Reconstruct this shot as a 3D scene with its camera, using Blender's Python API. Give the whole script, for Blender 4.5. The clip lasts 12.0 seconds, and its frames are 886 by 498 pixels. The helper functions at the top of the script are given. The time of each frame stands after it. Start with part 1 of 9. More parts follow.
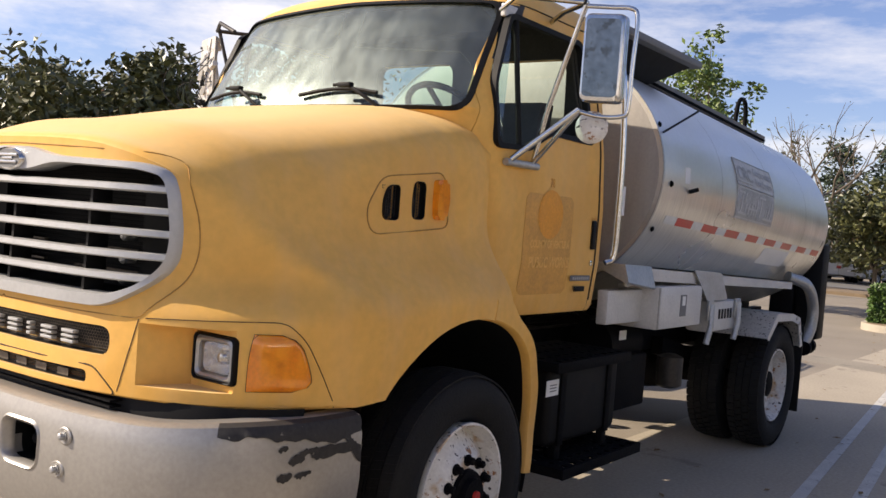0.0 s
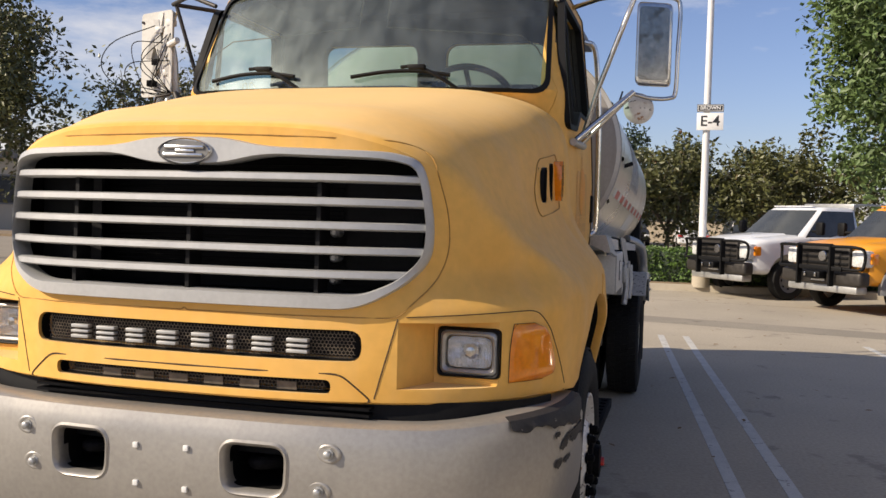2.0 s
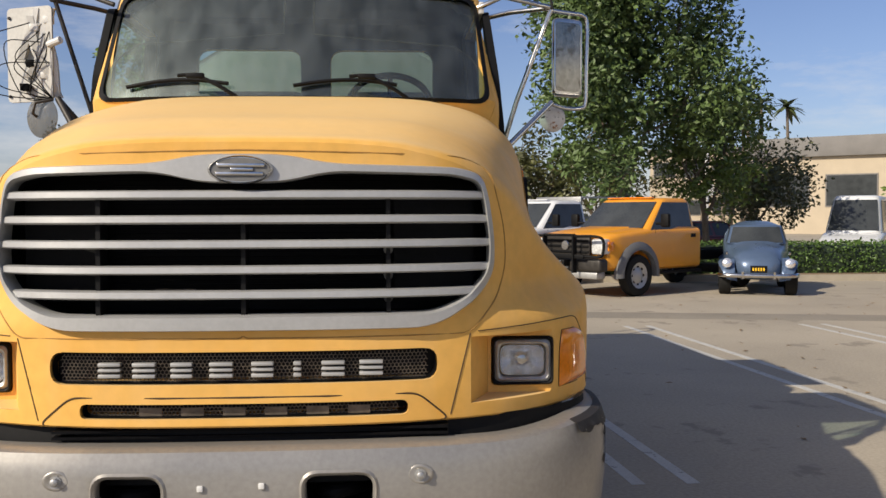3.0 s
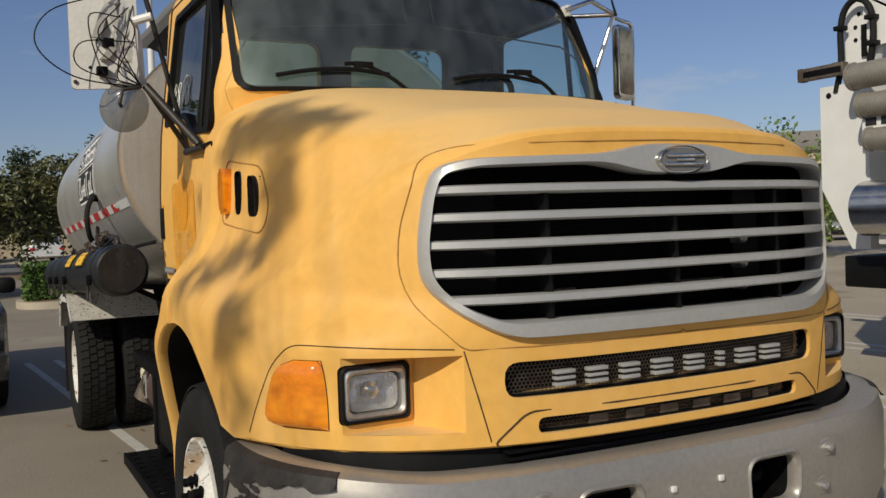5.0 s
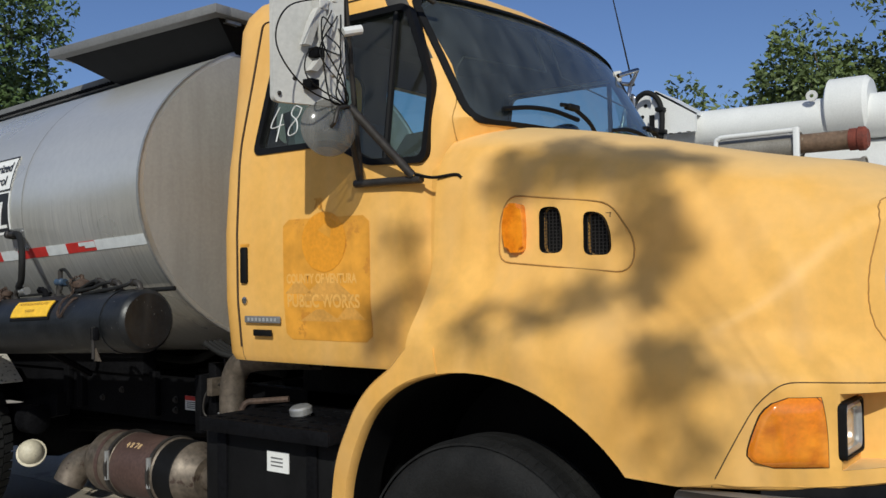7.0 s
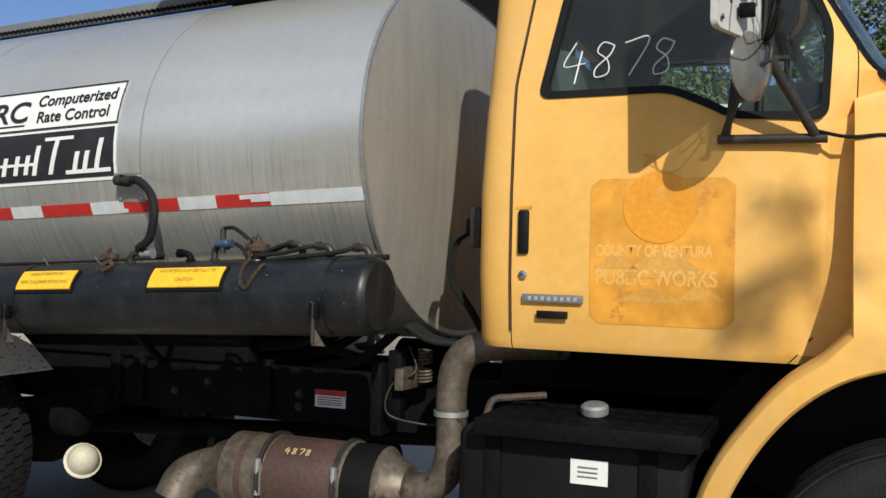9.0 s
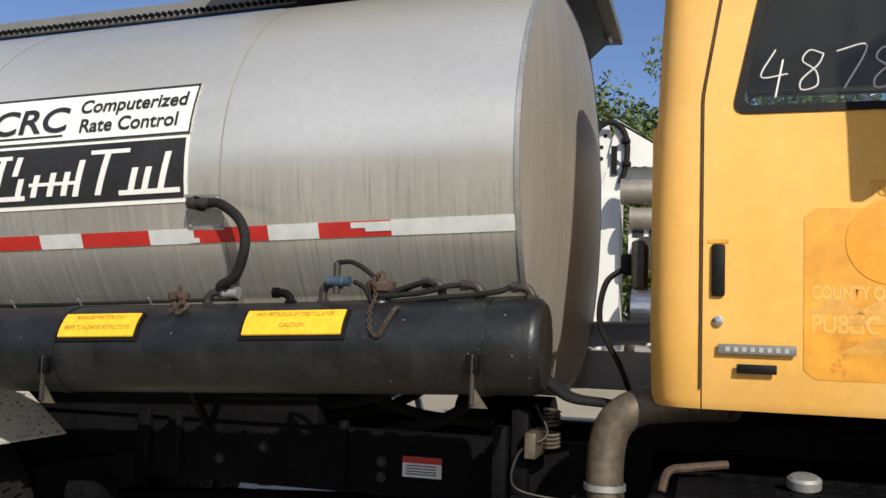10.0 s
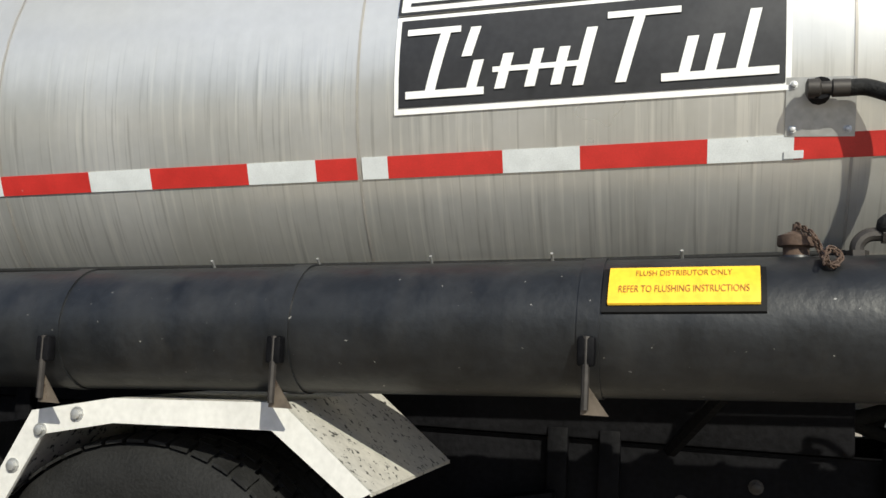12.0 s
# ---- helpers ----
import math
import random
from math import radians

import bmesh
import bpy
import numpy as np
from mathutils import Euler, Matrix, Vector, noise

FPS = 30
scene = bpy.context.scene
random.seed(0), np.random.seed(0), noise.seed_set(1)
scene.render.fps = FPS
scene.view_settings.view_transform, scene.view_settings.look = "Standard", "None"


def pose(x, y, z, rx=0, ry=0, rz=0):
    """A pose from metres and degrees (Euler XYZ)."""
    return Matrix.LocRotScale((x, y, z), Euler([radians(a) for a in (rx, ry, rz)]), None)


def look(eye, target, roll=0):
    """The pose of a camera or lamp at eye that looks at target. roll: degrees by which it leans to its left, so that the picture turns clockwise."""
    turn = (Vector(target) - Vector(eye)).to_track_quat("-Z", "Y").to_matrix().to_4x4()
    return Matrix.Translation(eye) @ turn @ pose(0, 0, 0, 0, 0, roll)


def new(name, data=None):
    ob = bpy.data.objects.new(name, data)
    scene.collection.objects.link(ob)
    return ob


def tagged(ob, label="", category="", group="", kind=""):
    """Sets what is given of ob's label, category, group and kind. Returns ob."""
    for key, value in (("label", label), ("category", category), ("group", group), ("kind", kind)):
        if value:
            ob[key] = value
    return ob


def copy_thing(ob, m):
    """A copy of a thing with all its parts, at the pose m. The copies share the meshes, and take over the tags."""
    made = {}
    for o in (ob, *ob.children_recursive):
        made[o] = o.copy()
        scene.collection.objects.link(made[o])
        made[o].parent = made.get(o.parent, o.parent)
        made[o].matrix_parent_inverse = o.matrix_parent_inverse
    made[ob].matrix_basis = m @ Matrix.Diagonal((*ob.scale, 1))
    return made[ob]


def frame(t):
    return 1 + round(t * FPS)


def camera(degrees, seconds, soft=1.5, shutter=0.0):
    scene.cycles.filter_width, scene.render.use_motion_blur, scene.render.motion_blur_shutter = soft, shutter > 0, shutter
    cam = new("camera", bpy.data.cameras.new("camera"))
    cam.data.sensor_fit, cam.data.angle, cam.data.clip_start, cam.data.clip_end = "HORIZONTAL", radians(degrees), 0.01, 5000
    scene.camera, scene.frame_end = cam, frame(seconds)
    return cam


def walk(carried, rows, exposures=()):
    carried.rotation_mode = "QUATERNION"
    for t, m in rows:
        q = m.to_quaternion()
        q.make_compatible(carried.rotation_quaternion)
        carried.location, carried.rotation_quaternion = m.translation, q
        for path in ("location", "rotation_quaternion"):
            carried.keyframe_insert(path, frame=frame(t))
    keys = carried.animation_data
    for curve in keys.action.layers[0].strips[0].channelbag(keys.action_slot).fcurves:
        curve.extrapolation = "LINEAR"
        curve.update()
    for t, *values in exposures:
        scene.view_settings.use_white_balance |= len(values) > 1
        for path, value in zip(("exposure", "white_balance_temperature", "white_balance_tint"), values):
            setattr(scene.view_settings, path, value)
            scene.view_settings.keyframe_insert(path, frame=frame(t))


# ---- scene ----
cam = camera(51.2, 12.0)
PATH = [
    (0, (3.366, -1.862, 1.684), (2.192, -0.244, 1.618), 4.4),
    (0.5, (3.055, -2.127, 1.668), (2.038, -0.407, 1.58), 2.7),
    (0.8, (2.795, -2.214, 1.657), (1.91, -0.424, 1.552), 1.6),
    (1, (2.608, -2.306, 1.648), (1.754, -0.5, 1.546), 0.6),
    (1.5, (2.123, -2.603, 1.641), (1.422, -0.731, 1.57), 2.7),
    (2, (1.58, -2.734, 1.602), (1.072, -0.801, 1.527), 1.6),
    (2.3, (1.229, -2.813, 1.602), (0.861, -0.848, 1.545), 1.3),
    (2.5, (0.992, -2.857, 1.603), (0.741, -0.873, 1.557), 1.0),
    (2.7, (0.762, -2.896, 1.626), (0.666, -0.9, 1.552), 0.4),
    (4.3, (-1.065, -2.524, 1.672), (-0.459, -0.619, 1.622), -1.4),
    (4.5, (-1.314, -2.425, 1.69), (-0.686, -0.528, 1.606), -1.8),
    (4.7, (-1.555, -2.324, 1.676), (-0.761, -0.489, 1.648), -0.1),
    (5, (-1.946, -2.158, 1.629), (-1.028, -0.382, 1.565), -1.9),
    (5.2, (-2.128, -2.05, 1.607), (-1.118, -0.324, 1.554), 0.3),
    (5.5, (-2.456, -1.764, 1.595), (-1.319, -0.119, 1.565), -1.1),
    (6, (-2.996, -1.375, 1.6), (-1.651, 0.106, 1.596), -0.2),
    (6.5, (-3.388, -0.905, 1.592), (-1.885, 0.414, 1.594), -0.2),
    (7, (-3.799, -0.405, 1.596), (-2.195, 0.788, 1.655), -0.7),
    (7.2, (-3.935, -0.208, 1.636), (-2.329, 0.984, 1.663), -2.1),
    (8.8, (-4.267, 1.543, 1.499), (-2.407, 2.275, 1.564), 1.7),
    (8.9, (-4.257, 1.654, 1.506), (-2.403, 2.403, 1.561), 1.5),
    (9, (-4.245, 1.756, 1.51), (-2.394, 2.512, 1.555), 1.5),
    (9.5, (-4.152, 2.31, 1.505), (-2.275, 2.995, 1.582), 1.0),
    (10, (-3.967, 2.784, 1.48), (-2.051, 3.336, 1.631), 1.8),
    (10.5, (-3.803, 3.294, 1.405), (-1.893, 3.854, 1.598), 3.0),
    (11, (-3.587, 3.791, 1.396), (-1.674, 4.347, 1.57), 2.0),
    (11.5, (-3.352, 4.233, 1.366), (-1.473, 4.871, 1.611), 3.4),
    (12, (-3.186, 4.701, 1.292), (-1.271, 5.245, 1.489), 2.8),
]
EXPOSURES = [(0, 0.58, 7300, 14), (1.5, 0.37, 7400, 13), (2.7, 0.07, 7100, 10), (4.3, -0.4, 7000, 8), (5.5, -0.62, 6900, 5), (7.2, -0.53, 6100, 4), (8.8, -0.27, 6250, 3), (9.6, -0.05, 6500, 5), (10.6, -0.04, 6850, 6.5), (11.4, 0.04, 6700, 5), (12, 0.24, 6500, 3)]
walk(cam, [(t, look(eye, target, roll)) for t, eye, target, roll in PATH], EXPOSURES)

# ---- light ----
world = bpy.data.worlds.new("sky")
scene.world = world
world.use_nodes = True
SUN_FROM = Vector((-0.70, -0.46, 0.54)).normalized()
wn, wl = world.node_tree.nodes, world.node_tree.links
wn.clear()
w_out = wn.new("ShaderNodeOutputWorld")
w_bg = wn.new("ShaderNodeBackground")
w_sky = wn.new("ShaderNodeTexSky")
w_sky.sky_type = "NISHITA"
w_sky.sun_disc = False
w_sky.sun_elevation = math.asin(SUN_FROM.z)
w_sky.sun_rotation = math.atan2(SUN_FROM.x, SUN_FROM.y)
w_sky.air_density, w_sky.dust_density, w_sky.ozone_density = 1.0, 0.6, 4.0
# thin streaky clouds over the whole dome
w_co = wn.new("ShaderNodeTexCoord")
w_map = wn.new("ShaderNodeMapping")
w_map.inputs["Scale"].default_value = (1.6, 2.4, 7.0)
w_map.inputs["Rotation"].default_value = (0, 0.15, 0.6)
w_noise = wn.new("ShaderNodeTexNoise")
w_noise.inputs["Scale"].default_value = 1.7
w_noise.inputs["Detail"].default_value = 9
w_noise.inputs["Roughness"].default_value = 0.62
w_ramp = wn.new("ShaderNodeValToRGB")
w_ramp.color_ramp.elements[0].position = 0.5
w_ramp.color_ramp.elements[1].position = 0.78
w_mix = wn.new("ShaderNodeMixRGB")
w_mix.inputs[2].default_value = (7.5, 7.7, 8.2, 1)
wl.new(w_co.outputs["Generated"], w_map.inputs["Vector"])
wl.new(w_map.outputs[0], w_noise.inputs["Vector"])
# the cloud is thicker towards one side of the sky
w_sep = wn.new("ShaderNodeSeparateXYZ")
w_lean = wn.new("ShaderNodeMath")
w_lean.operation, w_lean.inputs[1].default_value = "MULTIPLY_ADD", -0.15
wl.new(w_co.outputs["Generated"], w_sep.inputs[0])
wl.new(w_sep.outputs["X"], w_lean.inputs[0])
wl.new(w_noise.outputs[0], w_lean.inputs[2])
wl.new(w_lean.outputs[0], w_ramp.inputs[0])
wl.new(w_ramp.outputs[0], w_mix.inputs[0])
w_tint = wn.new("ShaderNodeMixRGB")
w_tint.blend_type, w_tint.inputs[0].default_value, w_tint.inputs[2].default_value = "MULTIPLY", 1, (1.0, 0.96, 1.16, 1)
wl.new(w_sky.outputs[0], w_tint.inputs[1])
wl.new(w_tint.outputs[0], w_mix.inputs[1])
wl.new(w_mix.outputs[0], w_bg.inputs[0])
w_bg.inputs[1].default_value = 0.099
wl.new(w_bg.outputs[0], w_out.inputs[0])
sun_data = bpy.data.lights.new("sun", "SUN")
sun_data.energy, sun_data.angle, sun_data.color = 4.75, radians(0.53), (1.0, 0.93, 0.82)
sun = new("sun", sun_data)
sun.matrix_world = look(SUN_FROM * 40, (0, 0, 0))

# ---- materials ----
def material(name, color, rough=0.6, metal=0.0, vary=0.12, scale=3.0, fine=60.0, bump=0.0, stain=None, stain_at=0.62,
             streak=None, spec=0.5, coat=0.0, transmission=0.0, random=0.0, stretch=(1, 1, 1)):
    """A node material: base colour varied at two scales, optional stains in patches and vertical streaks, fine relief."""
    m = bpy.data.materials.new(name)
    m.use_nodes = True
    n, l = m.node_tree.nodes, m.node_tree.links
    p = n["Principled BSDF"]
    co = n.new("ShaderNodeTexCoord")
    mp = n.new("ShaderNodeMapping")
    mp.inputs["Scale"].default_value = stretch
    l.new(co.outputs["Object"], mp.inputs["Vector"])
    big = n.new("ShaderNodeTexNoise")
    big.inputs["Scale"].default_value, big.inputs["Detail"].default_value = scale, 4
    small = n.new("ShaderNodeTexNoise")
    small.inputs["Scale"].default_value, small.inputs["Detail"].default_value = fine, 3
    l.new(mp.outputs[0], big.inputs["Vector"])
    l.new(mp.outputs[0], small.inputs["Vector"])
    add = n.new("ShaderNodeMath")
    add.operation = "ADD"
    l.new(big.outputs[0], add.inputs[0])
    l.new(small.outputs[0], add.inputs[1])
    value = add.outputs[0]
    if random:
        info = n.new("ShaderNodeObjectInfo")
        more = n.new("ShaderNodeMath")
        more.operation = "MULTIPLY_ADD"
        more.inputs[1].default_value = random
        l.new(info.outputs["Random"], more.inputs[0])
        l.new(value, more.inputs[2])
        value = more.outputs[0]
    rng = n.new("ShaderNodeMapRange")
    rng.inputs["From Min"].default_value, rng.inputs["From Max"].default_value = 0.7, 1.3 + random
    rng.inputs["To Min"].default_value, rng.inputs["To Max"].default_value = 1 - vary, 1 + vary
    l.new(value, rng.inputs["Value"])
    mul = n.new("ShaderNodeMixRGB")
    mul.blend_type, mul.inputs[0].default_value = "MULTIPLY", 1
    mul.inputs[1].default_value = (*color, 1)
    l.new(rng.outputs[0], mul.inputs[2])
    out = mul.outputs[0]
    for col, amount, stretch3 in ([] if not streak else streak if isinstance(streak, list) else [streak]):
        sm = n.new("ShaderNodeMapping")
        sm.inputs["Scale"].default_value = stretch3
        l.new(co.outputs["Object"], sm.inputs["Vector"])
        sn = n.new("ShaderNodeTexNoise")
        sn.inputs["Scale"].default_value, sn.inputs["Detail"].default_value = 1.0, 5
        l.new(sm.outputs[0], sn.inputs["Vector"])
        sr = n.new("ShaderNodeMapRange")
        sr.inputs["From Min"].default_value, sr.inputs["From Max"].default_value = 0.45, 0.7
        sr.inputs["To Max"].default_value = amount
        l.new(sn.outputs[0], sr.inputs["Value"])
        sx = n.new("ShaderNodeMixRGB")
        sx.inputs[2].default_value = (*col, 1)
        l.new(sr.outputs[0], sx.inputs[0])
        l.new(out, sx.inputs[1])
        out = sx.outputs[0]
    if stain:
        tn = n.new("ShaderNodeTexNoise")
        tn.inputs["Scale"].default_value, tn.inputs["Detail"].default_value = scale * 2.3, 8
        tn.inputs["Roughness"].default_value = 0.65
        l.new(mp.outputs[0], tn.inputs["Vector"])
        tr = n.new("ShaderNodeValToRGB")
        tr.color_ramp.elements[0].position, tr.color_ramp.elements[1].position = stain_at, stain_at + 0.04
        l.new(tn.outputs[0], tr.inputs[0])
        tx = n.new("ShaderNodeMixRGB")
        tx.inputs[2].default_value = (*stain, 1)
        l.new(tr.outputs[0], tx.inputs[0])
        l.new(out, tx.inputs[1])
        out = tx.outputs[0]
    l.new(out, p.inputs["Base Color"])
    rr = n.new("ShaderNodeMapRange")
    rr.inputs["To Min"].default_value, rr.inputs["To Max"].default_value = max(0.02, rough - 0.1), min(1, rough + 0.1)
    l.new(big.outputs[0], rr.inputs["Value"])
    l.new(rr.outputs[0], p.inputs["Roughness"])
    p.inputs["Metallic"].default_value = metal
    p.inputs["Specular IOR Level"].default_value = spec
    p.inputs["Coat Weight"].default_value = coat
    p.inputs["Transmission Weight"].default_value = transmission
    if bump:
        b = n.new("ShaderNodeBump")
        b.inputs["Strength"].default_value, b.inputs["Distance"].default_value = bump, 0.01
        l.new(small.outputs[0], b.inputs["Height"])
        l.new(b.outputs[0], p.inputs["Normal"])
    return m


def glass_material(name, color, rough=0.02, tint=0.75, dust=0.0, dust_color=(0.45, 0.44, 0.4), film=0.0):
    """Thin window glass: a clear tint with a sharp reflection, and dust that stays on it."""
    m = bpy.data.materials.new(name)
    m.use_nodes = True
    n, l = m.node_tree.nodes, m.node_tree.links
    n.clear()
    out = n.new("ShaderNodeOutputMaterial")
    clear = n.new("ShaderNodeBsdfTransparent")
    clear.inputs[0].default_value = (*[c * tint for c in color], 1)
    shine = n.new("ShaderNodeBsdfGlossy")
    shine.inputs["Roughness"].default_value = rough
    lw = n.new("ShaderNodeLayerWeight")
    lw.inputs[0].default_value = 0.5
    pw = n.new("ShaderNodeMath")
    pw.operation, pw.inputs[1].default_value = "POWER", 4.0
    l.new(lw.outputs["Facing"], pw.inputs[0])
    fr = n.new("ShaderNodeMath")
    fr.operation, fr.inputs[1].default_value, fr.inputs[2].default_value = "MULTIPLY_ADD", 0.92, 0.05
    l.new(pw.outputs[0], fr.inputs[0])
    mix = n.new("ShaderNodeMixShader")
    l.new(fr.outputs[0], mix.inputs[0])
    l.new(clear.outputs[0], mix.inputs[1])
    l.new(shine.outputs[0], mix.inputs[2])
    co = n.new("ShaderNodeTexCoord")
    mp = n.new("ShaderNodeMapping")
    mp.inputs["Scale"].default_value = (9, 9, 2.2)
    l.new(co.outputs["Object"], mp.inputs["Vector"])
    ns = n.new("ShaderNodeTexNoise")
    ns.inputs["Scale"].default_value, ns.inputs["Detail"].default_value = 1.3, 6
    l.new(mp.outputs[0], ns.inputs["Vector"])
    rg = n.new("ShaderNodeMapRange")
    rg.inputs["From Min"].default_value, rg.inputs["From Max"].default_value = 0.35, 0.75
    rg.inputs["To Min"].default_value, rg.inputs["To Max"].default_value = dust * 0.4, dust
    l.new(ns.outputs[0], rg.inputs["Value"])
    df = n.new("ShaderNodeBsdfDiffuse")
    df.inputs[0].default_value = (*dust_color, 1)
    mx = n.new("ShaderNodeMixShader")
    l.new(rg.outputs[0], mx.inputs[0])
    l.new(mix.outputs[0], mx.inputs[1])
    l.new(df.outputs[0], mx.inputs[2])
    if film:
        # a streaky film of fine dust with a broad sheen
        sheen, veil, amount = n.new("ShaderNodeBsdfGlossy"), n.new("ShaderNodeMixShader"), n.new("ShaderNodeMapRange")
        sheen.inputs["Roughness"].default_value, sheen.inputs[0].default_value = 0.42, (0.72, 0.84, 0.80, 1)
        amount.inputs["From Min"].default_value, amount.inputs["From Max"].default_value = 0.3, 0.75
        amount.inputs["To Min"].default_value, amount.inputs["To Max"].default_value = film * 0.6, film * 1.4
        l.new(ns.outputs[0], amount.inputs["Value"])
        l.new(amount.outputs[0], veil.inputs[0])
        l.new(mix.outputs[0], veil.inputs[1])
        l.new(sheen.outputs[0], veil.inputs[2])
        l.new(veil.outputs[0], mx.inputs[1])
    l.new(mx.outputs[0], out.inputs[0])
    return m


M = {}
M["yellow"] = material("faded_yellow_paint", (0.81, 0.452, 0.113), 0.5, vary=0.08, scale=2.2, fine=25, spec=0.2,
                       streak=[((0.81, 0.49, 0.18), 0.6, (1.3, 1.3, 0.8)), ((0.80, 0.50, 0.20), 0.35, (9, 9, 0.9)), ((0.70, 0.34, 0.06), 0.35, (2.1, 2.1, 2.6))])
# upward faces are mixed paler, for bleaching and for brighter light from above
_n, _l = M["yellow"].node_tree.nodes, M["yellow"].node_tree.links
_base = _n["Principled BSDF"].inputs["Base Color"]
_geo, _sep, _rng, _top_tint = _n.new("ShaderNodeNewGeometry"), _n.new("ShaderNodeSeparateXYZ"), _n.new("ShaderNodeMapRange"), _n.new("ShaderNodeMixRGB")
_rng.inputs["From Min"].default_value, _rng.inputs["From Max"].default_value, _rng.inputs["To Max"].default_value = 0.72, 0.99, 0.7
_top_tint.inputs[2].default_value = (0.86, 0.61, 0.29, 1)
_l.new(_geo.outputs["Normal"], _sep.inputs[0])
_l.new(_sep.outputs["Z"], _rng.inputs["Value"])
_l.new(_rng.outputs[0], _top_tint.inputs[0])
_l.new(_base.links[0].from_socket, _top_tint.inputs[1])
_l.new(_top_tint.outputs[0], _base)
M["seam"] = material("dark_panel_gap", (0.06, 0.035, 0.015), 0.8, vary=0.3, scale=9)
M["yellow_old"] = material("unfaded_orange_paint", (0.76, 0.31, 0.02), 0.45, vary=0.12, scale=6)
M["silver"] = material("silver_plastic", (0.46, 0.46, 0.45), 0.42, 0.35, vary=0.06, scale=8)
M["bumper"] = material("silver_painted_steel", (0.36, 0.34, 0.31), 0.36, 0.5, vary=0.10, scale=3, fine=60, bump=0.015)
M["scuffed"] = material("scuffed_black_rubber", (0.025, 0.022, 0.02), 0.7, vary=0.4, scale=14, stain=(0.3, 0.27, 0.22), stain_at=0.66)
M["black"] = material("matt_black", (0.005, 0.005, 0.0055), 0.6, vary=0.3, scale=9, spec=0.2)
M["rubber"] = material("tyre_rubber", (0.012, 0.012, 0.012), 0.75, vary=0.35, scale=12, fine=120, bump=0.3, spec=0.25)
M["chassis"] = material("dusty_black_steel", (0.006, 0.006, 0.007), 0.6, vary=0.4, scale=5, bump=0.2, stain=(0.014, 0.013, 0.012), stain_at=0.68, spec=0.06)
M["dark_steel"] = material("dark_weathered_steel", (0.045, 0.04, 0.036), 0.5, 0.4, vary=0.3, scale=14)
M["muffler"] = material("burnt_brown_steel", (0.10, 0.06, 0.05), 0.5, 0.3, vary=0.3, scale=5, fine=60)
M["chrome"] = material("worn_chrome", (0.62, 0.61, 0.59), 0.2, 1.0, vary=0.15, scale=10)
M["steel"] = material("galvanised_steel", (0.45, 0.45, 0.44), 0.45, 0.7, vary=0.15, scale=9)
M["rust"] = material("rusty_brown_steel", (0.085, 0.055, 0.04), 0.75, 0.3, vary=0.4, scale=14, bump=0.3)
M["tube_brown"] = material("brown_weathered_tube", (0.17, 0.11, 0.07), 0.6, 0.2, vary=0.35, scale=6, fine=30, stain=(0.25, 0.2, 0.14), stain_at=0.6)
M["rust_red"] = material("red_oxide_casting", (0.16, 0.035, 0.02), 0.75, vary=0.35, scale=14, bump=0.2)
M["exhaust"] = material("heat_stained_steel", (0.15, 0.122, 0.095), 0.5, 0.5, vary=0.4, scale=6, fine=40, stain=(0.07, 0.045, 0.035), stain_at=0.6)
M["seam_soft"] = material("shaded_panel_edge", (0.42, 0.22, 0.055), 0.8, vary=0.2, scale=9)
M["litter"] = material("dry_brown_leaves", (0.20, 0.12, 0.05), 0.9, vary=0.5, scale=3)
M["aluminium"] = material("streaked_aluminium_jacket", (0.72, 0.71, 0.68), 0.3, 0.62, vary=0.05, scale=1.3, fine=30)
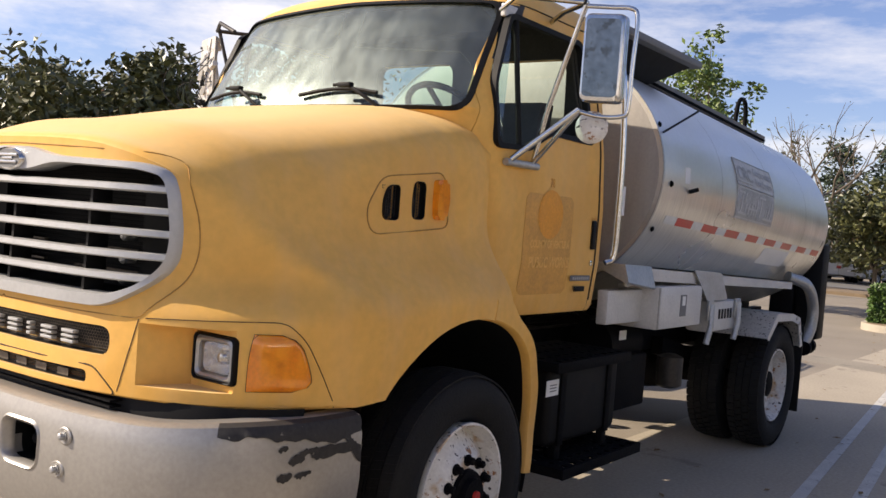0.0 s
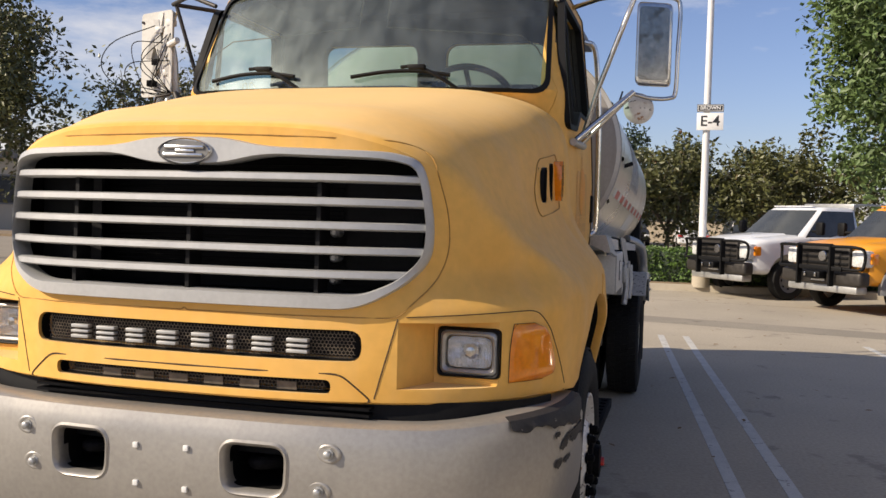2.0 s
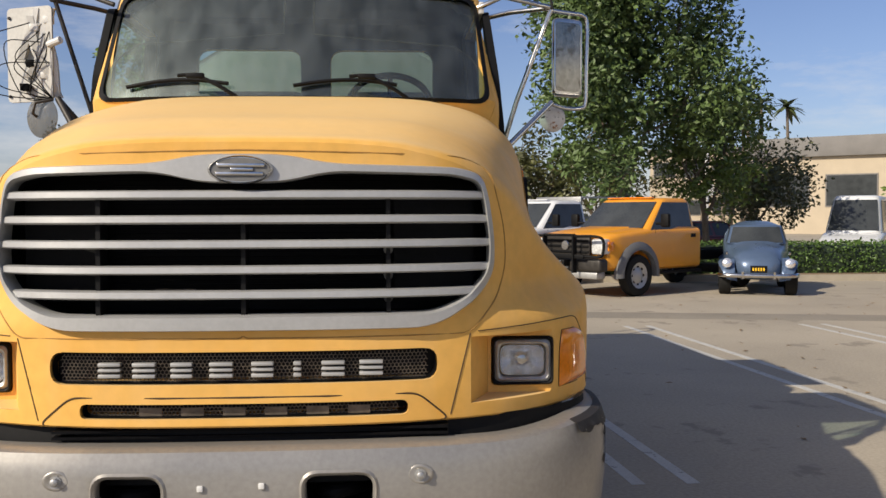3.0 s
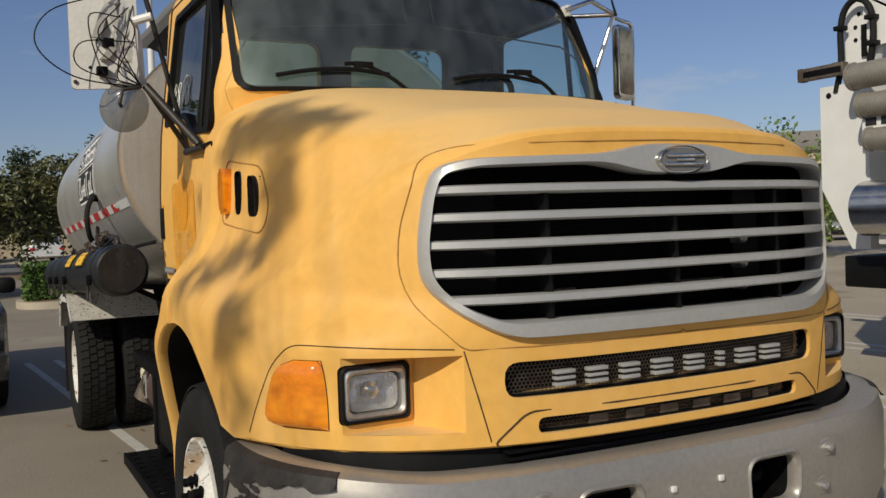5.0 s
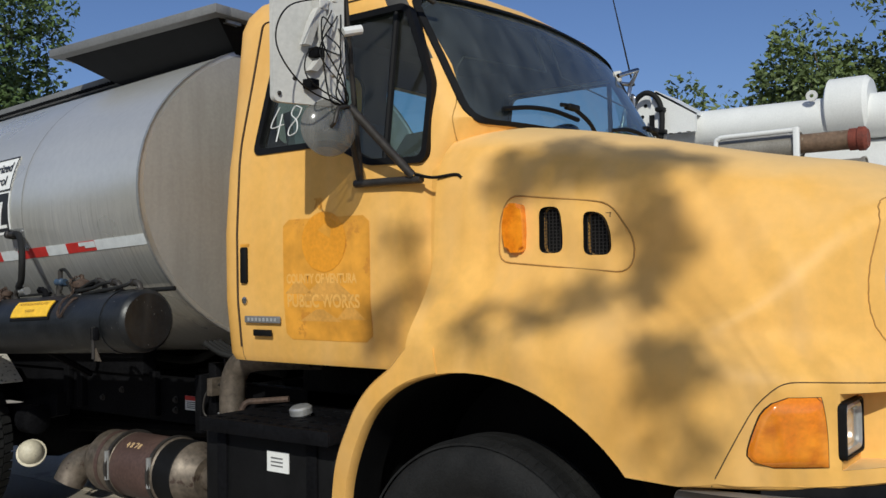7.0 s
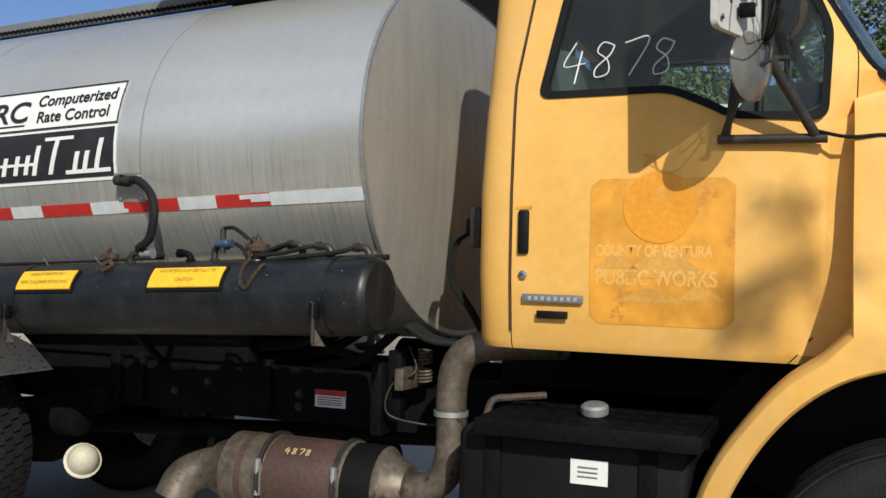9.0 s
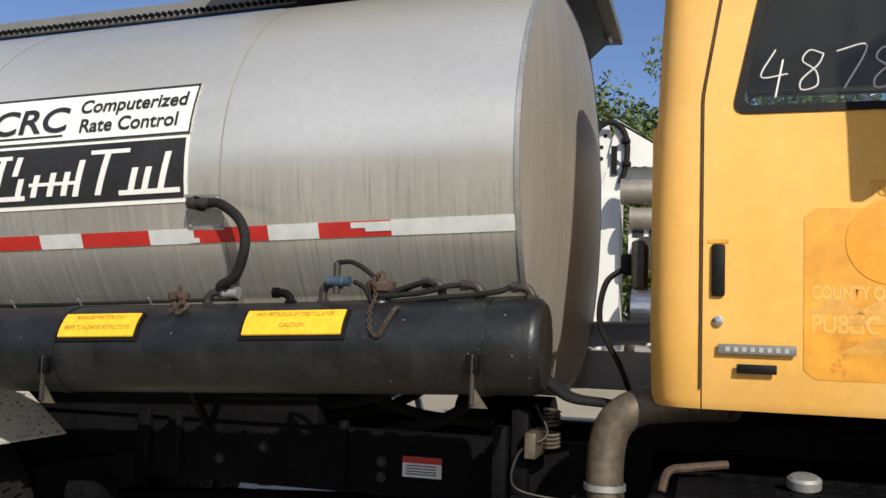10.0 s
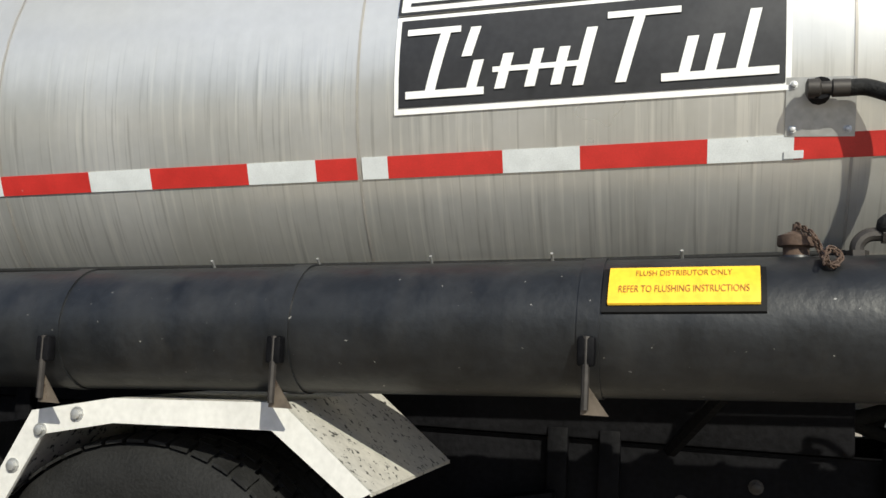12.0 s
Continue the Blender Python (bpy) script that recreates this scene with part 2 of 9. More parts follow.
def dirt_runs(m):
    """Grey dirt with pale drip lines below the shoulder of the tank, with a ragged upper edge."""
    n, l = m.node_tree.nodes, m.node_tree.links
    base = n["Principled BSDF"].inputs["Base Color"]
    co = next(q for q in n if q.bl_idname == "ShaderNodeTexCoord")
    def noise(scale, detail=3):
        mp, ns = n.new("ShaderNodeMapping"), n.new("ShaderNodeTexNoise")
        mp.inputs["Scale"].default_value = scale
        ns.inputs["Scale"].default_value, ns.inputs["Detail"].default_value = 1.0, detail
        l.new(co.outputs["Object"], mp.inputs["Vector"])
        l.new(mp.outputs[0], ns.inputs["Vector"])
        return ns.outputs[0]
    def ramp(value, a, b, to):
        r = n.new("ShaderNodeMapRange")
        r.inputs["From Min"].default_value, r.inputs["From Max"].default_value, r.inputs["To Max"].default_value = a, b, to
        l.new(value, r.inputs["Value"])
        return r.outputs[0]
    def times(a, b):
        q = n.new("ShaderNodeMath")
        q.operation = "MULTIPLY"
        l.new(a, q.inputs[0])
        l.new(b, q.inputs[1])
        return q.outputs[0]
    def lay(factor, col):
        q = n.new("ShaderNodeMixRGB")
        q.inputs[2].default_value = (*col, 1)
        l.new(factor, q.inputs[0])
        l.new(base.links[0].from_socket, q.inputs[1])
        l.new(q.outputs[0], base)
    sep, edge = n.new("ShaderNodeSeparateXYZ"), n.new("ShaderNodeMath")
    l.new(co.outputs["Object"], sep.inputs[0])
    edge.operation, edge.inputs[1].default_value = "MULTIPLY_ADD", 0.16
    l.new(noise((0.0, 32, 0.0), 5), edge.inputs[0])
    l.new(sep.outputs["Z"], edge.inputs[2])
    low = ramp(edge.outputs[0], 2.12, 1.98, 1.0)
    lay(times(low, ramp(noise((0.0, 4, 0.9), 4), 0.25, 0.7, 0.6)), (0.45, 0.445, 0.41))
    lay(times(low, ramp(noise((0.0, 58, 2.4), 5), 0.52, 0.66, 0.5)), (0.84, 0.82, 0.76))
    lay(times(low, ramp(noise((0.0, 85, 3.0), 4), 0.55, 0.68, 0.38)), (0.25, 0.24, 0.22))
    lay(ramp(noise((0.6, 1.1, 0.8), 5), 0.46, 0.72, 0.38), (0.60, 0.57, 0.47))


dirt_runs(M["aluminium"])
def flecks(m, scale, low, high, col, amount):
    """Small chips, smears or painted gleams of another colour."""
    n, l = m.node_tree.nodes, m.node_tree.links
    base = n["Principled BSDF"].inputs["Base Color"]
    co = next(q for q in n if q.bl_idname == "ShaderNodeTexCoord")
    mp, ns, r, q = n.new("ShaderNodeMapping"), n.new("ShaderNodeTexNoise"), n.new("ShaderNodeMapRange"), n.new("ShaderNodeMixRGB")
    mp.inputs["Scale"].default_value = scale
    ns.inputs["Scale"].default_value, ns.inputs["Detail"].default_value = 1.0, 6
    r.inputs["From Min"].default_value, r.inputs["From Max"].default_value, r.inputs["To Max"].default_value = low, high, amount
    q.inputs[2].default_value = (*col, 1)
    l.new(co.outputs["Object"], mp.inputs["Vector"])
    l.new(mp.outputs[0], ns.inputs["Vector"])
    l.new(ns.outputs[0], r.inputs["Value"])
    l.new(r.outputs[0], q.inputs[0])
    l.new(base.links[0].from_socket, q.inputs[1])
    l.new(q.outputs[0], base)


M["tank_head"] = material("brushed_grey_tank_end", (0.40, 0.375, 0.34), 0.48, 0.35, vary=0.08, scale=3, streak=((0.28, 0.26, 0.23), 0.4, (18, 18, 1)))
M["pipe_black"] = material("sooty_black_pipe", (0.010, 0.0112, 0.013), 0.4, 0.0, vary=0.4, scale=9, fine=50, bump=0.1, streak=((0.032, 0.032, 0.032), 0.4, (10, 10, 2.5)), stain=(0.09, 0.09, 0.088), stain_at=0.735)
flecks(M["pipe_black"], (16, 14, 5), 0.52, 0.72, (0.04, 0.039, 0.037), 0.28)
flecks(M["pipe_black"], (9, 3.5, 9), 0.5, 0.7, (0.004, 0.0045, 0.005), 0.6)
flecks(M["pipe_black"], (75, 60, 75), 0.72, 0.745, (0.36, 0.35, 0.33), 0.7)
M["tube_grey"] = material("weathered_brown_grey_tube", (0.30, 0.275, 0.235), 0.5, 0.4, vary=0.2, scale=4)
M["white_alu"] = material("chalky_white_steel", (0.62, 0.61, 0.58), 0.5, 0.1, vary=0.1, scale=6, stain=(0.12, 0.11, 0.1), stain_at=0.7)
M["cream_cap"] = material("cream_painted_cap", (0.55, 0.5, 0.38), 0.5, vary=0.15, scale=9, stain=(0.2, 0.16, 0.1), stain_at=0.66)
M["ochre_chalk"] = material("ochre_paint_marker", (0.6, 0.42, 0.22), 0.7, vary=0.1, scale=9)
M["tarred"] = material("tar_spattered_steel", (0.50, 0.48, 0.43), 0.55, 0.1, vary=0.12, scale=21, stain=(0.02, 0.02, 0.02), stain_at=0.575, stretch=(1, 1, 1))
M["white"] = material("white_paint", (0.72, 0.72, 0.7), 0.4, vary=0.06, scale=4)
M["rim"] = material("chipped_white_wheel_paint", (0.72, 0.70, 0.66), 0.5, vary=0.14, scale=9, fine=60, stain=(0.34, 0.16, 0.06), stain_at=0.6)
M["red"] = material("red_reflective_tape", (0.5, 0.03, 0.025), 0.35, vary=0.15, scale=20, fine=400, stain=(0.62, 0.50, 0.46), stain_at=0.71)
M["tape_white"] = material("white_reflective_tape", (0.64, 0.665, 0.67), 0.35, vary=0.12, scale=20, fine=400, stain=(0.42, 0.43, 0.43), stain_at=0.66)
M["mirror_shell"] = material("pale_grey_mirror_shell", (0.50, 0.49, 0.46), 0.5, vary=0.1, scale=9, stain=(0.3, 0.28, 0.25), stain_at=0.7)
M["sign_white"] = material("sticker_white", (0.78, 0.78, 0.76), 0.45, vary=0.05, scale=8)
M["sign_black"] = material("sticker_black", (0.02, 0.02, 0.022), 0.45, vary=0.3, scale=8)
M["faded_ink"] = material("faded_brown_ink", (0.30, 0.15, 0.02), 0.6, vary=0.4, scale=40)
M["placard"] = material("yellow_placard", (0.88, 0.52, 0.03), 0.45, vary=0.1, scale=30)
M["amber"] = material("amber_lens", (0.84, 0.235, 0.01), 0.12, vary=0.14, scale=5, fine=90, coat=0.7, bump=0.02)
# gleam and dark of a reflector behind the lens, painted into the amber
flecks(M["amber"], (13, 13, 6), 0.42, 0.62, (1.0, 0.36, 0.02), 0.75)
flecks(M["amber"], (9, 9, 16), 0.52, 0.68, (0.5, 0.10, 0.005), 0.6)
flecks(M["rim"], (7, 7, 7), 0.57, 0.64, (0.46, 0.27, 0.09), 0.65)
flecks(M["rim"], (38, 38, 38), 0.635, 0.65, (0.02, 0.018, 0.016), 0.95)
M["lamp"] = material("headlamp_reflector", (0.92, 0.92, 0.92), 0.16, 0.75, vary=0.25, scale=45, fine=120, bump=0.25)
M["glass"] = glass_material("tinted_window_glass", (0.70, 0.86, 0.83), tint=0.92, dust=0.05)
M["windshield"] = glass_material("dusty_windshield_glass", (0.62, 0.80, 0.76), tint=0.85, dust=0.09, dust_color=(0.44, 0.47, 0.44), film=0.09)
M["lens"] = glass_material("clear_lens", (1, 1, 1), tint=0.97, dust=0.06)
M["dome"] = glass_material("scratched_clear_plastic", (0.8, 0.8, 0.78), rough=0.15, tint=0.75, dust=0.5, dust_color=(0.30, 0.29, 0.27))
M["mirror"] = material("mirror_glass", (0.8, 0.8, 0.8), 0.03, 1.0, vary=0.03)
# chrome darkened and mottled in colour, for dark surroundings it would reflect
M["mirror_back"] = material("dark_reflection_chrome", (0.27, 0.265, 0.245), 0.16, 1.0, vary=0.25, scale=7, fine=40, stain=(0.16, 0.15, 0.13), stain_at=0.55)
M["interior"] = material("dark_grey_cab_trim", (0.05, 0.048, 0.045), 0.75, vary=0.2, scale=8)
M["seat"] = material("grey_cloth_seat", (0.10, 0.105, 0.11), 0.9, vary=0.2, scale=10, fine=200, bump=0.3)
M["concrete"] = material("pale_parking_pavement", (0.255, 0.22, 0.175), 0.85, vary=0.16, scale=0.7, fine=45, bump=0.25, stain=(0.25, 0.22, 0.18), stain_at=0.64)
M["apron"] = material("brightened_worn_concrete", (0.385, 0.335, 0.262), 0.85, vary=0.17, scale=0.5, fine=38, bump=0.3, stain=(0.27, 0.235, 0.185), stain_at=0.6)
M["gutter"] = material("weathered_concrete_strip", (0.27, 0.238, 0.19), 0.85, vary=0.2, scale=0.7, fine=45, bump=0.25, stain=(0.2, 0.175, 0.14), stain_at=0.6)
M["asphalt"] = material("grey_road_asphalt", (0.15, 0.145, 0.14), 0.85, vary=0.15, scale=0.6, fine=60, bump=0.2)
M["line"] = material("worn_white_line_paint", (0.50, 0.49, 0.46), 0.75, vary=0.15, scale=5, fine=70, stain=(0.27, 0.255, 0.235), stain_at=0.6)
M["kerb"] = material("pale_kerb_concrete", (0.42, 0.37, 0.29), 0.85, vary=0.12, scale=4)
M["earth"] = material("dry_earth_and_litter", (0.22, 0.16, 0.10), 0.95, vary=0.3, scale=3, bump=0.4)
M["leaf_dark"] = material("magnolia_leaves", (0.09, 0.095, 0.032), 0.42, vary=0.45, scale=1.4, fine=7, stain=(0.16, 0.085, 0.03), stain_at=0.62)
M["leaf_green"] = material("bright_green_leaves", (0.12, 0.175, 0.035), 0.5, vary=0.45, scale=1.2, fine=6)
M["leaf_mid"] = material("mid_green_leaves", (0.088, 0.138, 0.04), 0.5, vary=0.5, scale=0.9, fine=5)
M["leaf_olive"] = material("dusty_olive_leaves", (0.10, 0.135, 0.04), 0.55, vary=0.45, scale=1.2, fine=6)
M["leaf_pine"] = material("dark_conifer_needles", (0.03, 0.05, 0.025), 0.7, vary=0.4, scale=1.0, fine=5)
M["hedge"] = material("clipped_hedge_leaves", (0.07, 0.13, 0.025), 0.5, vary=0.5, scale=2, fine=9)
M["bark"] = material("grey_brown_bark", (0.15, 0.12, 0.09), 0.9, vary=0.3, scale=6, bump=0.5, stretch=(1, 1, 0.3))
M["beige"] = material("beige_stucco", (0.50, 0.42, 0.31), 0.9, vary=0.08, scale=1)
M["roof_grey"] = material("grey_roofing", (0.2, 0.19, 0.18), 0.8, vary=0.15, scale=1)
M["dark_glass"] = material("dark_car_glass", (0.045, 0.05, 0.052), 0.1, vary=0.3, scale=2, spec=0.5)
M["lamp_far"] = material("clear_lamp_cluster", (0.62, 0.63, 0.62), 0.15, vary=0.35, scale=9, fine=30, coat=0.6)
M["faded_white"] = material("weathered_pale_sticker", (0.52, 0.52, 0.505), 0.55, vary=0.15, scale=8)
M["faded_black"] = material("weathered_grey_sticker", (0.37, 0.375, 0.37), 0.55, vary=0.3, scale=6, stain=(0.45, 0.45, 0.44), stain_at=0.6)
M["dull_metal"] = material("dull_spun_steel", (0.30, 0.29, 0.27), 0.45, 0.6, vary=0.15, scale=10)
M["car_dark"] = material("dark_grey_car_paint", (0.025, 0.026, 0.028), 0.3, vary=0.1, coat=0.5)
M["car_blue"] = material("blue_grey_car_paint", (0.10, 0.15, 0.24), 0.3, 0.3, vary=0.1, coat=0.5)
M["valve_blue"] = material("slate_blue_enamel", (0.035, 0.06, 0.10), 0.5, vary=0.25, scale=14)
M["car_red"] = material("maroon_car_paint", (0.12, 0.02, 0.02), 0.3, vary=0.1, coat=0.5)
M["car_white"] = material("white_car_paint", (0.72, 0.73, 0.74), 0.3, vary=0.04, coat=0.5)
M["car_orange"] = material("orange_fleet_paint", (0.80, 0.33, 0.03), 0.35, vary=0.05, coat=0.4)
M["grey_plastic"] = material("grey_plastic", (0.16, 0.16, 0.16), 0.6, vary=0.15, scale=8)
M["palm"] = material("palm_fronds", (0.07, 0.09, 0.03), 0.6, vary=0.3, scale=2)

# ---- mesh helpers ----
def part(name, bm, mat, parent=None, label="", smooth=35):
    """Link a bmesh as one mesh object, under a thing or a part."""
    bmesh.ops.recalc_face_normals(bm, faces=bm.faces)
    me = bpy.data.meshes.new(name)
    if smooth:
        limit = radians(smooth)
        for e in bm.edges:
            e.smooth = len(e.link_faces) == 2 and e.calc_face_angle(0) < limit
        for f in bm.faces:
            f.smooth = True
    bm.to_mesh(me)
    bm.free()
    me.materials.append(M[mat])
    ob = new(name, me)
    if parent:
        ob.parent = parent
        ob.matrix_parent_inverse = parent.matrix_world.inverted()
    if label:
        tagged(ob, label)
    return ob


def thing(name, at, label, category, group="", kind=""):
    """An Empty at the base of a thing, which parents its parts."""
    e = new(name)
    e.empty_display_size = 0.1
    e.location = at
    e.matrix_world = pose(*at)
    return tagged(e, label, category, group, kind)


def box(x0, x1, y0, y1, z0, z1, bevel=0.0, bm=None, seg=2):
    bm = bm or bmesh.new()
    r = bmesh.ops.create_cube(bm, size=1)
    vs = r["verts"]
    for v in vs:
        v.co = Vector((x0 + (v.co.x + 0.5) * (x1 - x0), y0 + (v.co.y + 0.5) * (y1 - y0), z0 + (v.co.z + 0.5) * (z1 - z0)))
    if bevel:
        es = {e for v in vs for e in v.link_edges}
        bmesh.ops.bevel(bm, geom=list(es), offset=bevel, segments=seg, affect="EDGES", profile=0.5)
    return bm


def loft(rings, bm=None, caps=True, closed=True):
    """A skin through rings of equal length."""
    bm = bm or bmesh.new()
    rows = [[bm.verts.new(p) for p in r] for r in rings]
    n = len(rows[0])
    for a, b in zip(rows, rows[1:]):
        for i in range(n if closed else n - 1):
            j = (i + 1) % n
            bm.faces.new((a[i], a[j], b[j], b[i]))
    if caps:
        bm.faces.new(rows[0][::-1])
        bm.faces.new(rows[-1])
    return bm


def frame_at(d):
    d = d.normalized()
    a = Vector((0, 0, 1)) if abs(d.z) < 0.9 else Vector((1, 0, 0))
    u = d.cross(a).normalized()
    return u, d.cross(u).normalized()


def tube(points, r, sides=10, bm=None, taper=None):
    """A round bar or hose along points."""
    pts = [Vector(p) for p in points]
    rings, u = [], None
    for i, p in enumerate(pts):
        d = (pts[min(i + 1, len(pts) - 1)] - pts[max(i - 1, 0)]).normalized()
        if u is None:
            u, w = frame_at(d)
        u = (u - d * u.dot(d)).normalized()
        w = d.cross(u)
        rad = r if taper is None else r + (taper - r) * i / (len(pts) - 1)
        rings.append([p + (u * math.cos(a) + w * math.sin(a)) * rad for a in (math.tau * k / sides for k in range(sides))])
    return loft(rings, bm)


def curve_points(points, steps=8):
    """A smooth curve through points."""
    p = [Vector(q) for q in points]
    p = [p[0] * 2 - p[1]] + p + [p[-1] * 2 - p[-2]]
    out = []
    for i in range(1, len(p) - 2):
        for k in range(steps):
            t = k / steps
            a, b, c, d = p[i - 1], p[i], p[i + 1], p[i + 2]
            out.append(0.5 * ((2 * b) + (c - a) * t + (2 * a - 5 * b + 4 * c - d) * t * t + (3 * b - a - 3 * c + d) * t ** 3))
    return out + [p[-2]]


def lathe(profile, centre, axis, sides=32, bm=None, closed=False):
    """Turn a profile of (along, radius) about an axis through centre."""
    c, d = Vector(centre), Vector(axis).normalized()
    u, w = frame_at(d)
    rings = [[c + d * s + (u * math.cos(a) + w * math.sin(a)) * max(r, 0.0005) for a in (math.tau * k / sides for k in range(sides))] for s, r in profile]
    if closed:
        rings.append(rings[0])
    return loft(rings, bm, caps=not closed)


def prism(outline, axis, lo, hi, bm=None):
    """A plate: a 2D outline pushed along axis x, y or z (the outline's two coordinates are the other two axes, in order)."""
    def at(p, v):
        return {"x": (v, p[0], p[1]), "y": (p[0], v, p[1]), "z": (p[0], p[1], v)}[axis]
    return loft([[at(p, lo) for p in outline], [at(p, hi) for p in outline]], bm)


def rounded(outline, r, seg=4):
    """A 2D outline with its corners rounded."""
    out, n = [], len(outline)
    for i in range(n):
        a, b, c = (Vector((*outline[(i + k) % n], 0)) for k in (-1, 0, 1))
        ra = r[i] if isinstance(r, (list, tuple)) else r
        d1, d2 = (a - b), (c - b)
        ra = min(ra, d1.length * 0.49, d2.length * 0.49)
        p, q = b + d1.normalized() * ra, b + d2.normalized() * ra
        for k in range(seg + 1):
            t = k / seg
            v = p * (1 - t) ** 2 + b * 2 * t * (1 - t) + q * t * t
            out.append((v.x, v.y))
    return out


def rect(x0, x1, y0, y1, r=0.0, seg=4):
    o = [(x0, y0), (x1, y0), (x1, y1), (x0, y1)]
    return rounded(o, r, seg) if r else o


def carve(bm, cutters, op="DIFFERENCE"):
    """bm less (or met with) each of the cutters, all solid."""
    bmesh.ops.recalc_face_normals(bm, faces=bm.faces)
    me = bpy.data.meshes.new("solid")
    bm.to_mesh(me)
    bm.free()
    ob = new("solid", me)
    temps = []
    for c in cutters:
        bmesh.ops.recalc_face_normals(c, faces=c.faces)
        cm = bpy.data.meshes.new("cut")
        c.to_mesh(cm)
        c.free()
        co = new("cut", cm)
        temps.append(co)
        md = ob.modifiers.new("cut", "BOOLEAN")
        md.operation, md.object, md.solver = op, co, "EXACT"
    bpy.context.view_layer.update()
    res = bpy.data.meshes.new_from_object(ob.evaluated_get(bpy.context.evaluated_depsgraph_get()))
    out = bmesh.new()
    out.from_mesh(res)
    for o in (ob, *temps):
        d = o.data
        bpy.data.objects.remove(o)
        bpy.data.meshes.remove(d)
    bpy.data.meshes.remove(res)
    return out


def mirror_x(bm):
    for v in bm.verts:
        v.co.x = -v.co.x
    return bm


def merge(*bms):
    out = bmesh.new()
    for b in bms:
        me = bpy.data.meshes.new("m")
        b.to_mesh(me)
        b.free()
        out.from_mesh(me)
        bpy.data.meshes.remove(me)
    return out


def smoothstep(a, b, t):
    t = min(1, max(0, (t - a) / (b - a)))
    return t * t * (3 - 2 * t)

# ---- ground ----
ground = tagged(part("ground", box(-400, 400, -400, 400, -0.3, 0.0), "concrete", smooth=0), "pale grey worn parking lot pavement", "ground", kind="structure")

# sheet over the ground whose paler colour brightens the driver's side
tagged(part("pavement", prism([(0.25, -60), (60, -60), (60, 120), (0.25, 120)], "z", -0.02, 0.002), "apron", smooth=0), "concrete sheet beside the truck, coloured paler for sunlit ground", "pavement", kind="structure")

# ---- the truck: hood ----
truck = thing("tank_truck", (0, 0, 0), "faded yellow asphalt distributor truck with a grey tank", "truck")


def nose(x):
    """How far the front of the hood falls back away from the middle."""
    k = min(abs(x) / 1.25, 0.9995)
    return 1.05 * (1 - (1 - k ** 2.8) ** (1 / 2.8))


def nose_upper(x):
    """The same for the narrower block that carries the grille."""
    k = min(abs(x), 0.9) / 0.8
    return 0.055 * k ** 2 + 0.115 * k ** 5 + 1.3 * max(0.0, abs(x) - 0.9)


def nose_at(x, z):
    up = smoothstep(1.27, 1.43, z)
    return nose(x) * (1 - up) + nose_upper(x) * up


def hood_section(y, k):
    """Half of the hood's cross-section, from the lower edge over the side to the crown."""
    f = smoothstep(0, 1.0, y)
    w1 = 0.90 + 0.135 * smoothstep(-0.35, 0.8, y) - 0.033 * (1 - smoothstep(0, 0.4, y)) + 0.022 * smoothstep(1.42, 1.47, y)
    w2 = 1.235
    zt = 1.885 + 0.085 * smoothstep(-0.05, 0.35, y) + 0.24 * smoothstep(0.1, 1.7, y)
    zs = 1.54 + 0.24 * f
    p = 3.2 + 0.6 * f
    zb = 0.978 + 0.012 * smoothstep(0.0, 0.35, y)
    out = []
    for i in range(k):
        t = i / (k - 1)
        if t < 0.55:
            z = zb + (zs - zb) * t / 0.55
            x = w1 + (w2 - w1) * smoothstep(1.64, 1.33, z)
            x -= 0.02 * smoothstep(1.2, 0.96, z)
        else:
            a = (t - 0.55) / 0.45 * math.pi / 2
            x = w1 * math.cos(a) ** (2 / p) + (w2 - w1) * smoothstep(1.64, 1.33, zs) * (1 - math.sin(a)) ** 3
            z = zs + (zt - zs) * math.sin(a) ** (2 / p)
        out.append((x, z))
    for _ in range(10):
        out = out[:14] + [tuple((out[i - 1][c] + 2 * out[i][c] + out[i + 1][c]) / 4 for c in (0, 1)) for i in range(14, k - 6)] + out[k - 6:]
    return out


def front_y(x, z):
    """Where the flat nose of the hood lies."""
    return nose_at(x, z) + 0.02 * smoothstep(1.3, 1.9, z)


def hood_solid():
    base = hood_section(0.0, 44)
    base = base + [(-x, z) for x, z in base[-2::-1]]
    floor_x = [-1 + 2 * i / 24 for i in range(1, 24)]
    base += [(base[0][0] * k, base[0][1]) for k in floor_x]
    rings = []
    for k in (0.03, 0.15, 0.3, 0.42, 0.52, 0.6, 0.66, 0.72, 0.77, 0.81, 0.85, 0.88, 0.91, 0.935, 0.955, 0.968):
        ring = []
        for x, z in base:
            x2, z2 = x * k, 1.4 + (z - 1.4) * k
            ring.append((x2, front_y(x2, z2), z2))
        rings.append(ring)
    for y in [0.004, 0.015, 0.035] + [0.06 + 0.05 * i for i in range(33)]:
        s = hood_section(y, 44)
        inset = 0.035 * (1 - math.sqrt(max(0, 1 - (1 - min(1, y / 0.035)) ** 2)))
        half = []
        for x, z in s + [(s[0][0] * k, s[0][1]) for k in floor_x if k > 0][::-1]:
            x2 = x * (1 - inset / 1.1)
            z2 = 1.4 + (z - 1.4) * (1 - inset / 0.45)
            half.append((x2, y + nose_at(x2, z2) * (1 - smoothstep(0.2, 1.7, y)) + 0.02 * smoothstep(1.3, 1.9, z2) * (1 - smoothstep(0, 0.5, y)), z2))
        side, low = half[:44], half[44:]
        full = side + [(-x, yy, z) for x, yy, z in side[-2::-1]]
        mid = (0.0, y + 0.0, low[0][2])
        under = [(-x, yy, z) for x, yy, z in low] + [mid] + low[::-1]
        rings.append(full + under)
    return loft(rings)


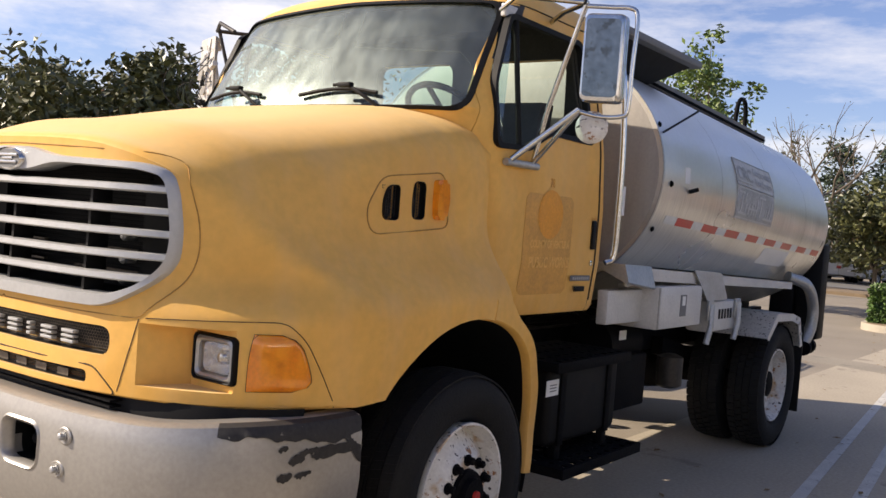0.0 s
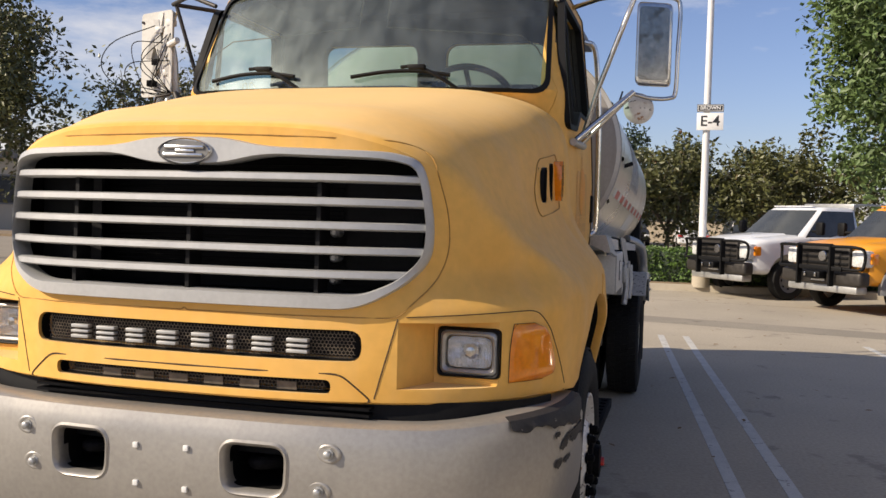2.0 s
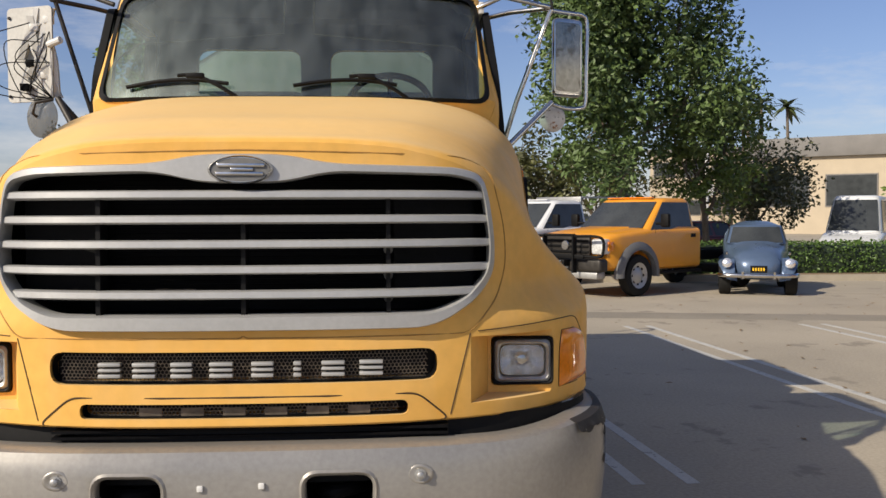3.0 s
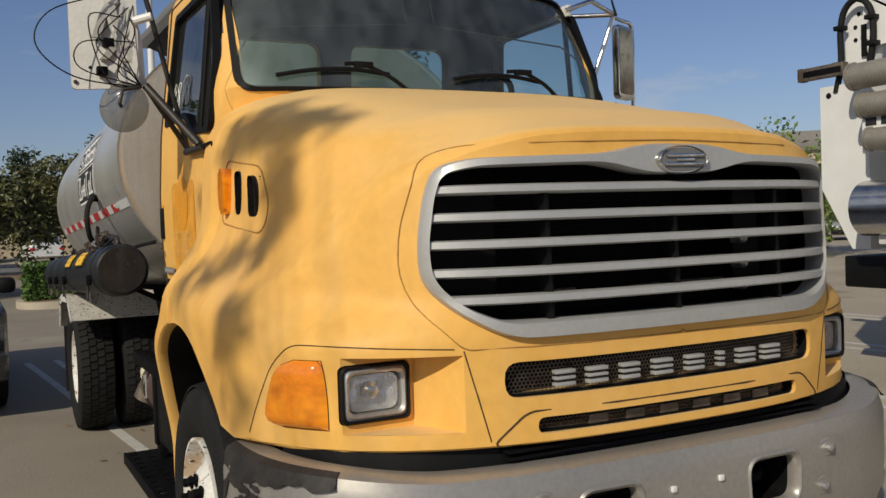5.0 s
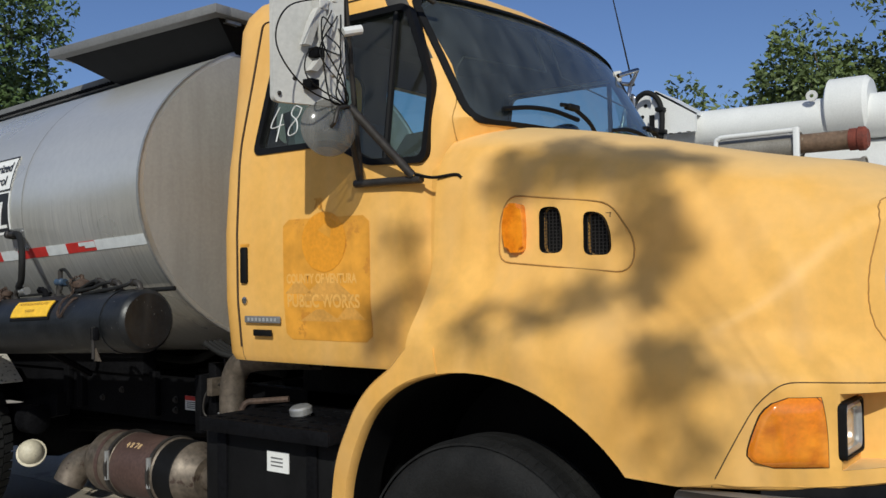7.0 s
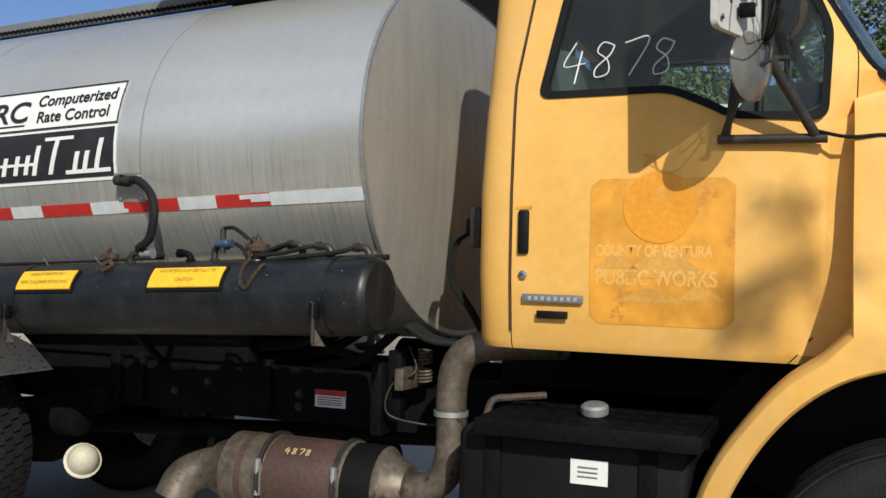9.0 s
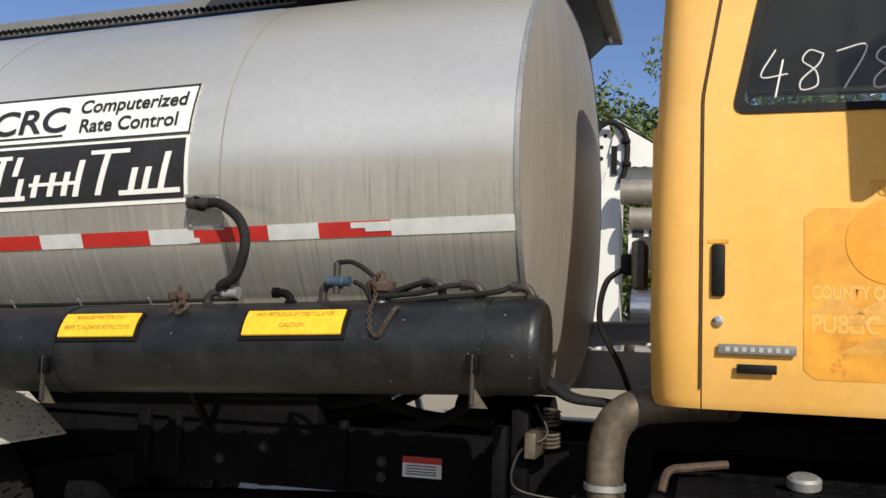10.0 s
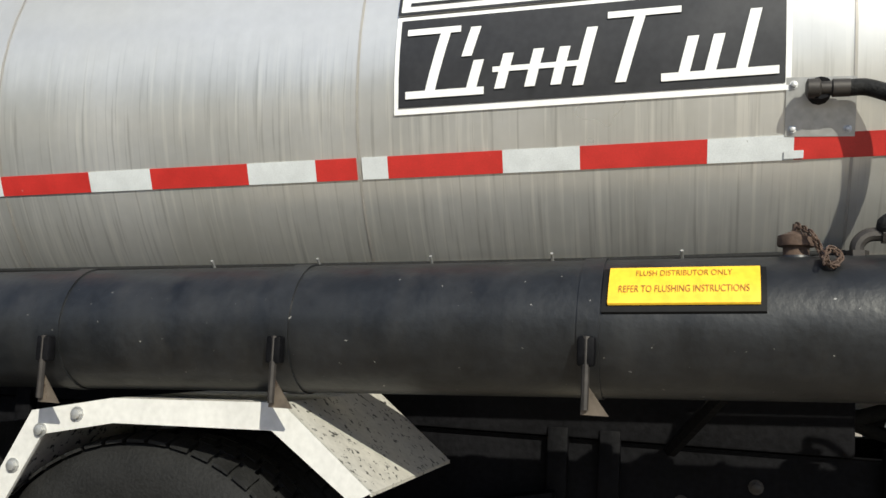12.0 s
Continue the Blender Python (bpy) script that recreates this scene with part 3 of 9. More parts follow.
ARCH_Y, ARCH_Z, ARCH_R = 1.40, 0.56, 0.71
def arch_cutter(side, r=ARCH_R):
    a, b = (0.45, 1.6) if side > 0 else (-1.6, -0.45)
    return lathe([(a, r), (b, r)], (0, ARCH_Y, ARCH_Z), (1, 0, 0), 64)


def both(half):
    """A right-hand outline from the bottom to the top, and its left-hand half."""
    return half + [(-x, z) for x, z in half[::-1]]


GRILLE_OUT = [(0.60, 1.288), (0.738, 1.372), (0.80, 1.45), (0.804, 1.56), (0.784, 1.70), (0.76, 1.775), (0.68, 1.797), (0.27, 1.806), (0.13, 1.835)]
GRILLE_IN = [(0.60, 1.336), (0.70, 1.380), (0.775, 1.455), (0.783, 1.55), (0.764, 1.69), (0.744, 1.752), (0.66, 1.771), (0.27, 1.778), (0.12, 1.745)]
GRILLE = both([(0.60, 1.31), (0.725, 1.375), (0.79, 1.45), (0.795, 1.56), (0.775, 1.70), (0.752, 1.762), (0.67, 1.782), (0.27, 1.79), (0.13, 1.815)])
def lamp_outline(s):
    return [(s * x, z) for x, z in ((0.735, 1.03), (1.3, 1.03), (1.3, 1.26), (0.735, 1.26))]


VENTS = [[(1.13, 1.67), (1.225, 1.67), (1.225, 1.83), (1.15, 1.83), (1.135, 1.76)], [(0.955, 1.66), (1.055, 1.66), (1.055, 1.81), (0.99, 1.80), (0.962, 1.74)]]
cuts = [arch_cutter(1), arch_cutter(-1), prism(rounded(GRILLE, 0.03), "y", -0.2, 0.42),
        prism(rect(-0.605, 0.605, 1.12, 1.222, 0.045), "y", -0.2, 0.13), prism(rect(-0.51, 0.51, 1.013, 1.06, 0.022), "y", -0.2, 0.13)]
for s in (1, -1):
    dish = [(s * x, y) for x, y in ((0.715, 0.0), (0.715, 0.085), (0.79, 0.262), (1.034, 0.264), (1.034, -0.3), (0.715, -0.3))]
    cuts.append(prism(dish, "z", 1.035, 1.25))
    lx = sorted((s * 0.801, s * 1.019))
    cuts.append(prism(rect(lx[0], lx[1], 1.058, 1.228, 0.02), "y", -0.3, 0.40))
    for v in VENTS:
        c = prism(rounded(v, 0.03), "x", 0.95, 1.3)
        cuts.append(c if s > 0 else mirror_x(c))
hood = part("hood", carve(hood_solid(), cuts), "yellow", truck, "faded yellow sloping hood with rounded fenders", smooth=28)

# ---- cab ----
CAB_LEVELS = [(1.23, 1.60, 2.955, 0.985), (1.26, 1.60, 2.965, 1.0), (1.5, 1.60, 2.97, 1.025), (1.8, 1.60, 2.97, 1.028), (2.1, 1.56, 2.96, 1.012), (2.2, 1.50, 2.955, 1.0),
              (2.45, 1.64, 2.945, 0.972), (2.74, 1.815, 2.93, 0.945), (2.81, 1.89, 2.92, 0.912), (2.87, 1.99, 2.89, 0.86), (2.91, 2.13, 2.82, 0.75), (2.925, 2.3, 2.7, 0.55)]
def cab_solid(inset=0.0, top=0.0):
    rings = []
    for z, yf, yr, w in CAB_LEVELS:
        ring = []
        cy, hy, hw = (yf + yr) / 2, (yr - yf) / 2 - inset, w - inset
        for i in range(56):
            a = math.tau * i / 56
            c, s = math.cos(a), math.sin(a)
            n = 0.26 if s < 0 else 0.15
            x = hw * math.copysign(abs(c) ** n, c)
            y = cy + hy * math.copysign(abs(s) ** n, s)
            if s < 0:
                y += 0.12 * (x / hw) ** 2 * (-s) - 0.06 * (-s)
            ring.append((x, y, z))
        rings.append(ring)
    if inset:
        low = [(x, y, 1.29 + inset - 0.055) for x, y, _ in rings[1]]
        rings = [low] + [r for r in rings[2:] if r[0][2] < 2.91 - top]
        last = rings[-1]
        rings.append([(x * 0.9, 2.45 + (y - 2.45) * 0.9, 2.922 - top) for x, y, _ in last])
    return loft(rings)


SIDE_WINDOW = [(2.715, 2.145), (2.60, 2.685), (1.872, 2.685), (1.728, 2.34), (1.742, 2.035), (2.04, 2.047), (2.11, 2.085), (2.25, 2.148)]
DOOR = [(2.80, 1.20), (2.80, 2.2), (2.71, 2.75), (1.825, 2.75), (1.652, 2.27), (1.655, 2.0), (1.688, 1.96), (1.70, 1.45), (1.76, 1.33), (1.88, 1.20)]
WINDSHIELD = [(-0.925, 2.19), (0.925, 2.19), (0.885, 2.745), (0.0, 2.775), (-0.885, 2.745)]
def window_prism(outline, r, s, lo=0.8, hi=1.2):
    c = prism(rounded(outline, r, 5), "x", lo, hi)
    return c if s > 0 else mirror_x(c)


def dense_line(o, step=0.06):
    out = []
    for a, b in zip(o, o[1:] + o[:1]):
        n = max(1, int(math.dist(a, b) / step))
        out += [(a[0] + (b[0] - a[0]) * k / n, a[1] + (b[1] - a[1]) * k / n) for k in range(n)]
    return out


def offset(outline, d):
    """The outline grown (or shrunk) by about d."""
    n, out = len(outline), []
    area = sum(outline[i][0] * outline[(i + 1) % n][1] - outline[(i + 1) % n][0] * outline[i][1] for i in range(n))
    sg = 1 if area > 0 else -1
    for i in range(n):
        a, b, c = (Vector((*outline[(i + k) % n], 0)) for k in (-1, 0, 1))
        e1, e2 = (b - a).normalized(), (c - b).normalized()
        nn = Vector((e1.y + e2.y, -e1.x - e2.x, 0)) * sg
        nn = nn.normalized() / max(0.5, math.sqrt(max(0.05, (1 + e1.dot(e2)) / 2)))
        out.append((b.x + nn.x * d, b.y + nn.y * d))
    return out


body_cuts = [prism(rounded(WINDSHIELD, 0.07, 5), "y", 1.2, 1.93)]
for s in (1, -1):
    body_cuts.append(window_prism(offset(DOOR, 0.004), 0.03, s, 0.75, 1.2))
    body_cuts.append(prism(rect(*sorted((s * 0.09, s * 0.72)), 2.25, 2.66, 0.08, 5), "y", 2.7, 3.2))
cowl_rings = []
for y in (1.52, 1.66, 1.76, 1.82):
    sec = hood_section(1.64, 44)
    q = 0.978 if y < 1.8 else 0.95
    half = [(min(x * q, 0.99), y, 1.3 + (z - 1.3) * q) for x, z in sec if z > 1.25]
    cowl_rings.append(half + [(-x, yy, z) for x, yy, z in half[-2::-1]])
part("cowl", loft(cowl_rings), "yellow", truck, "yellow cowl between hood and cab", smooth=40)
def line_inside(ob):
    """Dark trim on the faces that look into the cab."""
    ob.data.materials.append(M["interior"])
    for f in ob.data.polygons:
        x, y, z = f.center
        if 2.16 < z < 2.80 and y < 2.0 and abs(x) < 0.94 and abs(f.normal.x) > 0.75:
            f.material_index = 1
        if f.normal.dot(Vector((-x, 2.35 - y, 0))) < 0.1:
            continue
        for (z0, f0, r0, w0), (z1, f1, r1, w1) in zip(CAB_LEVELS, CAB_LEVELS[1:]):
            if z0 <= z <= z1:
                t = (z - z0) / (z1 - z0)
                front = max(f0 + (f1 - f0) * t, 1.50 + 0.58 * (z - 2.2)) - 0.06 + 0.12 * (x / 0.95) ** 2
                if abs(x) < w0 + (w1 - w0) * t - 0.015 and front + 0.012 < y < r0 + (r1 - r0) * t - 0.015 and z < 2.885:
                    f.material_index = 1


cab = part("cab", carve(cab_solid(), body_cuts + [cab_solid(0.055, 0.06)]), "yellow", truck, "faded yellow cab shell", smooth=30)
line_inside(cab)
for s in (1, -1):
    door_bm = carve(carve(cab_solid(), [window_prism(DOOR, 0.03, s, 0.885, 1.2)], "INTERSECT"), [window_prism(SIDE_WINDOW, 0.05, s, 0.7, 1.25), cab_solid(0.055, 0.06)])
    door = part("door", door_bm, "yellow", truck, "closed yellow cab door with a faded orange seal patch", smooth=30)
    line_inside(door)
    # window seal and glass
    outer, inner = rounded(offset(SIDE_WINDOW, 0.004), 0.05, 5), rounded(offset(SIDE_WINDOW, -0.022), 0.04, 5)
    def on_side(p, d):
        z = p[1]
        lev = CAB_LEVELS
        for (z0, _, _, w0), (z1, _, _, w1) in zip(lev, lev[1:]):
            if z0 <= z <= z1:
                return (s * (w0 + (w1 - w0) * (z - z0) / (z1 - z0) + d), p[0], z)
        return (s * (lev[-1][3] + d), p[0], z)
    part("window_seal", loft([[on_side(p, -0.03) for p in outer], [on_side(p, 0.006) for p in outer], [on_side(p, 0.004) for p in inner], [on_side(p, -0.03) for p in inner]], caps=False), "black", door, "black rubber window seal")
    g = bmesh.new()
    # the driver's main pane is wound down, and only the quarter light is left
    pane = inner if s < 0 else [(y, z) for y, z in inner if y < 1.945]
    g.faces.new([g.verts.new(on_side(p, -0.02)) for p in pane])
    part("window_glass", g, "glass", door, "tinted side window glass", smooth=0)
    def on_skin(p):
        """A place on the rounded side of the cab."""
        lev = CAB_LEVELS
        for (z0, f0, r0, w0), (z1, f1, r1, w1) in zip(lev, lev[1:]):
            if z0 <= p[1] <= z1:
                t = (p[1] - z0) / (z1 - z0)
                yf, yr, w = f0 + (f1 - f0) * t, r0 + (r1 - r0) * t, w0 + (w1 - w0) * t
                break
        cy, hy = (yf + yr) / 2, (yr - yf) / 2
        n = 0.15 if p[0] > cy else 0.26
        lo, hi = 0.0, 1.0
        for _ in range(30):
            q = (lo + hi) / 2
            y = cy + hy * q ** n if p[0] > cy else cy - hy * q ** n + 0.06 * q
            if abs(y - cy) < abs(p[0] - cy):
                lo = q
            else:
                hi = q
        return (s * w * math.sqrt(max(0.0, 1 - q * q)) ** n, p[0], p[1])
    gap = dense_line(rounded(DOOR, 0.03, 4))
    k0 = next(i for i, p in enumerate(gap) if p[1] < 1.24)
    gap = [p for p in gap[k0:] + gap[:k0] if p[1] >= 1.24]
    part("door_gap", tube([tuple(Vector(on_skin(p)) + Vector((s * 0.003, 0.006, 0))) for p in gap], 0.0038, 6), "seam", door, "dark gap round the door", smooth=60)
    part("window_divider", tube([on_side((1.955, 2.045), -0.012), on_side((1.935, 2.685), -0.012)], 0.014, 8), "black", door)
    hx = s * 1.03
    part("door_handle", box(*sorted((hx - s * 0.01, hx + s * 0.012)), 2.735, 2.775, 1.575, 1.735, 0.008), "black", door, "black paddle door handle")
    part("key_lock", lathe([(0, 0.016), (s * 0.006, 0.016), (s * 0.008, 0.008)], (s * 1.026, 2.755, 1.50), (1, 0, 0), 16), "chrome", door)
    badge = part("badge", box(*sorted((s * 1.024, s * 1.033)), 2.53, 2.755, 1.402, 1.432, 0.004), "grey_plastic", door, "narrow grey name plate")
    for i in range(8):
        y = 2.552 + 0.024 * i
        part("badge_bar", box(*sorted((s * 1.030, s * 1.0345)), y, y + 0.012, 1.41, 1.424), "silver", badge, smooth=0)
    part("badge", box(*sorted((s * 1.024, s * 1.032)), 2.585, 2.70, 1.345, 1.373, 0.003), "black", door, "small black engine plate")


def windshield_y(x, z):
    """The front skin of the cab at a place across and above."""
    for (z0, f0, r0, w0), (z1, f1, r1, w1) in zip(CAB_LEVELS, CAB_LEVELS[1:]):
        if z0 <= z <= z1:
            t = (z - z0) / (z1 - z0)
            yf, yr, hw = f0 + (f1 - f0) * t, r0 + (r1 - r0) * t, w0 + (w1 - w0) * t
            break
    k = min(abs(x) / hw, 0.985)
    q = math.sqrt(1 - k ** (2 / 0.26))
    return (yf + yr) / 2 - (yr - yf) / 2 * q ** 0.26 + (0.12 * k * k - 0.06) * q


def ws_dense(o, m=6):
    out = []
    for a, b in zip(o, o[1:] + o[:1]):
        n = max(1, int(math.dist(a, b) / 0.1))
        out += [(a[0] + (b[0] - a[0]) * k / n, a[1] + (b[1] - a[1]) * k / n) for k in range(n)]
    return out


wo = ws_dense(rounded(offset(WINDSHIELD, 0.012), 0.08, 5))
scale_in = [(x * 0.976, 2.475 + (z - 2.475) * 0.94) for x, z in wo]
part("windshield_seal", loft([[(x, windshield_y(x, z) + 0.04, z) for x, z in wo], [(x, windshield_y(x, z) - 0.008, z) for x, z in wo], [(x, windshield_y(x, z) - 0.006, z) for x, z in scale_in], [(x, windshield_y(x, z) + 0.04, z) for x, z in scale_in]], caps=False), "black", truck, "black rubber windshield seal")
gl = bmesh.new()
cols = []
for i in range(25):
    k = -1 + 2 * i / 24
    row = []
    for j in range(9):
        z = 2.19 + 0.587 * j / 8
        x = k * (0.925 - 0.038 * j / 8)
        row.append(gl.verts.new((x, windshield_y(x, z) + 0.008, z)))
    cols.append(row)
for a, b in zip(cols, cols[1:]):
    for j in range(8):
        gl.faces.new((a[j], b[j], b[j + 1], a[j + 1]))
part("windshield", gl, "windshield", truck, "dusty green-tinted windshield glass")
for s in (1, -1):
    g = bmesh.new()
    g.faces.new([g.verts.new((x, 2.925, z)) for x, z in rect(*sorted((s * 0.085, s * 0.725)), 2.245, 2.665, 0.08, 5)])
    part("rear_window", g, "glass", truck, "tinted rear cab window", smooth=0)

# ---- tank ----
T0, T1 = 3.36, 7.35
def tank_z(y):
    return 2.045 - 0.044 * (y - 3.4)


def tank_ring(y, k=1.0, n=72):
    return [(1.15 * k * math.cos(a), y, tank_z(y) + 0.85 * k * math.sin(a)) for a in (math.tau * i / n for i in range(n))]


def tank_point(y, z, out=0.0):
    """A place on the tank's passenger flank (x < 0)."""
    q = max(-1, min(1, (z - tank_z(y)) / 0.85))
    x = -1.15 * math.sqrt(1 - q * q)
    nrm = Vector((x / 1.15 ** 2, 0, (z - tank_z(y)) / 0.85 ** 2)).normalized()
    return Vector((x, y, z)) + nrm * out


part("tank_jacket", loft([tank_ring(T0 + 0.0, 0.992), tank_ring(T0, 1.0)] + [tank_ring(T0 + (T1 - T0) * i / 12) for i in range(1, 13)] + [tank_ring(T1, 0.99)]), "aluminium", truck, "streaked grey aluminium tank jacket", smooth=60)
def head(y0, sign):
    return loft([tank_ring(y0 + sign * 0.0, 0.99)] + [tank_ring(y0 - sign * 0.07 * (1 - k ** 2.2), 0.99 * k) for k in (0.97, 0.92, 0.85, 0.75, 0.6, 0.42, 0.22, 0.02)])


part("tank_head", head(T0 + 0.002, 1), "tank_head", truck, "dull grey dished tank end", smooth=60)
part("tank_head", head(T1 - 0.002, -1), "tank_head", truck, "dull grey dished tank end", smooth=60)

# ---- grille, lettering slots, lamps ----
def dense(outline, step=0.03):
    out = []
    for a, b in zip(outline, outline[1:] + outline[:1]):
        n = max(1, int(math.dist(a, b) / step))
        out += [(a[0] + (b[0] - a[0]) * k / n, a[1] + (b[1] - a[1]) * k / n) for k in range(n)]
    return out


def slab(grid, depth):
    """A closed plate: a grid of points and the same grid moved by the vector depth."""
    bm = bmesh.new()
    d = Vector(depth)
    top = [[bm.verts.new(p) for p in r] for r in grid]
    low = [[bm.verts.new(Vector(p) + d) for p in r] for r in grid]
    for a, b in zip(top, top[1:]):
        for i in range(len(a) - 1):
            bm.faces.new((a[i], a[i + 1], b[i + 1], b[i]))
    for a, b in zip(low, low[1:]):
        for i in range(len(a) - 1):
            bm.faces.new((a[i], b[i], b[i + 1], a[i + 1]))
    rim = [(0, j) for j in range(len(grid[0]))] + [(i, len(grid[0]) - 1) for i in range(1, len(grid))]
    rim += [(len(grid) - 1, j) for j in range(len(grid[0]) - 2, -1, -1)] + [(i, 0) for i in range(len(grid) - 2, 0, -1)]
    for (a, b), (c, e) in zip(rim, rim[1:] + rim[:1]):
        bm.faces.new((top[a][b], low[a][b], low[c][e], top[c][e]))
    return bm


def ring_plate(outer, inner, y_of, front, back):
    """A frame between two outlines of equal count, lying on the nose."""
    o2, i2, n = [], [], len(outer)
    for k in range(n):
        a, b, c, d = outer[k], outer[(k + 1) % n], inner[k], inner[(k + 1) % n]
        m = max(1, int(math.dist(a, b) / 0.05))
        o2 += [(a[0] + (b[0] - a[0]) * j / m, a[1] + (b[1] - a[1]) * j / m) for j in range(m)]
        i2 += [(c[0] + (d[0] - c[0]) * j / m, c[1] + (d[1] - c[1]) * j / m) for j in range(m)]
    outer, inner = o2, i2
    return loft([[(x, y_of(x, z) + back, z) for x, z in outer], [(x, y_of(x, z) + front * 0.4, z) for x, z in outer],
                 [(x * 0.995, y_of(x, z) + front, 1.56 + (z - 1.56) * 0.985) for x, z in outer], [(x * 1.006, y_of(x, z) + front, 1.56 + (z - 1.56) * 1.02) for x, z in inner],
                 [(x, y_of(x, z) + front * 0.4, z) for x, z in inner], [(x, y_of(x, z) + 0.06, z) for x, z in inner]], caps=False)


ROUND_OUT, ROUND_IN = [0.09, 0.06, 0.06, 0.1, 0.06, 0.045, 0.08, 0.08, 0.08], [0.05, 0.035, 0.05, 0.1, 0.06, 0.03, 0.05, 0.06, 0.06]
grille = part("grille", ring_plate(rounded(both(GRILLE_OUT), ROUND_OUT + ROUND_OUT[::-1], 6), rounded(both(GRILLE_IN), ROUND_IN + ROUND_IN[::-1], 6), front_y, -0.028, 0.012), "silver", truck, "silver grille surround with five horizontal bars")
for i, (z, half) in enumerate(((1.710, 0.76), (1.633, 0.778), (1.556, 0.787), (1.477, 0.783), (1.400, 0.735))):
    rows = []
    for dz, dy in ((0.013, -0.004), (0.009, -0.018), (-0.009, -0.020), (-0.014, -0.012), (-0.016, 0.05), (0.011, 0.05)):
        rows.append([(half * (-1 + k / 20), front_y(half * (-1 + k / 20), z) + dy, z + dz) for k in range(41)])
    part("grille_bar", loft([[r[k] for r in rows] for k in range(41)]), "silver", grille)
    for x in (-0.45, 0.0, 0.45):
        if i or x:
            part("grille_strut", box(x - 0.007, x + 0.007, front_y(x, z) + 0.01, front_y(x, z) + 0.09, z - 0.068 if i < 4 else z - 0.075, z - 0.015), "black", grille, smooth=0)
lin = [(x, z) for x, z in rounded(offset(GRILLE, -0.004), 0.03)]
part("grille_liner", loft([[(x, front_y(x, z) + 0.01, z) for x, z in lin], [(x, 0.412, z) for x, z in lin]], caps=False), "black", grille, smooth=0)
part("radiator_screen", prism(offset(GRILLE, 0.0), "y", 0.40, 0.415), "black", grille, smooth=0)
fins = bmesh.new()
for k in range(26):
    z = 1.36 + 0.016 * k
    box(-0.47, 0.44, 0.30, 0.31, z, z + 0.004, bm=fins)
part("radiator_core", fins, "chassis", grille, "thin dark radiator fins", smooth=0)
for x0, x1, z in ((0.02, 0.20, 1.545), (0.24, 0.43, 1.55), (0.02, 0.18, 1.465), (0.24, 0.43, 1.47), (0.02, 0.2, 1.385), (0.24, 0.43, 1.388), (-0.33, -0.2, 1.47), (-0.33, -0.2, 1.39)):
    part("condenser_tube", box(x0, x1, 0.27, 0.285, z, z + 0.008), "exhaust", grille, smooth=0)
for z in (1.37, 1.445, 1.53):
    part("bracket_knob", lathe([(0, 0.016), (0.05, 0.016), (0.06, 0.008)], (0.45, 0.24, z), (0, -1, 0), 12), "steel", grille)
for x0, x1 in ((-0.75, -0.5), (0.47, 0.74)):
    part("air_baffle", box(x0, x1, 0.26, 0.275, 1.36, 1.73), "black", grille, smooth=0)
# emblem: an oval with a plain bent bar
emblem = part("emblem", loft([[(0.1 * k * math.cos(a), front_y(0, 1.8) + d, 1.785 + 0.044 * k * math.sin(a)) for a in (math.tau * i / 36 for i in range(36))] for k, d in ((1.0, 0.0), (1.0, -0.035), (0.93, -0.045), (0.88, -0.037))]), "chrome", grille, "oval chrome emblem")
part("emblem_field", loft([[(0.09 * math.cos(a), front_y(0, 1.8) + d, 1.785 + 0.036 * math.sin(a)) for a in (math.tau * i / 36 for i in range(36))] for d in (-0.034, -0.0405)]), "grey_plastic", emblem)
part("emblem_bar", box(-0.07, 0.075, front_y(0, 1.8) - 0.047, front_y(0, 1.8) - 0.04, 1.792, 1.804, 0.003), "chrome", emblem)
part("emblem_bar", box(-0.075, 0.07, front_y(0, 1.8) - 0.047, front_y(0, 1.8) - 0.04, 1.766, 1.778, 0.003), "chrome", emblem)
part("emblem_bar", box(-0.03, 0.04, front_y(0, 1.8) - 0.046, front_y(0, 1.8) - 0.04, 1.780, 1.791, 0.003), "chrome", emblem)


def mesh_screen(x0, x1, z0, z1, y_off, cell=0.0125):
    """Honeycomb wire in a slot."""
    bm = bmesh.new()
    h = cell * 0.866
    rows = int((z1 - z0) / h)
    for j in range(rows + 1):
        z = z0 + j * h
        for i in range(int((x1 - x0) / cell) + 1):
            x = x0 + (i + 0.5 * (j % 2)) * cell
            if x > x1:
                continue
            y = front_y(x, z) + y_off
            a, r, w = [], cell * 0.577, 0.0012
            for k in (0, 1, 2):
                t = radians(90 + 120 * k)
                px, pz = x + r * 0.5 * math.cos(t), z + r * 0.5 * math.sin(t)
                dx, dz = math.cos(t) * r * 0.5, math.sin(t) * r * 0.5
                nx, nz = -math.sin(t) * w, math.cos(t) * w
                vs = [bm.verts.new(p) for p in ((px - dx - nx, y, pz - dz - nz), (px + dx - nx, y, pz + dz - nz), (px + dx + nx, y, pz + dz + nz), (px - dx + nx, y, pz - dz + nz))]
                bm.faces.new(vs)
    return bm


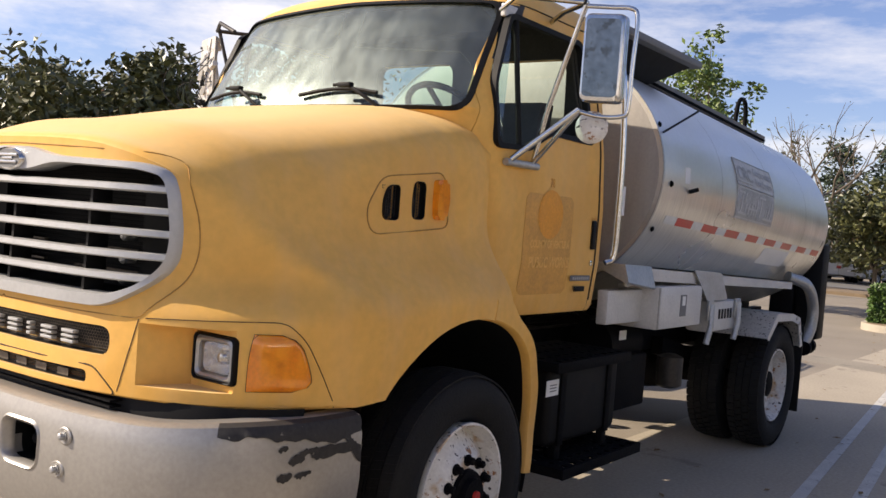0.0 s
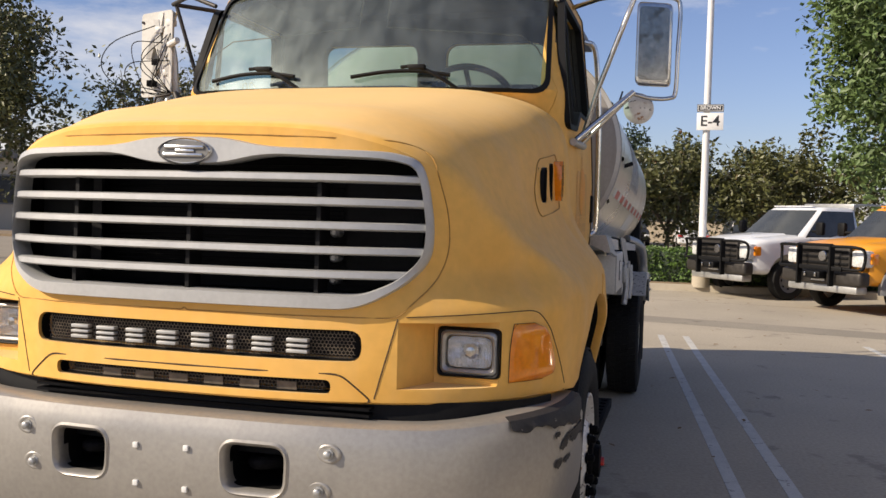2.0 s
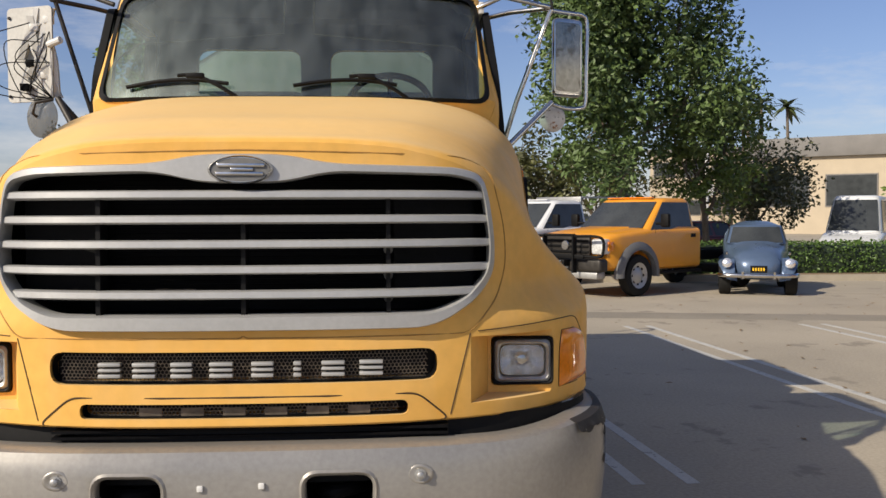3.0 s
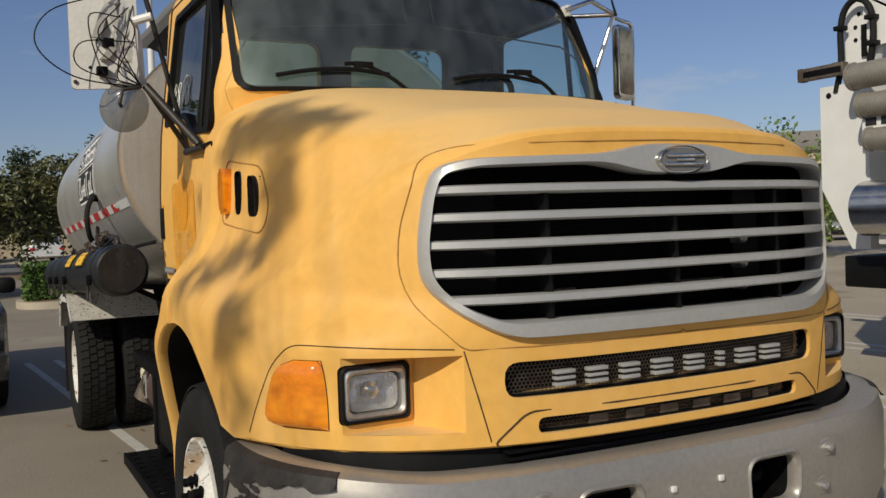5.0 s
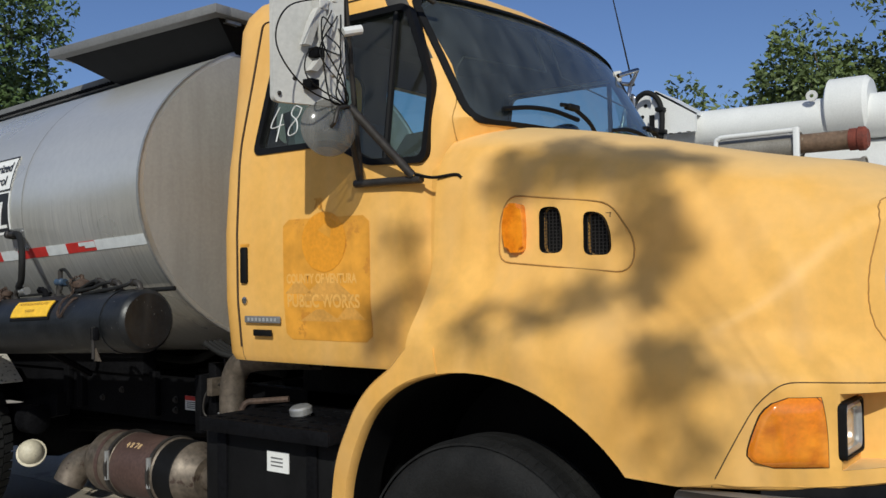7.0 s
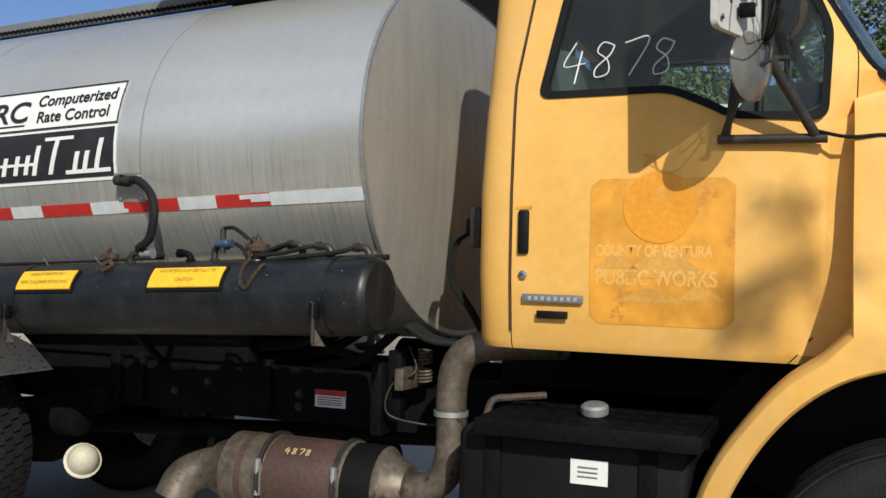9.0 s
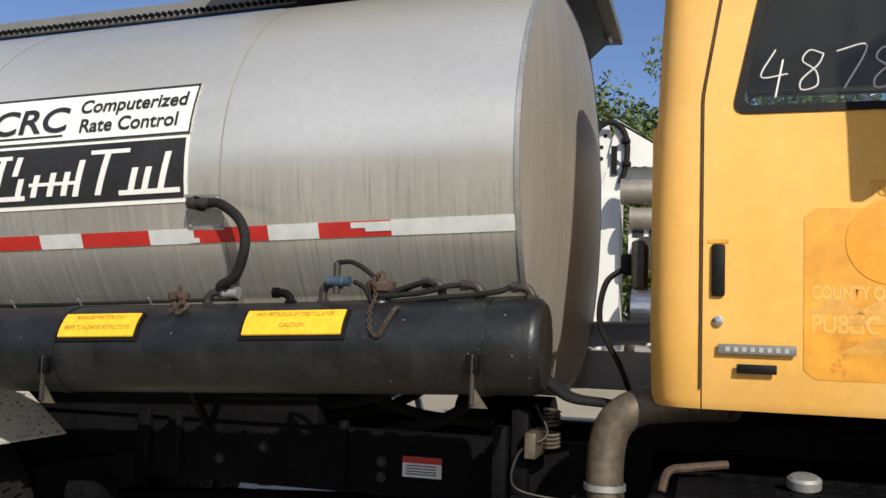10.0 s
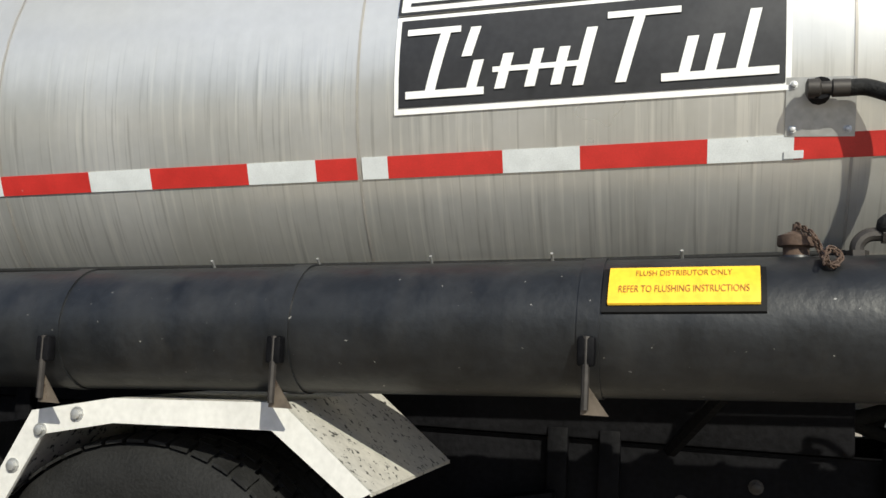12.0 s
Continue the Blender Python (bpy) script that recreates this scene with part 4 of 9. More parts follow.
for x0, x1, z0, z1 in ((-0.605, 0.605, 1.12, 1.222), (-0.51, 0.51, 1.013, 1.06)):
    o = dense(rect(x0 + 0.004, x1 - 0.004, z0 + 0.003, z1 - 0.003, 0.042 if z1 - z0 > 0.09 else 0.02), 0.05)
    part("slot_liner", loft([[(x, front_y(x, z) + 0.014, z) for x, z in o], [(x * 0.995, front_y(x, z) + 0.055, (z0 + z1) / 2 + (z - (z0 + z1) / 2) * 0.93) for x, z in o]], caps=False), "black", hood, smooth=0)
    part("slot_back", prism(rect(x0 + 0.004, x1 - 0.004, z0 + 0.003, z1 - 0.003, 0.03), "y", 0.12, 0.128), "black", hood, smooth=0)
    part("slot_mesh", mesh_screen(x0 + 0.03, x1 - 0.03, z0 + 0.01, z1 - 0.006, 0.035), "exhaust", hood, "honeycomb mesh insert", smooth=0)
for x, w in ((-0.417, 0.034), (-0.309, 0.035), (-0.193, 0.033), (-0.071, 0.036), (0.056, 0.034), (0.164, 0.012), (0.275, 0.036), (0.394, 0.037)):
    for z0, z1 in ((1.141, 1.152), (1.160, 1.169), (1.177, 1.188)):
        part("letter_bar", box(x - w, x + w, front_y(x, 1.16) + 0.006, front_y(x, 1.16) + 0.03, z0, z1, 0.002), "silver", hood)
for i in range(6):
    x = -0.33 + 0.13 * i
    part("screen_bar", box(x, x + 0.07, front_y(x, 1.03) + 0.03, front_y(x, 1.03) + 0.034, 1.018, 1.044), "exhaust", hood, smooth=0)

for s in (1, -1):
    lamp = part("headlight", loft([[(s * x, y, z) for x, z in rect(0.804 + i, 1.016 - i, 1.061 + i, 1.225 - i, 0.02)] for i, y in ((0.0, 0.39), (0.0, 0.252), (0.004, 0.247), (0.008, 0.25), (0.010, 0.27))], caps=False), "black", truck, "rectangular sealed-beam headlight")
    part("lamp_rim", loft([[(s * x, y, z) for x, z in rect(0.813 + i, 1.007 - i, 1.070 + i, 1.216 - i, 0.025)] for i, y in ((0.0, 0.28), (0.0, 0.256), (0.008, 0.250), (0.016, 0.258), (0.018, 0.29))], caps=False), "steel", lamp)
    cx, cz = s * 0.91, 1.143
    bowl = []
    for k, y in ((1.0, 0.275), (0.9, 0.295), (0.7, 0.325), (0.5, 0.34), (0.3, 0.345), (0.12, 0.346)):
        ring = rect(-0.076 * k, 0.076 * k, -0.052 * k, 0.052 * k, 0.03 * k)
        bowl.append([(cx + x, y, cz + z) for x, z in ring])
    part("reflector", loft(bowl, caps=False), "lamp", lamp)
    part("bulb_shield", lathe([(0, 0.026), (0.02, 0.026), (0.032, 0.016), (0.035, 0.004)], (cx, 0.315, cz), (0, -1, 0), 24), "chrome", lamp)
    g = bmesh.new()
    g.faces.new([g.verts.new((s * x, 0.262, z)) for x, z in rect(0.831, 0.989, 1.088, 1.198, 0.025)])
    part("lamp_lens", g, "lens", lamp, "ribbed clear lamp glass", smooth=0).visible_shadow = False
    ribs = bmesh.new()
    for k in range(15):
        x = 0.838 + 0.0104 * k
        box(*sorted((s * x, s * (x + 0.0018))), 0.2625, 0.2645, 1.095, 1.192, bm=ribs)
    part("lens_ribs", ribs, "lens", lamp, smooth=0)
    def signal_grid(grow, lift):
        rows = []
        for j in range(13):
            v = j / 12
            z = 1.046 - grow + (0.196 + 2 * grow) * v
            end = 0.035 * (1 - math.sqrt(max(0, 1 - max(0, 1 - v / 0.22) ** 2))) + 0.03 * (1 - math.sqrt(max(0, 1 - max(0, (v - 0.7) / 0.3) ** 2)))
            xo = 1.168 - 0.028 * v ** 1.6 - end + grow * 0.6
            xi = 1.043 + 0.012 * v ** 3 - grow
            row = []
            for i in range(13):
                u = i / 12
                x = xi + (xo - xi) * math.sin(u * math.pi / 2) ** 0.9
                bulge = lift * min(1, 7 * u, 7 * (1 - u), 7 * v, 7 * (1 - v)) ** 0.5
                row.append((s * (x + bulge * 0.6), nose(x) - 0.004 - bulge * 0.8, z))
            rows.append(row)
        return rows
    turn = part("turn_signal", slab(signal_grid(0.0, 0.02), (-s * 0.012, 0.022, 0)), "amber", truck, "large amber corner turn signal", smooth=50)
    part("signal_gasket", slab(signal_grid(0.001, 0.003), (-s * 0.01, 0.02, 0)), "black", turn, smooth=0)
    part("signal_bulb", lathe([(0, 0.02), (0.03, 0.018), (0.045, 0.004)], (s * 1.066, 0.36, 1.12), (0, -1, 0), 12), "amber", turn)
    # side vents, screen and marker
    for v in VENTS:
        c = prism(rounded(offset(v, -0.002), 0.028), "x", 0.965, 0.985)
        part("vent_back", c if s > 0 else mirror_x(c), "black", hood, smooth=0)
        c = loft([[(1.0, *p) for p in rounded(offset(v, -0.001), 0.028)], [(1.036, *p) for p in rounded(offset(v, -0.001), 0.028)]], caps=False)
        part("vent_liner", c if s > 0 else mirror_x(c), "black", hood, smooth=0)
        ys, zs = [p[0] for p in v], [p[1] for p in v]
        wire = bmesh.new()
        for j in range(int((max(zs) - min(zs)) / 0.012)):
            z = min(zs) + 0.006 + 0.012 * j
            box(*sorted((s * 1.012, s * 1.015)), min(ys) + 0.008, max(ys) - 0.004, z, z + 0.002, bm=wire)
        for j in range(int((max(ys) - min(ys)) / 0.014)):
            y = min(ys) + 0.01 + 0.014 * j
            box(*sorted((s * 1.011, s * 1.014)), y, y + 0.002, min(zs) + 0.004, max(zs) - 0.012, bm=wire)
        part("vent_screen", wire, "dark_steel", hood, smooth=0)
    m = prism(rounded([(1.275, 1.675), (1.345, 1.675), (1.36, 1.76), (1.345, 1.85), (1.285, 1.845), (1.275, 1.76)], 0.02), "x", 1.01, 1.066)
    bmesh.ops.bevel(m, geom=[e for e in m.edges if abs(e.verts[0].co.x - 1.066) < 1e-4 and abs(e.verts[1].co.x - 1.066) < 1e-4], offset=0.012, segments=3, affect="EDGES")
    part("side_marker", m if s > 0 else mirror_x(m), "amber", truck, "amber side marker lamp", smooth=50)


def cast(origin, way):
    ok, p, nrm, _ = hood.ray_cast(Vector(origin), Vector(way).normalized())
    return (p, nrm) if ok else (None, None)


bpy.context.view_layer.update()
def seam(name, probes, parent, r=0.0022, lift=0.0, mat="seam"):
    """A dark line for a joint, or for a panel's shaded edge, found by probing the hood's skin."""
    pts = []
    for o, w in probes:
        p, nrm = cast(o, w)
        if p is not None:
            pts.append(p - Vector(w).normalized() * lift)
    if len(pts) > 2:
        part(name, tube(pts, r, 6), mat, parent, smooth=60)


def along(points, n=14):
    out = []
    for a, b in zip(points, points[1:]):
        out += [tuple(a[k] + (b[k] - a[k]) * i / n for k in range(len(a))) for i in range(n)]
    return out + [points[-1]]


front_line = rounded([(0.0, 1.30), (0.0, 1.264), (0.714, 1.264), (0.81, 1.37), (0.846, 1.47), (0.842, 1.60), (0.79, 1.795), (0.70, 1.834), (0.0, 1.848), (0.0, 1.9)], [0, 0.02, 0.03, 0.04, 0.09, 0.1, 0.07, 0.08, 0.02, 0], 6)[9:-9]
front_line = [p for p in front_line if p[0] > 0.03 or p[1] < 1.5] + [(0.0, 1.8485)]
for s in (1, -1):
    seam("panel_seam", [((s * x, -1, z), (0, 1, 0)) for x, z in along(front_line, 4)], hood, 0.0022, 0.0014, "seam_soft")
    seam("panel_seam", [((s * x, -1, z), (0, 1, 0)) for x, z in along([(0.714, 1.262), (0.672, 1.1), (0.64, 0.975)], 8)], hood)
    lamp_top = [((s * (0.74 + 0.02 * k), -1, 1.268 + 0.001 * k), (0, 1, 0)) for k in range(16)]
    lamp_side = along(rounded([(0.325, 1.284), (0.39, 1.285), (0.455, 1.225), (0.495, 1.148), (0.575, 0.985)], [0, 0.03, 0.06, 0.1, 0], 4), 4)
    seam("panel_seam", lamp_top + [((s * 2, y, z), (-s, 0, 0)) for y, z in lamp_side], hood, 0.0018, 0.0006)
    # edge shading of the vent panel, drawn as a thin brown tube
    vent_line = rounded([(0.885, 1.60), (1.385, 1.645), (1.385, 1.80), (1.35, 1.88), (0.97, 1.835), (0.875, 1.70)], 0.05, 4)
    seam("vent_panel_seam", [((s * 2, y, z), (-s, 0, 0)) for y, z in along(vent_line + vent_line[:1], 2)], hood, 0.0028, 0.0016, "seam_soft")
seam("panel_seam", [((x, -1, z), (0, 1, 0)) for x, z in along(rounded([(-0.645, 0.99), (-0.60, 1.03), (-0.54, 1.08), (0.54, 1.08), (0.60, 1.03), (0.645, 0.99)], 0.03, 4), 4)], hood, 0.003)

# fender extension behind each front wheel
for s in (1, -1):
    rings = []
    def lip_x(z):
        return 1.057 + 0.178 * smoothstep(1.64, 1.33, z) - 0.02 * smoothstep(1.2, 0.96, z) - 0.09 * smoothstep(1.15, 0.6, z) + 0.004
    for i in range(37):
        k = i / 36
        a = radians(80 - 88 * k)
        r0 = ARCH_R - 0.006 - 0.045 * smoothstep(0.1, 0.6, k)
        r1 = 0.88 - 0.09 * smoothstep(0, 0.22, k) - 0.035 * smoothstep(0.2, 0.5, k)
        ring = []
        for x, r in ((-0.2, r0), (-0.04, r0), (-0.012, r0), (0, r0 + 0.01), (0, (r0 + r1) / 2), (-0.004, r1 - 0.02), (-0.02, r1 - 0.006), (-0.045, r1), (-0.2, r1)):
            z = ARCH_Z + r * math.sin(a)
            ring.append((s * (lip_x(z) + x), ARCH_Y + r * math.cos(a), z))
        rings.append(ring)
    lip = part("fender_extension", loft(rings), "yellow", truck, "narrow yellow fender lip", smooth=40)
    lip.data.materials.append(M["black"])
    for f in lip.data.polygons:
        x, y, z = f.center
        if abs(x) < lip_x(z) - 0.06 and math.hypot(y - ARCH_Y, z - ARCH_Z) < ARCH_R + 0.012:
            f.material_index = 1
    liner = loft([[(s * x, ARCH_Y + 0.702 * math.cos(a), max(0.35, ARCH_Z + 0.702 * math.sin(a))) for a in (math.pi * (j - 3) / 34 for j in range(41))] for x in (0.46, 0.8, 1.12)], caps=False, closed=False)
    part("wheel_arch_liner", liner, "black", truck, smooth=60)
    part("inner_fender", prism([(0.62, 0.55), (2.15, 0.55), (2.15, 1.0), (1.9, 1.27), (0.9, 1.27), (0.62, 1.0)], "x", *sorted((s * 0.44, s * 0.462))), "black", truck, smooth=0)

# ---- bumper ----
def bumper_y(x):
    k = min(abs(x) / 1.24, 0.9999)
    return -0.065 + 0.80 * (1 - (1 - k ** 3.2) ** (1 / 3.2))


def bumper_path(n=60, u0=-1.0, u1=1.0):
    out = []
    for i in range(n + 1):
        u = u0 + (u1 - u0) * i / n
        t = abs(u)
        a = t * math.pi / 2
        x = 1.24 * math.sin(a) ** (1 / 1.0) if t < 1 else 1.24
        out.append((math.copysign(min(x, 1.2399), u), bumper_y(min(x, 1.2399))))
    return out


def bumper_profile(k=0):
    return [(0.10, 0.935), (0.03, 0.935), (0.008, 0.925), (0.0, 0.90), (-0.012, 0.86), (-0.014, 0.70), (-0.004, 0.60), (0.02, 0.535), (0.06, 0.525), (0.09, 0.535), (0.08, 0.60), (0.06, 0.70), (0.06, 0.88)]


def bumper_ring(x, y, profile, lift=0.0):
    e = 1e-3
    dy = (bumper_y(min(abs(x) + e, 1.2399)) - bumper_y(max(abs(x) - e, 0))) / (2 * e)
    n = Vector((dy * math.copysign(1, x), -1, 0)).normalized() if abs(x) > 1e-6 else Vector((0, -1, 0))
    up = 0.03 * smoothstep(0.8, 1.24, abs(x))
    return [Vector((x, y, z + up)) - n * (d - lift) for d, z in profile]


bump_cuts = []
for x0, x1 in ((-0.445, -0.235), (0.185, 0.405)):
    bump_cuts.append(prism(rounded([(x0, 0.855), (x0 + 0.008, 0.70), (x1 - 0.004, 0.70), (x1, 0.855)], 0.05, 6), "y", -0.3, 0.4))
bumper = part("bumper", carve(loft([bumper_ring(x, y, bumper_profile()) for x, y in bumper_path(72)]), bump_cuts), "bumper", truck, "dull silver steel front bumper with scraped corners", smooth=40)
for x0, x1 in ((-0.445, -0.235), (0.185, 0.405)):
    part("hook_pocket", loft([[(x, y, z) for x, z in rect(x0 + 0.004, x1 - 0.004, 0.703, 0.851, 0.05, 6)] for y in (-0.045, 0.25)], caps=False), "black", bumper, smooth=0)
    hole = dense(rounded([(x0, 0.855), (x0 + 0.008, 0.70), (x1 - 0.004, 0.70), (x1, 0.855)], 0.05, 6), 0.02)
    part("hook_lip", loft([[(x, bumper_y(abs(x)) + d, z) for x, z in offset(hole, g)] for g, d in ((0.014, -0.0115), (0.006, -0.019), (-0.004, -0.012), (-0.006, 0.03))], caps=False), "bumper", bumper, "rolled lip round the hook opening", smooth=60)
    part("hook_pocket_back", box(x0 - 0.02, x1 + 0.02, 0.24, 0.25, 0.68, 0.87), "black", bumper, smooth=0)
    part("tow_hook", tube(curve_points([(x1 - 0.02, 0.15, 0.77), (x1 - 0.06, 0.06, 0.775), (x0 + 0.1, 0.01, 0.775), (x0 + 0.06, 0.04, 0.77), (x0 + 0.05, 0.1, 0.765)], 6), 0.022, 10), "chassis", bumper, "dark steel tow hook")
def bolt(at, axis, r, h, mat, parent, name="bolt"):
    return part(name, lathe([(0, r * 1.5), (h * 0.25, r * 1.5), (h * 0.25, r), (h, r), (h * 1.15, r * 0.6)], at, axis, 10), mat, parent)


for x, z in ((-0.555, 0.845), (0.545, 0.845), (-0.525, 0.725), (0.515, 0.725)):
    part("bolt_dimple", loft([[(x + 0.04 * k * math.cos(a), bumper_y(x) - 0.0125 + d, z + 0.03 * k * math.sin(a)) for a in (math.tau * i / 24 for i in range(24))] for k, d in ((1.05, 0.002), (0.9, -0.004), (0.7, -0.001), (0.3, 0.0005), (0.05, 0.0005))], caps=False), "bumper", bumper, smooth=80)
    bolt((x, bumper_y(x) - 0.012, z), (0, -1, 0), 0.012, 0.02, "steel", bumper)
for x, z in ((-0.122, 0.82), (0.062, 0.825), (-0.12, 0.695), (0.06, 0.69)):
    part("plate_clip", box(x - 0.009, x + 0.009, bumper_y(x) - 0.022, bumper_y(x) - 0.012, z - 0.009, z + 0.009, 0.002), "white", bumper)
rnd = random.Random(4)
for s in (1, -1):
    top = [(0.03, 0.9365), (0.008, 0.9265), (-0.001, 0.90), (-0.008, 0.88)]
    rows = []
    for i in range(65):
        u = 0.67 + 0.325 * i / 64
        x = s * 1.2399 * math.sin(u * math.pi / 2)
        low = 0.895 - 0.003 * rnd.random() - 0.035 * smoothstep(0.75, 0.95, u) - 0.10 * smoothstep(0.96, 0.995, u) + 0.012 * (1 - smoothstep(0.67, 0.70, u)) - 0.006 * math.sin(i * 0.27) - 0.004 * math.sin(i * 0.71 + 1)
        prof = [(0.035, 0.9365), (0.007, 0.9265), (-0.002, 0.91), (-0.013, low)]
        rows.append(bumper_ring(x, bumper_y(abs(x)), prof, 0.004))
    part("bumper_corner_guard", slab(rows, (0, 0, -0.002)), "scuffed", bumper, "scraped black bumper corner", smooth=40)
    for k in range(9):
        u = 0.82 + 0.12 * rnd.random()
        x = s * 1.2399 * math.sin(u * math.pi / 2)
        z0 = 0.74 + 0.12 * rnd.random()
        w = 0.012 + 0.014 * rnd.random()
        rr = []
        for i in range(11):
            c = i / 5 - 1
            h = w * (0.25 + 0.75 * math.sqrt(1 - c * c))
            hi, lo = h * (0.35 + 0.5 * rnd.random()), h * (0.35 + 0.6 * rnd.random())
            x2 = max(-1.2395, min(1.2395, x + s * c * w * 0.42))
            rr.append(bumper_ring(x2, bumper_y(abs(x2)), [(-0.013, z0 + hi + 0.25 * w * c), (-0.0135, z0), (-0.0135, z0 - lo + 0.25 * w * c)], 0.0035))
        part("paint_chip", slab(rr, (0, 0.002, 0)), "scuffed", bumper, smooth=0)
# hood, lamps and bumper sit a little off the cab's middle
for o in truck.children:
    if o.name.split(".")[0] in ("hood", "grille", "headlight", "turn_signal", "side_marker", "bumper", "inner_fender", "wheel_arch_liner", "fender_extension"):
        o.location.x -= 0.018
# dark gap above the bumper
part("bumper_backing", loft([[(x * 0.95, bumper_y(x * 0.99) + 0.10 + d, z) for x, _ in bumper_path(40, -0.85, 0.85)] for d, z in ((0.0, 0.80), (0.03, 0.99))], caps=False, closed=False), "black", truck, smooth=60)
for z in (0.945, 0.965):
    part("intake_slat", loft([[(x * 0.62, 0.045 + d, z + e) for d, e in ((0, 0), (0, 0.008), (0.05, 0.008), (0.05, 0))] for x in (-1, -0.5, 0, 0.5, 1)]), "chassis", truck, smooth=0)

# ---- wheels ----
def tyre_part(x0, x1, y, parent, lugs=True, r=0.515):
    """A truck tyre between x0 and x1; lugs: blocks of tread as on a drive axle."""
    w = x1 - x0
    prof = [(0.05, 0.30), (0.01, 0.33), (-0.008, 0.40), (0.0, 0.45), (0.018, r - 0.03), (0.045, r - 0.014), (0.09, r - 0.012), (w / 2 - 0.03, r - 0.012), (w / 2 + 0.03, r - 0.012), (w - 0.09, r - 0.012), (w - 0.045, r - 0.014), (w - 0.018, r - 0.03), (w, 0.45), (w + 0.008, 0.40), (w - 0.01, 0.33), (w - 0.05, 0.30)]
    t = part("tyre", lathe(prof, (x0, y, r), (1, 0, 0), 72, closed=True), "rubber", parent, "black truck tyre", smooth=40)
    bm = bmesh.new()
    n = 52 if lugs else 90
    lanes = ((0.012, 0.075, 0.0), (0.082, w / 2 - 0.004, 0.5), (w / 2 + 0.004, w - 0.082, 0.0), (w - 0.075, w - 0.012, 0.5)) if lugs else ((0.02, 0.07, 0), (0.078, 0.13, 0), (0.137, w - 0.137, 0), (w - 0.13, w - 0.078, 0), (w - 0.07, w - 0.02, 0))
    for a0, a1, ph in lanes:
        for k in range(n):
            t0 = math.tau * (k + ph) / n
            t1 = t0 + math.tau / n * (0.8 if lugs else 0.97)
            vs = []
            for tt, sk in ((t0, 0), (t1, 0)):
                for xx in (a0, a1):
                    edge = 0.012 if (xx < 0.03 or xx > w - 0.03) else 0
                    for rr in (r - 0.02, r - edge):
                        vs.append(bm.verts.new((x0 + xx, y + rr * math.sin(tt + (0.02 if xx == a1 else 0)), r + rr * math.cos(tt + (0.02 if xx == a1 else 0)))))
            for f in ((1, 3, 7, 5), (0, 1, 5, 4), (3, 2, 6, 7), (1, 0, 2, 3), (4, 5, 7, 6)):
                bm.faces.new([vs[i] for i in f])
    part("tread", bm, "rubber", t, smooth=0)
    return t


def wheel(y, s, rear):
    r = 0.515
    at = (s * 1.05, y, 0)
    w = part("wheel", lathe([(0.0, 0.30), (0.02, 0.30), (0.05, 0.29), (0.2, 0.285), (0.2, 0.27), (0.06, 0.275), (0.012, 0.288), (0.0, 0.29)], (s * (1.175 if rear else 1.185), y, r), (-s, 0, 0), 48, closed=True), "rim", truck, "white painted steel wheel with chipped rust")
    face = s * 1.18
    if rear:
        disc = [(0.11, 0.28), (0.145, 0.25), (0.16, 0.2), (0.17, 0.17), (0.165, 0.15), (0.16, 0.11), (0.16, 0.02)]
    else:
        disc = [(0.09, 0.28), (0.075, 0.25), (0.03, 0.20), (-0.005, 0.165), (-0.012, 0.15), (-0.012, 0.11), (-0.01, 0.02)]
    part("wheel_disc", lathe(disc, (face, y, r), (-s, 0, 0), 48), "rim", w, "chipped white wheel disc")
    d0 = disc[4][0]
    for k in range(10):
        a = math.tau * k / 10
        bolt((face - s * d0, y + 0.142 * math.sin(a), r + 0.142 * math.cos(a)), (s, 0, 0), 0.017, 0.035 if rear else 0.032, "chassis", w, "wheel_nut")
    part("hub", lathe([(0, 0.105), (0.02, 0.10), (0.025, 0.075), (0.05, 0.07), (0.055, 0.03)] if not rear else [(0, 0.11), (0.10, 0.105), (0.11, 0.08), (0.12, 0.02)], (face - s * d0, y, r), (s, 0, 0), 32), "chassis", w, "greasy black hub")
    if not rear:
        part("hub_plug", lathe([(0, 0.022), (0.012, 0.02), (0.014, 0.005)], (face - s * d0 + s * 0.055, y, r), (s, 0, 0), 16), "red", w, "red hub plug")
    # hand holes
    for k in range(5 if rear else 0):
        a = math.tau * (k + 0.5) / 5
        part("hand_hole", lathe([(0, 0.028), (0.004, 0.028)], (face - s * 0.148, y + 0.215 * math.sin(a), r + 0.215 * math.cos(a)), (s, 0, 0), 16), "black", w, smooth=0)
    if rear:
        tyre_part(*sorted((s * 0.925, s * 1.195)), y, w)
        tyre_part(*sorted((s * 0.59, s * 0.86)), y, w)
    else:
        tyre_part(*sorted((s * 0.91, s * 1.19)), y, w, lugs=False)


REAR_Y = 6.0
for s in (1, -1):
    wheel(1.43, s, False)
    wheel(REAR_Y, s, True)

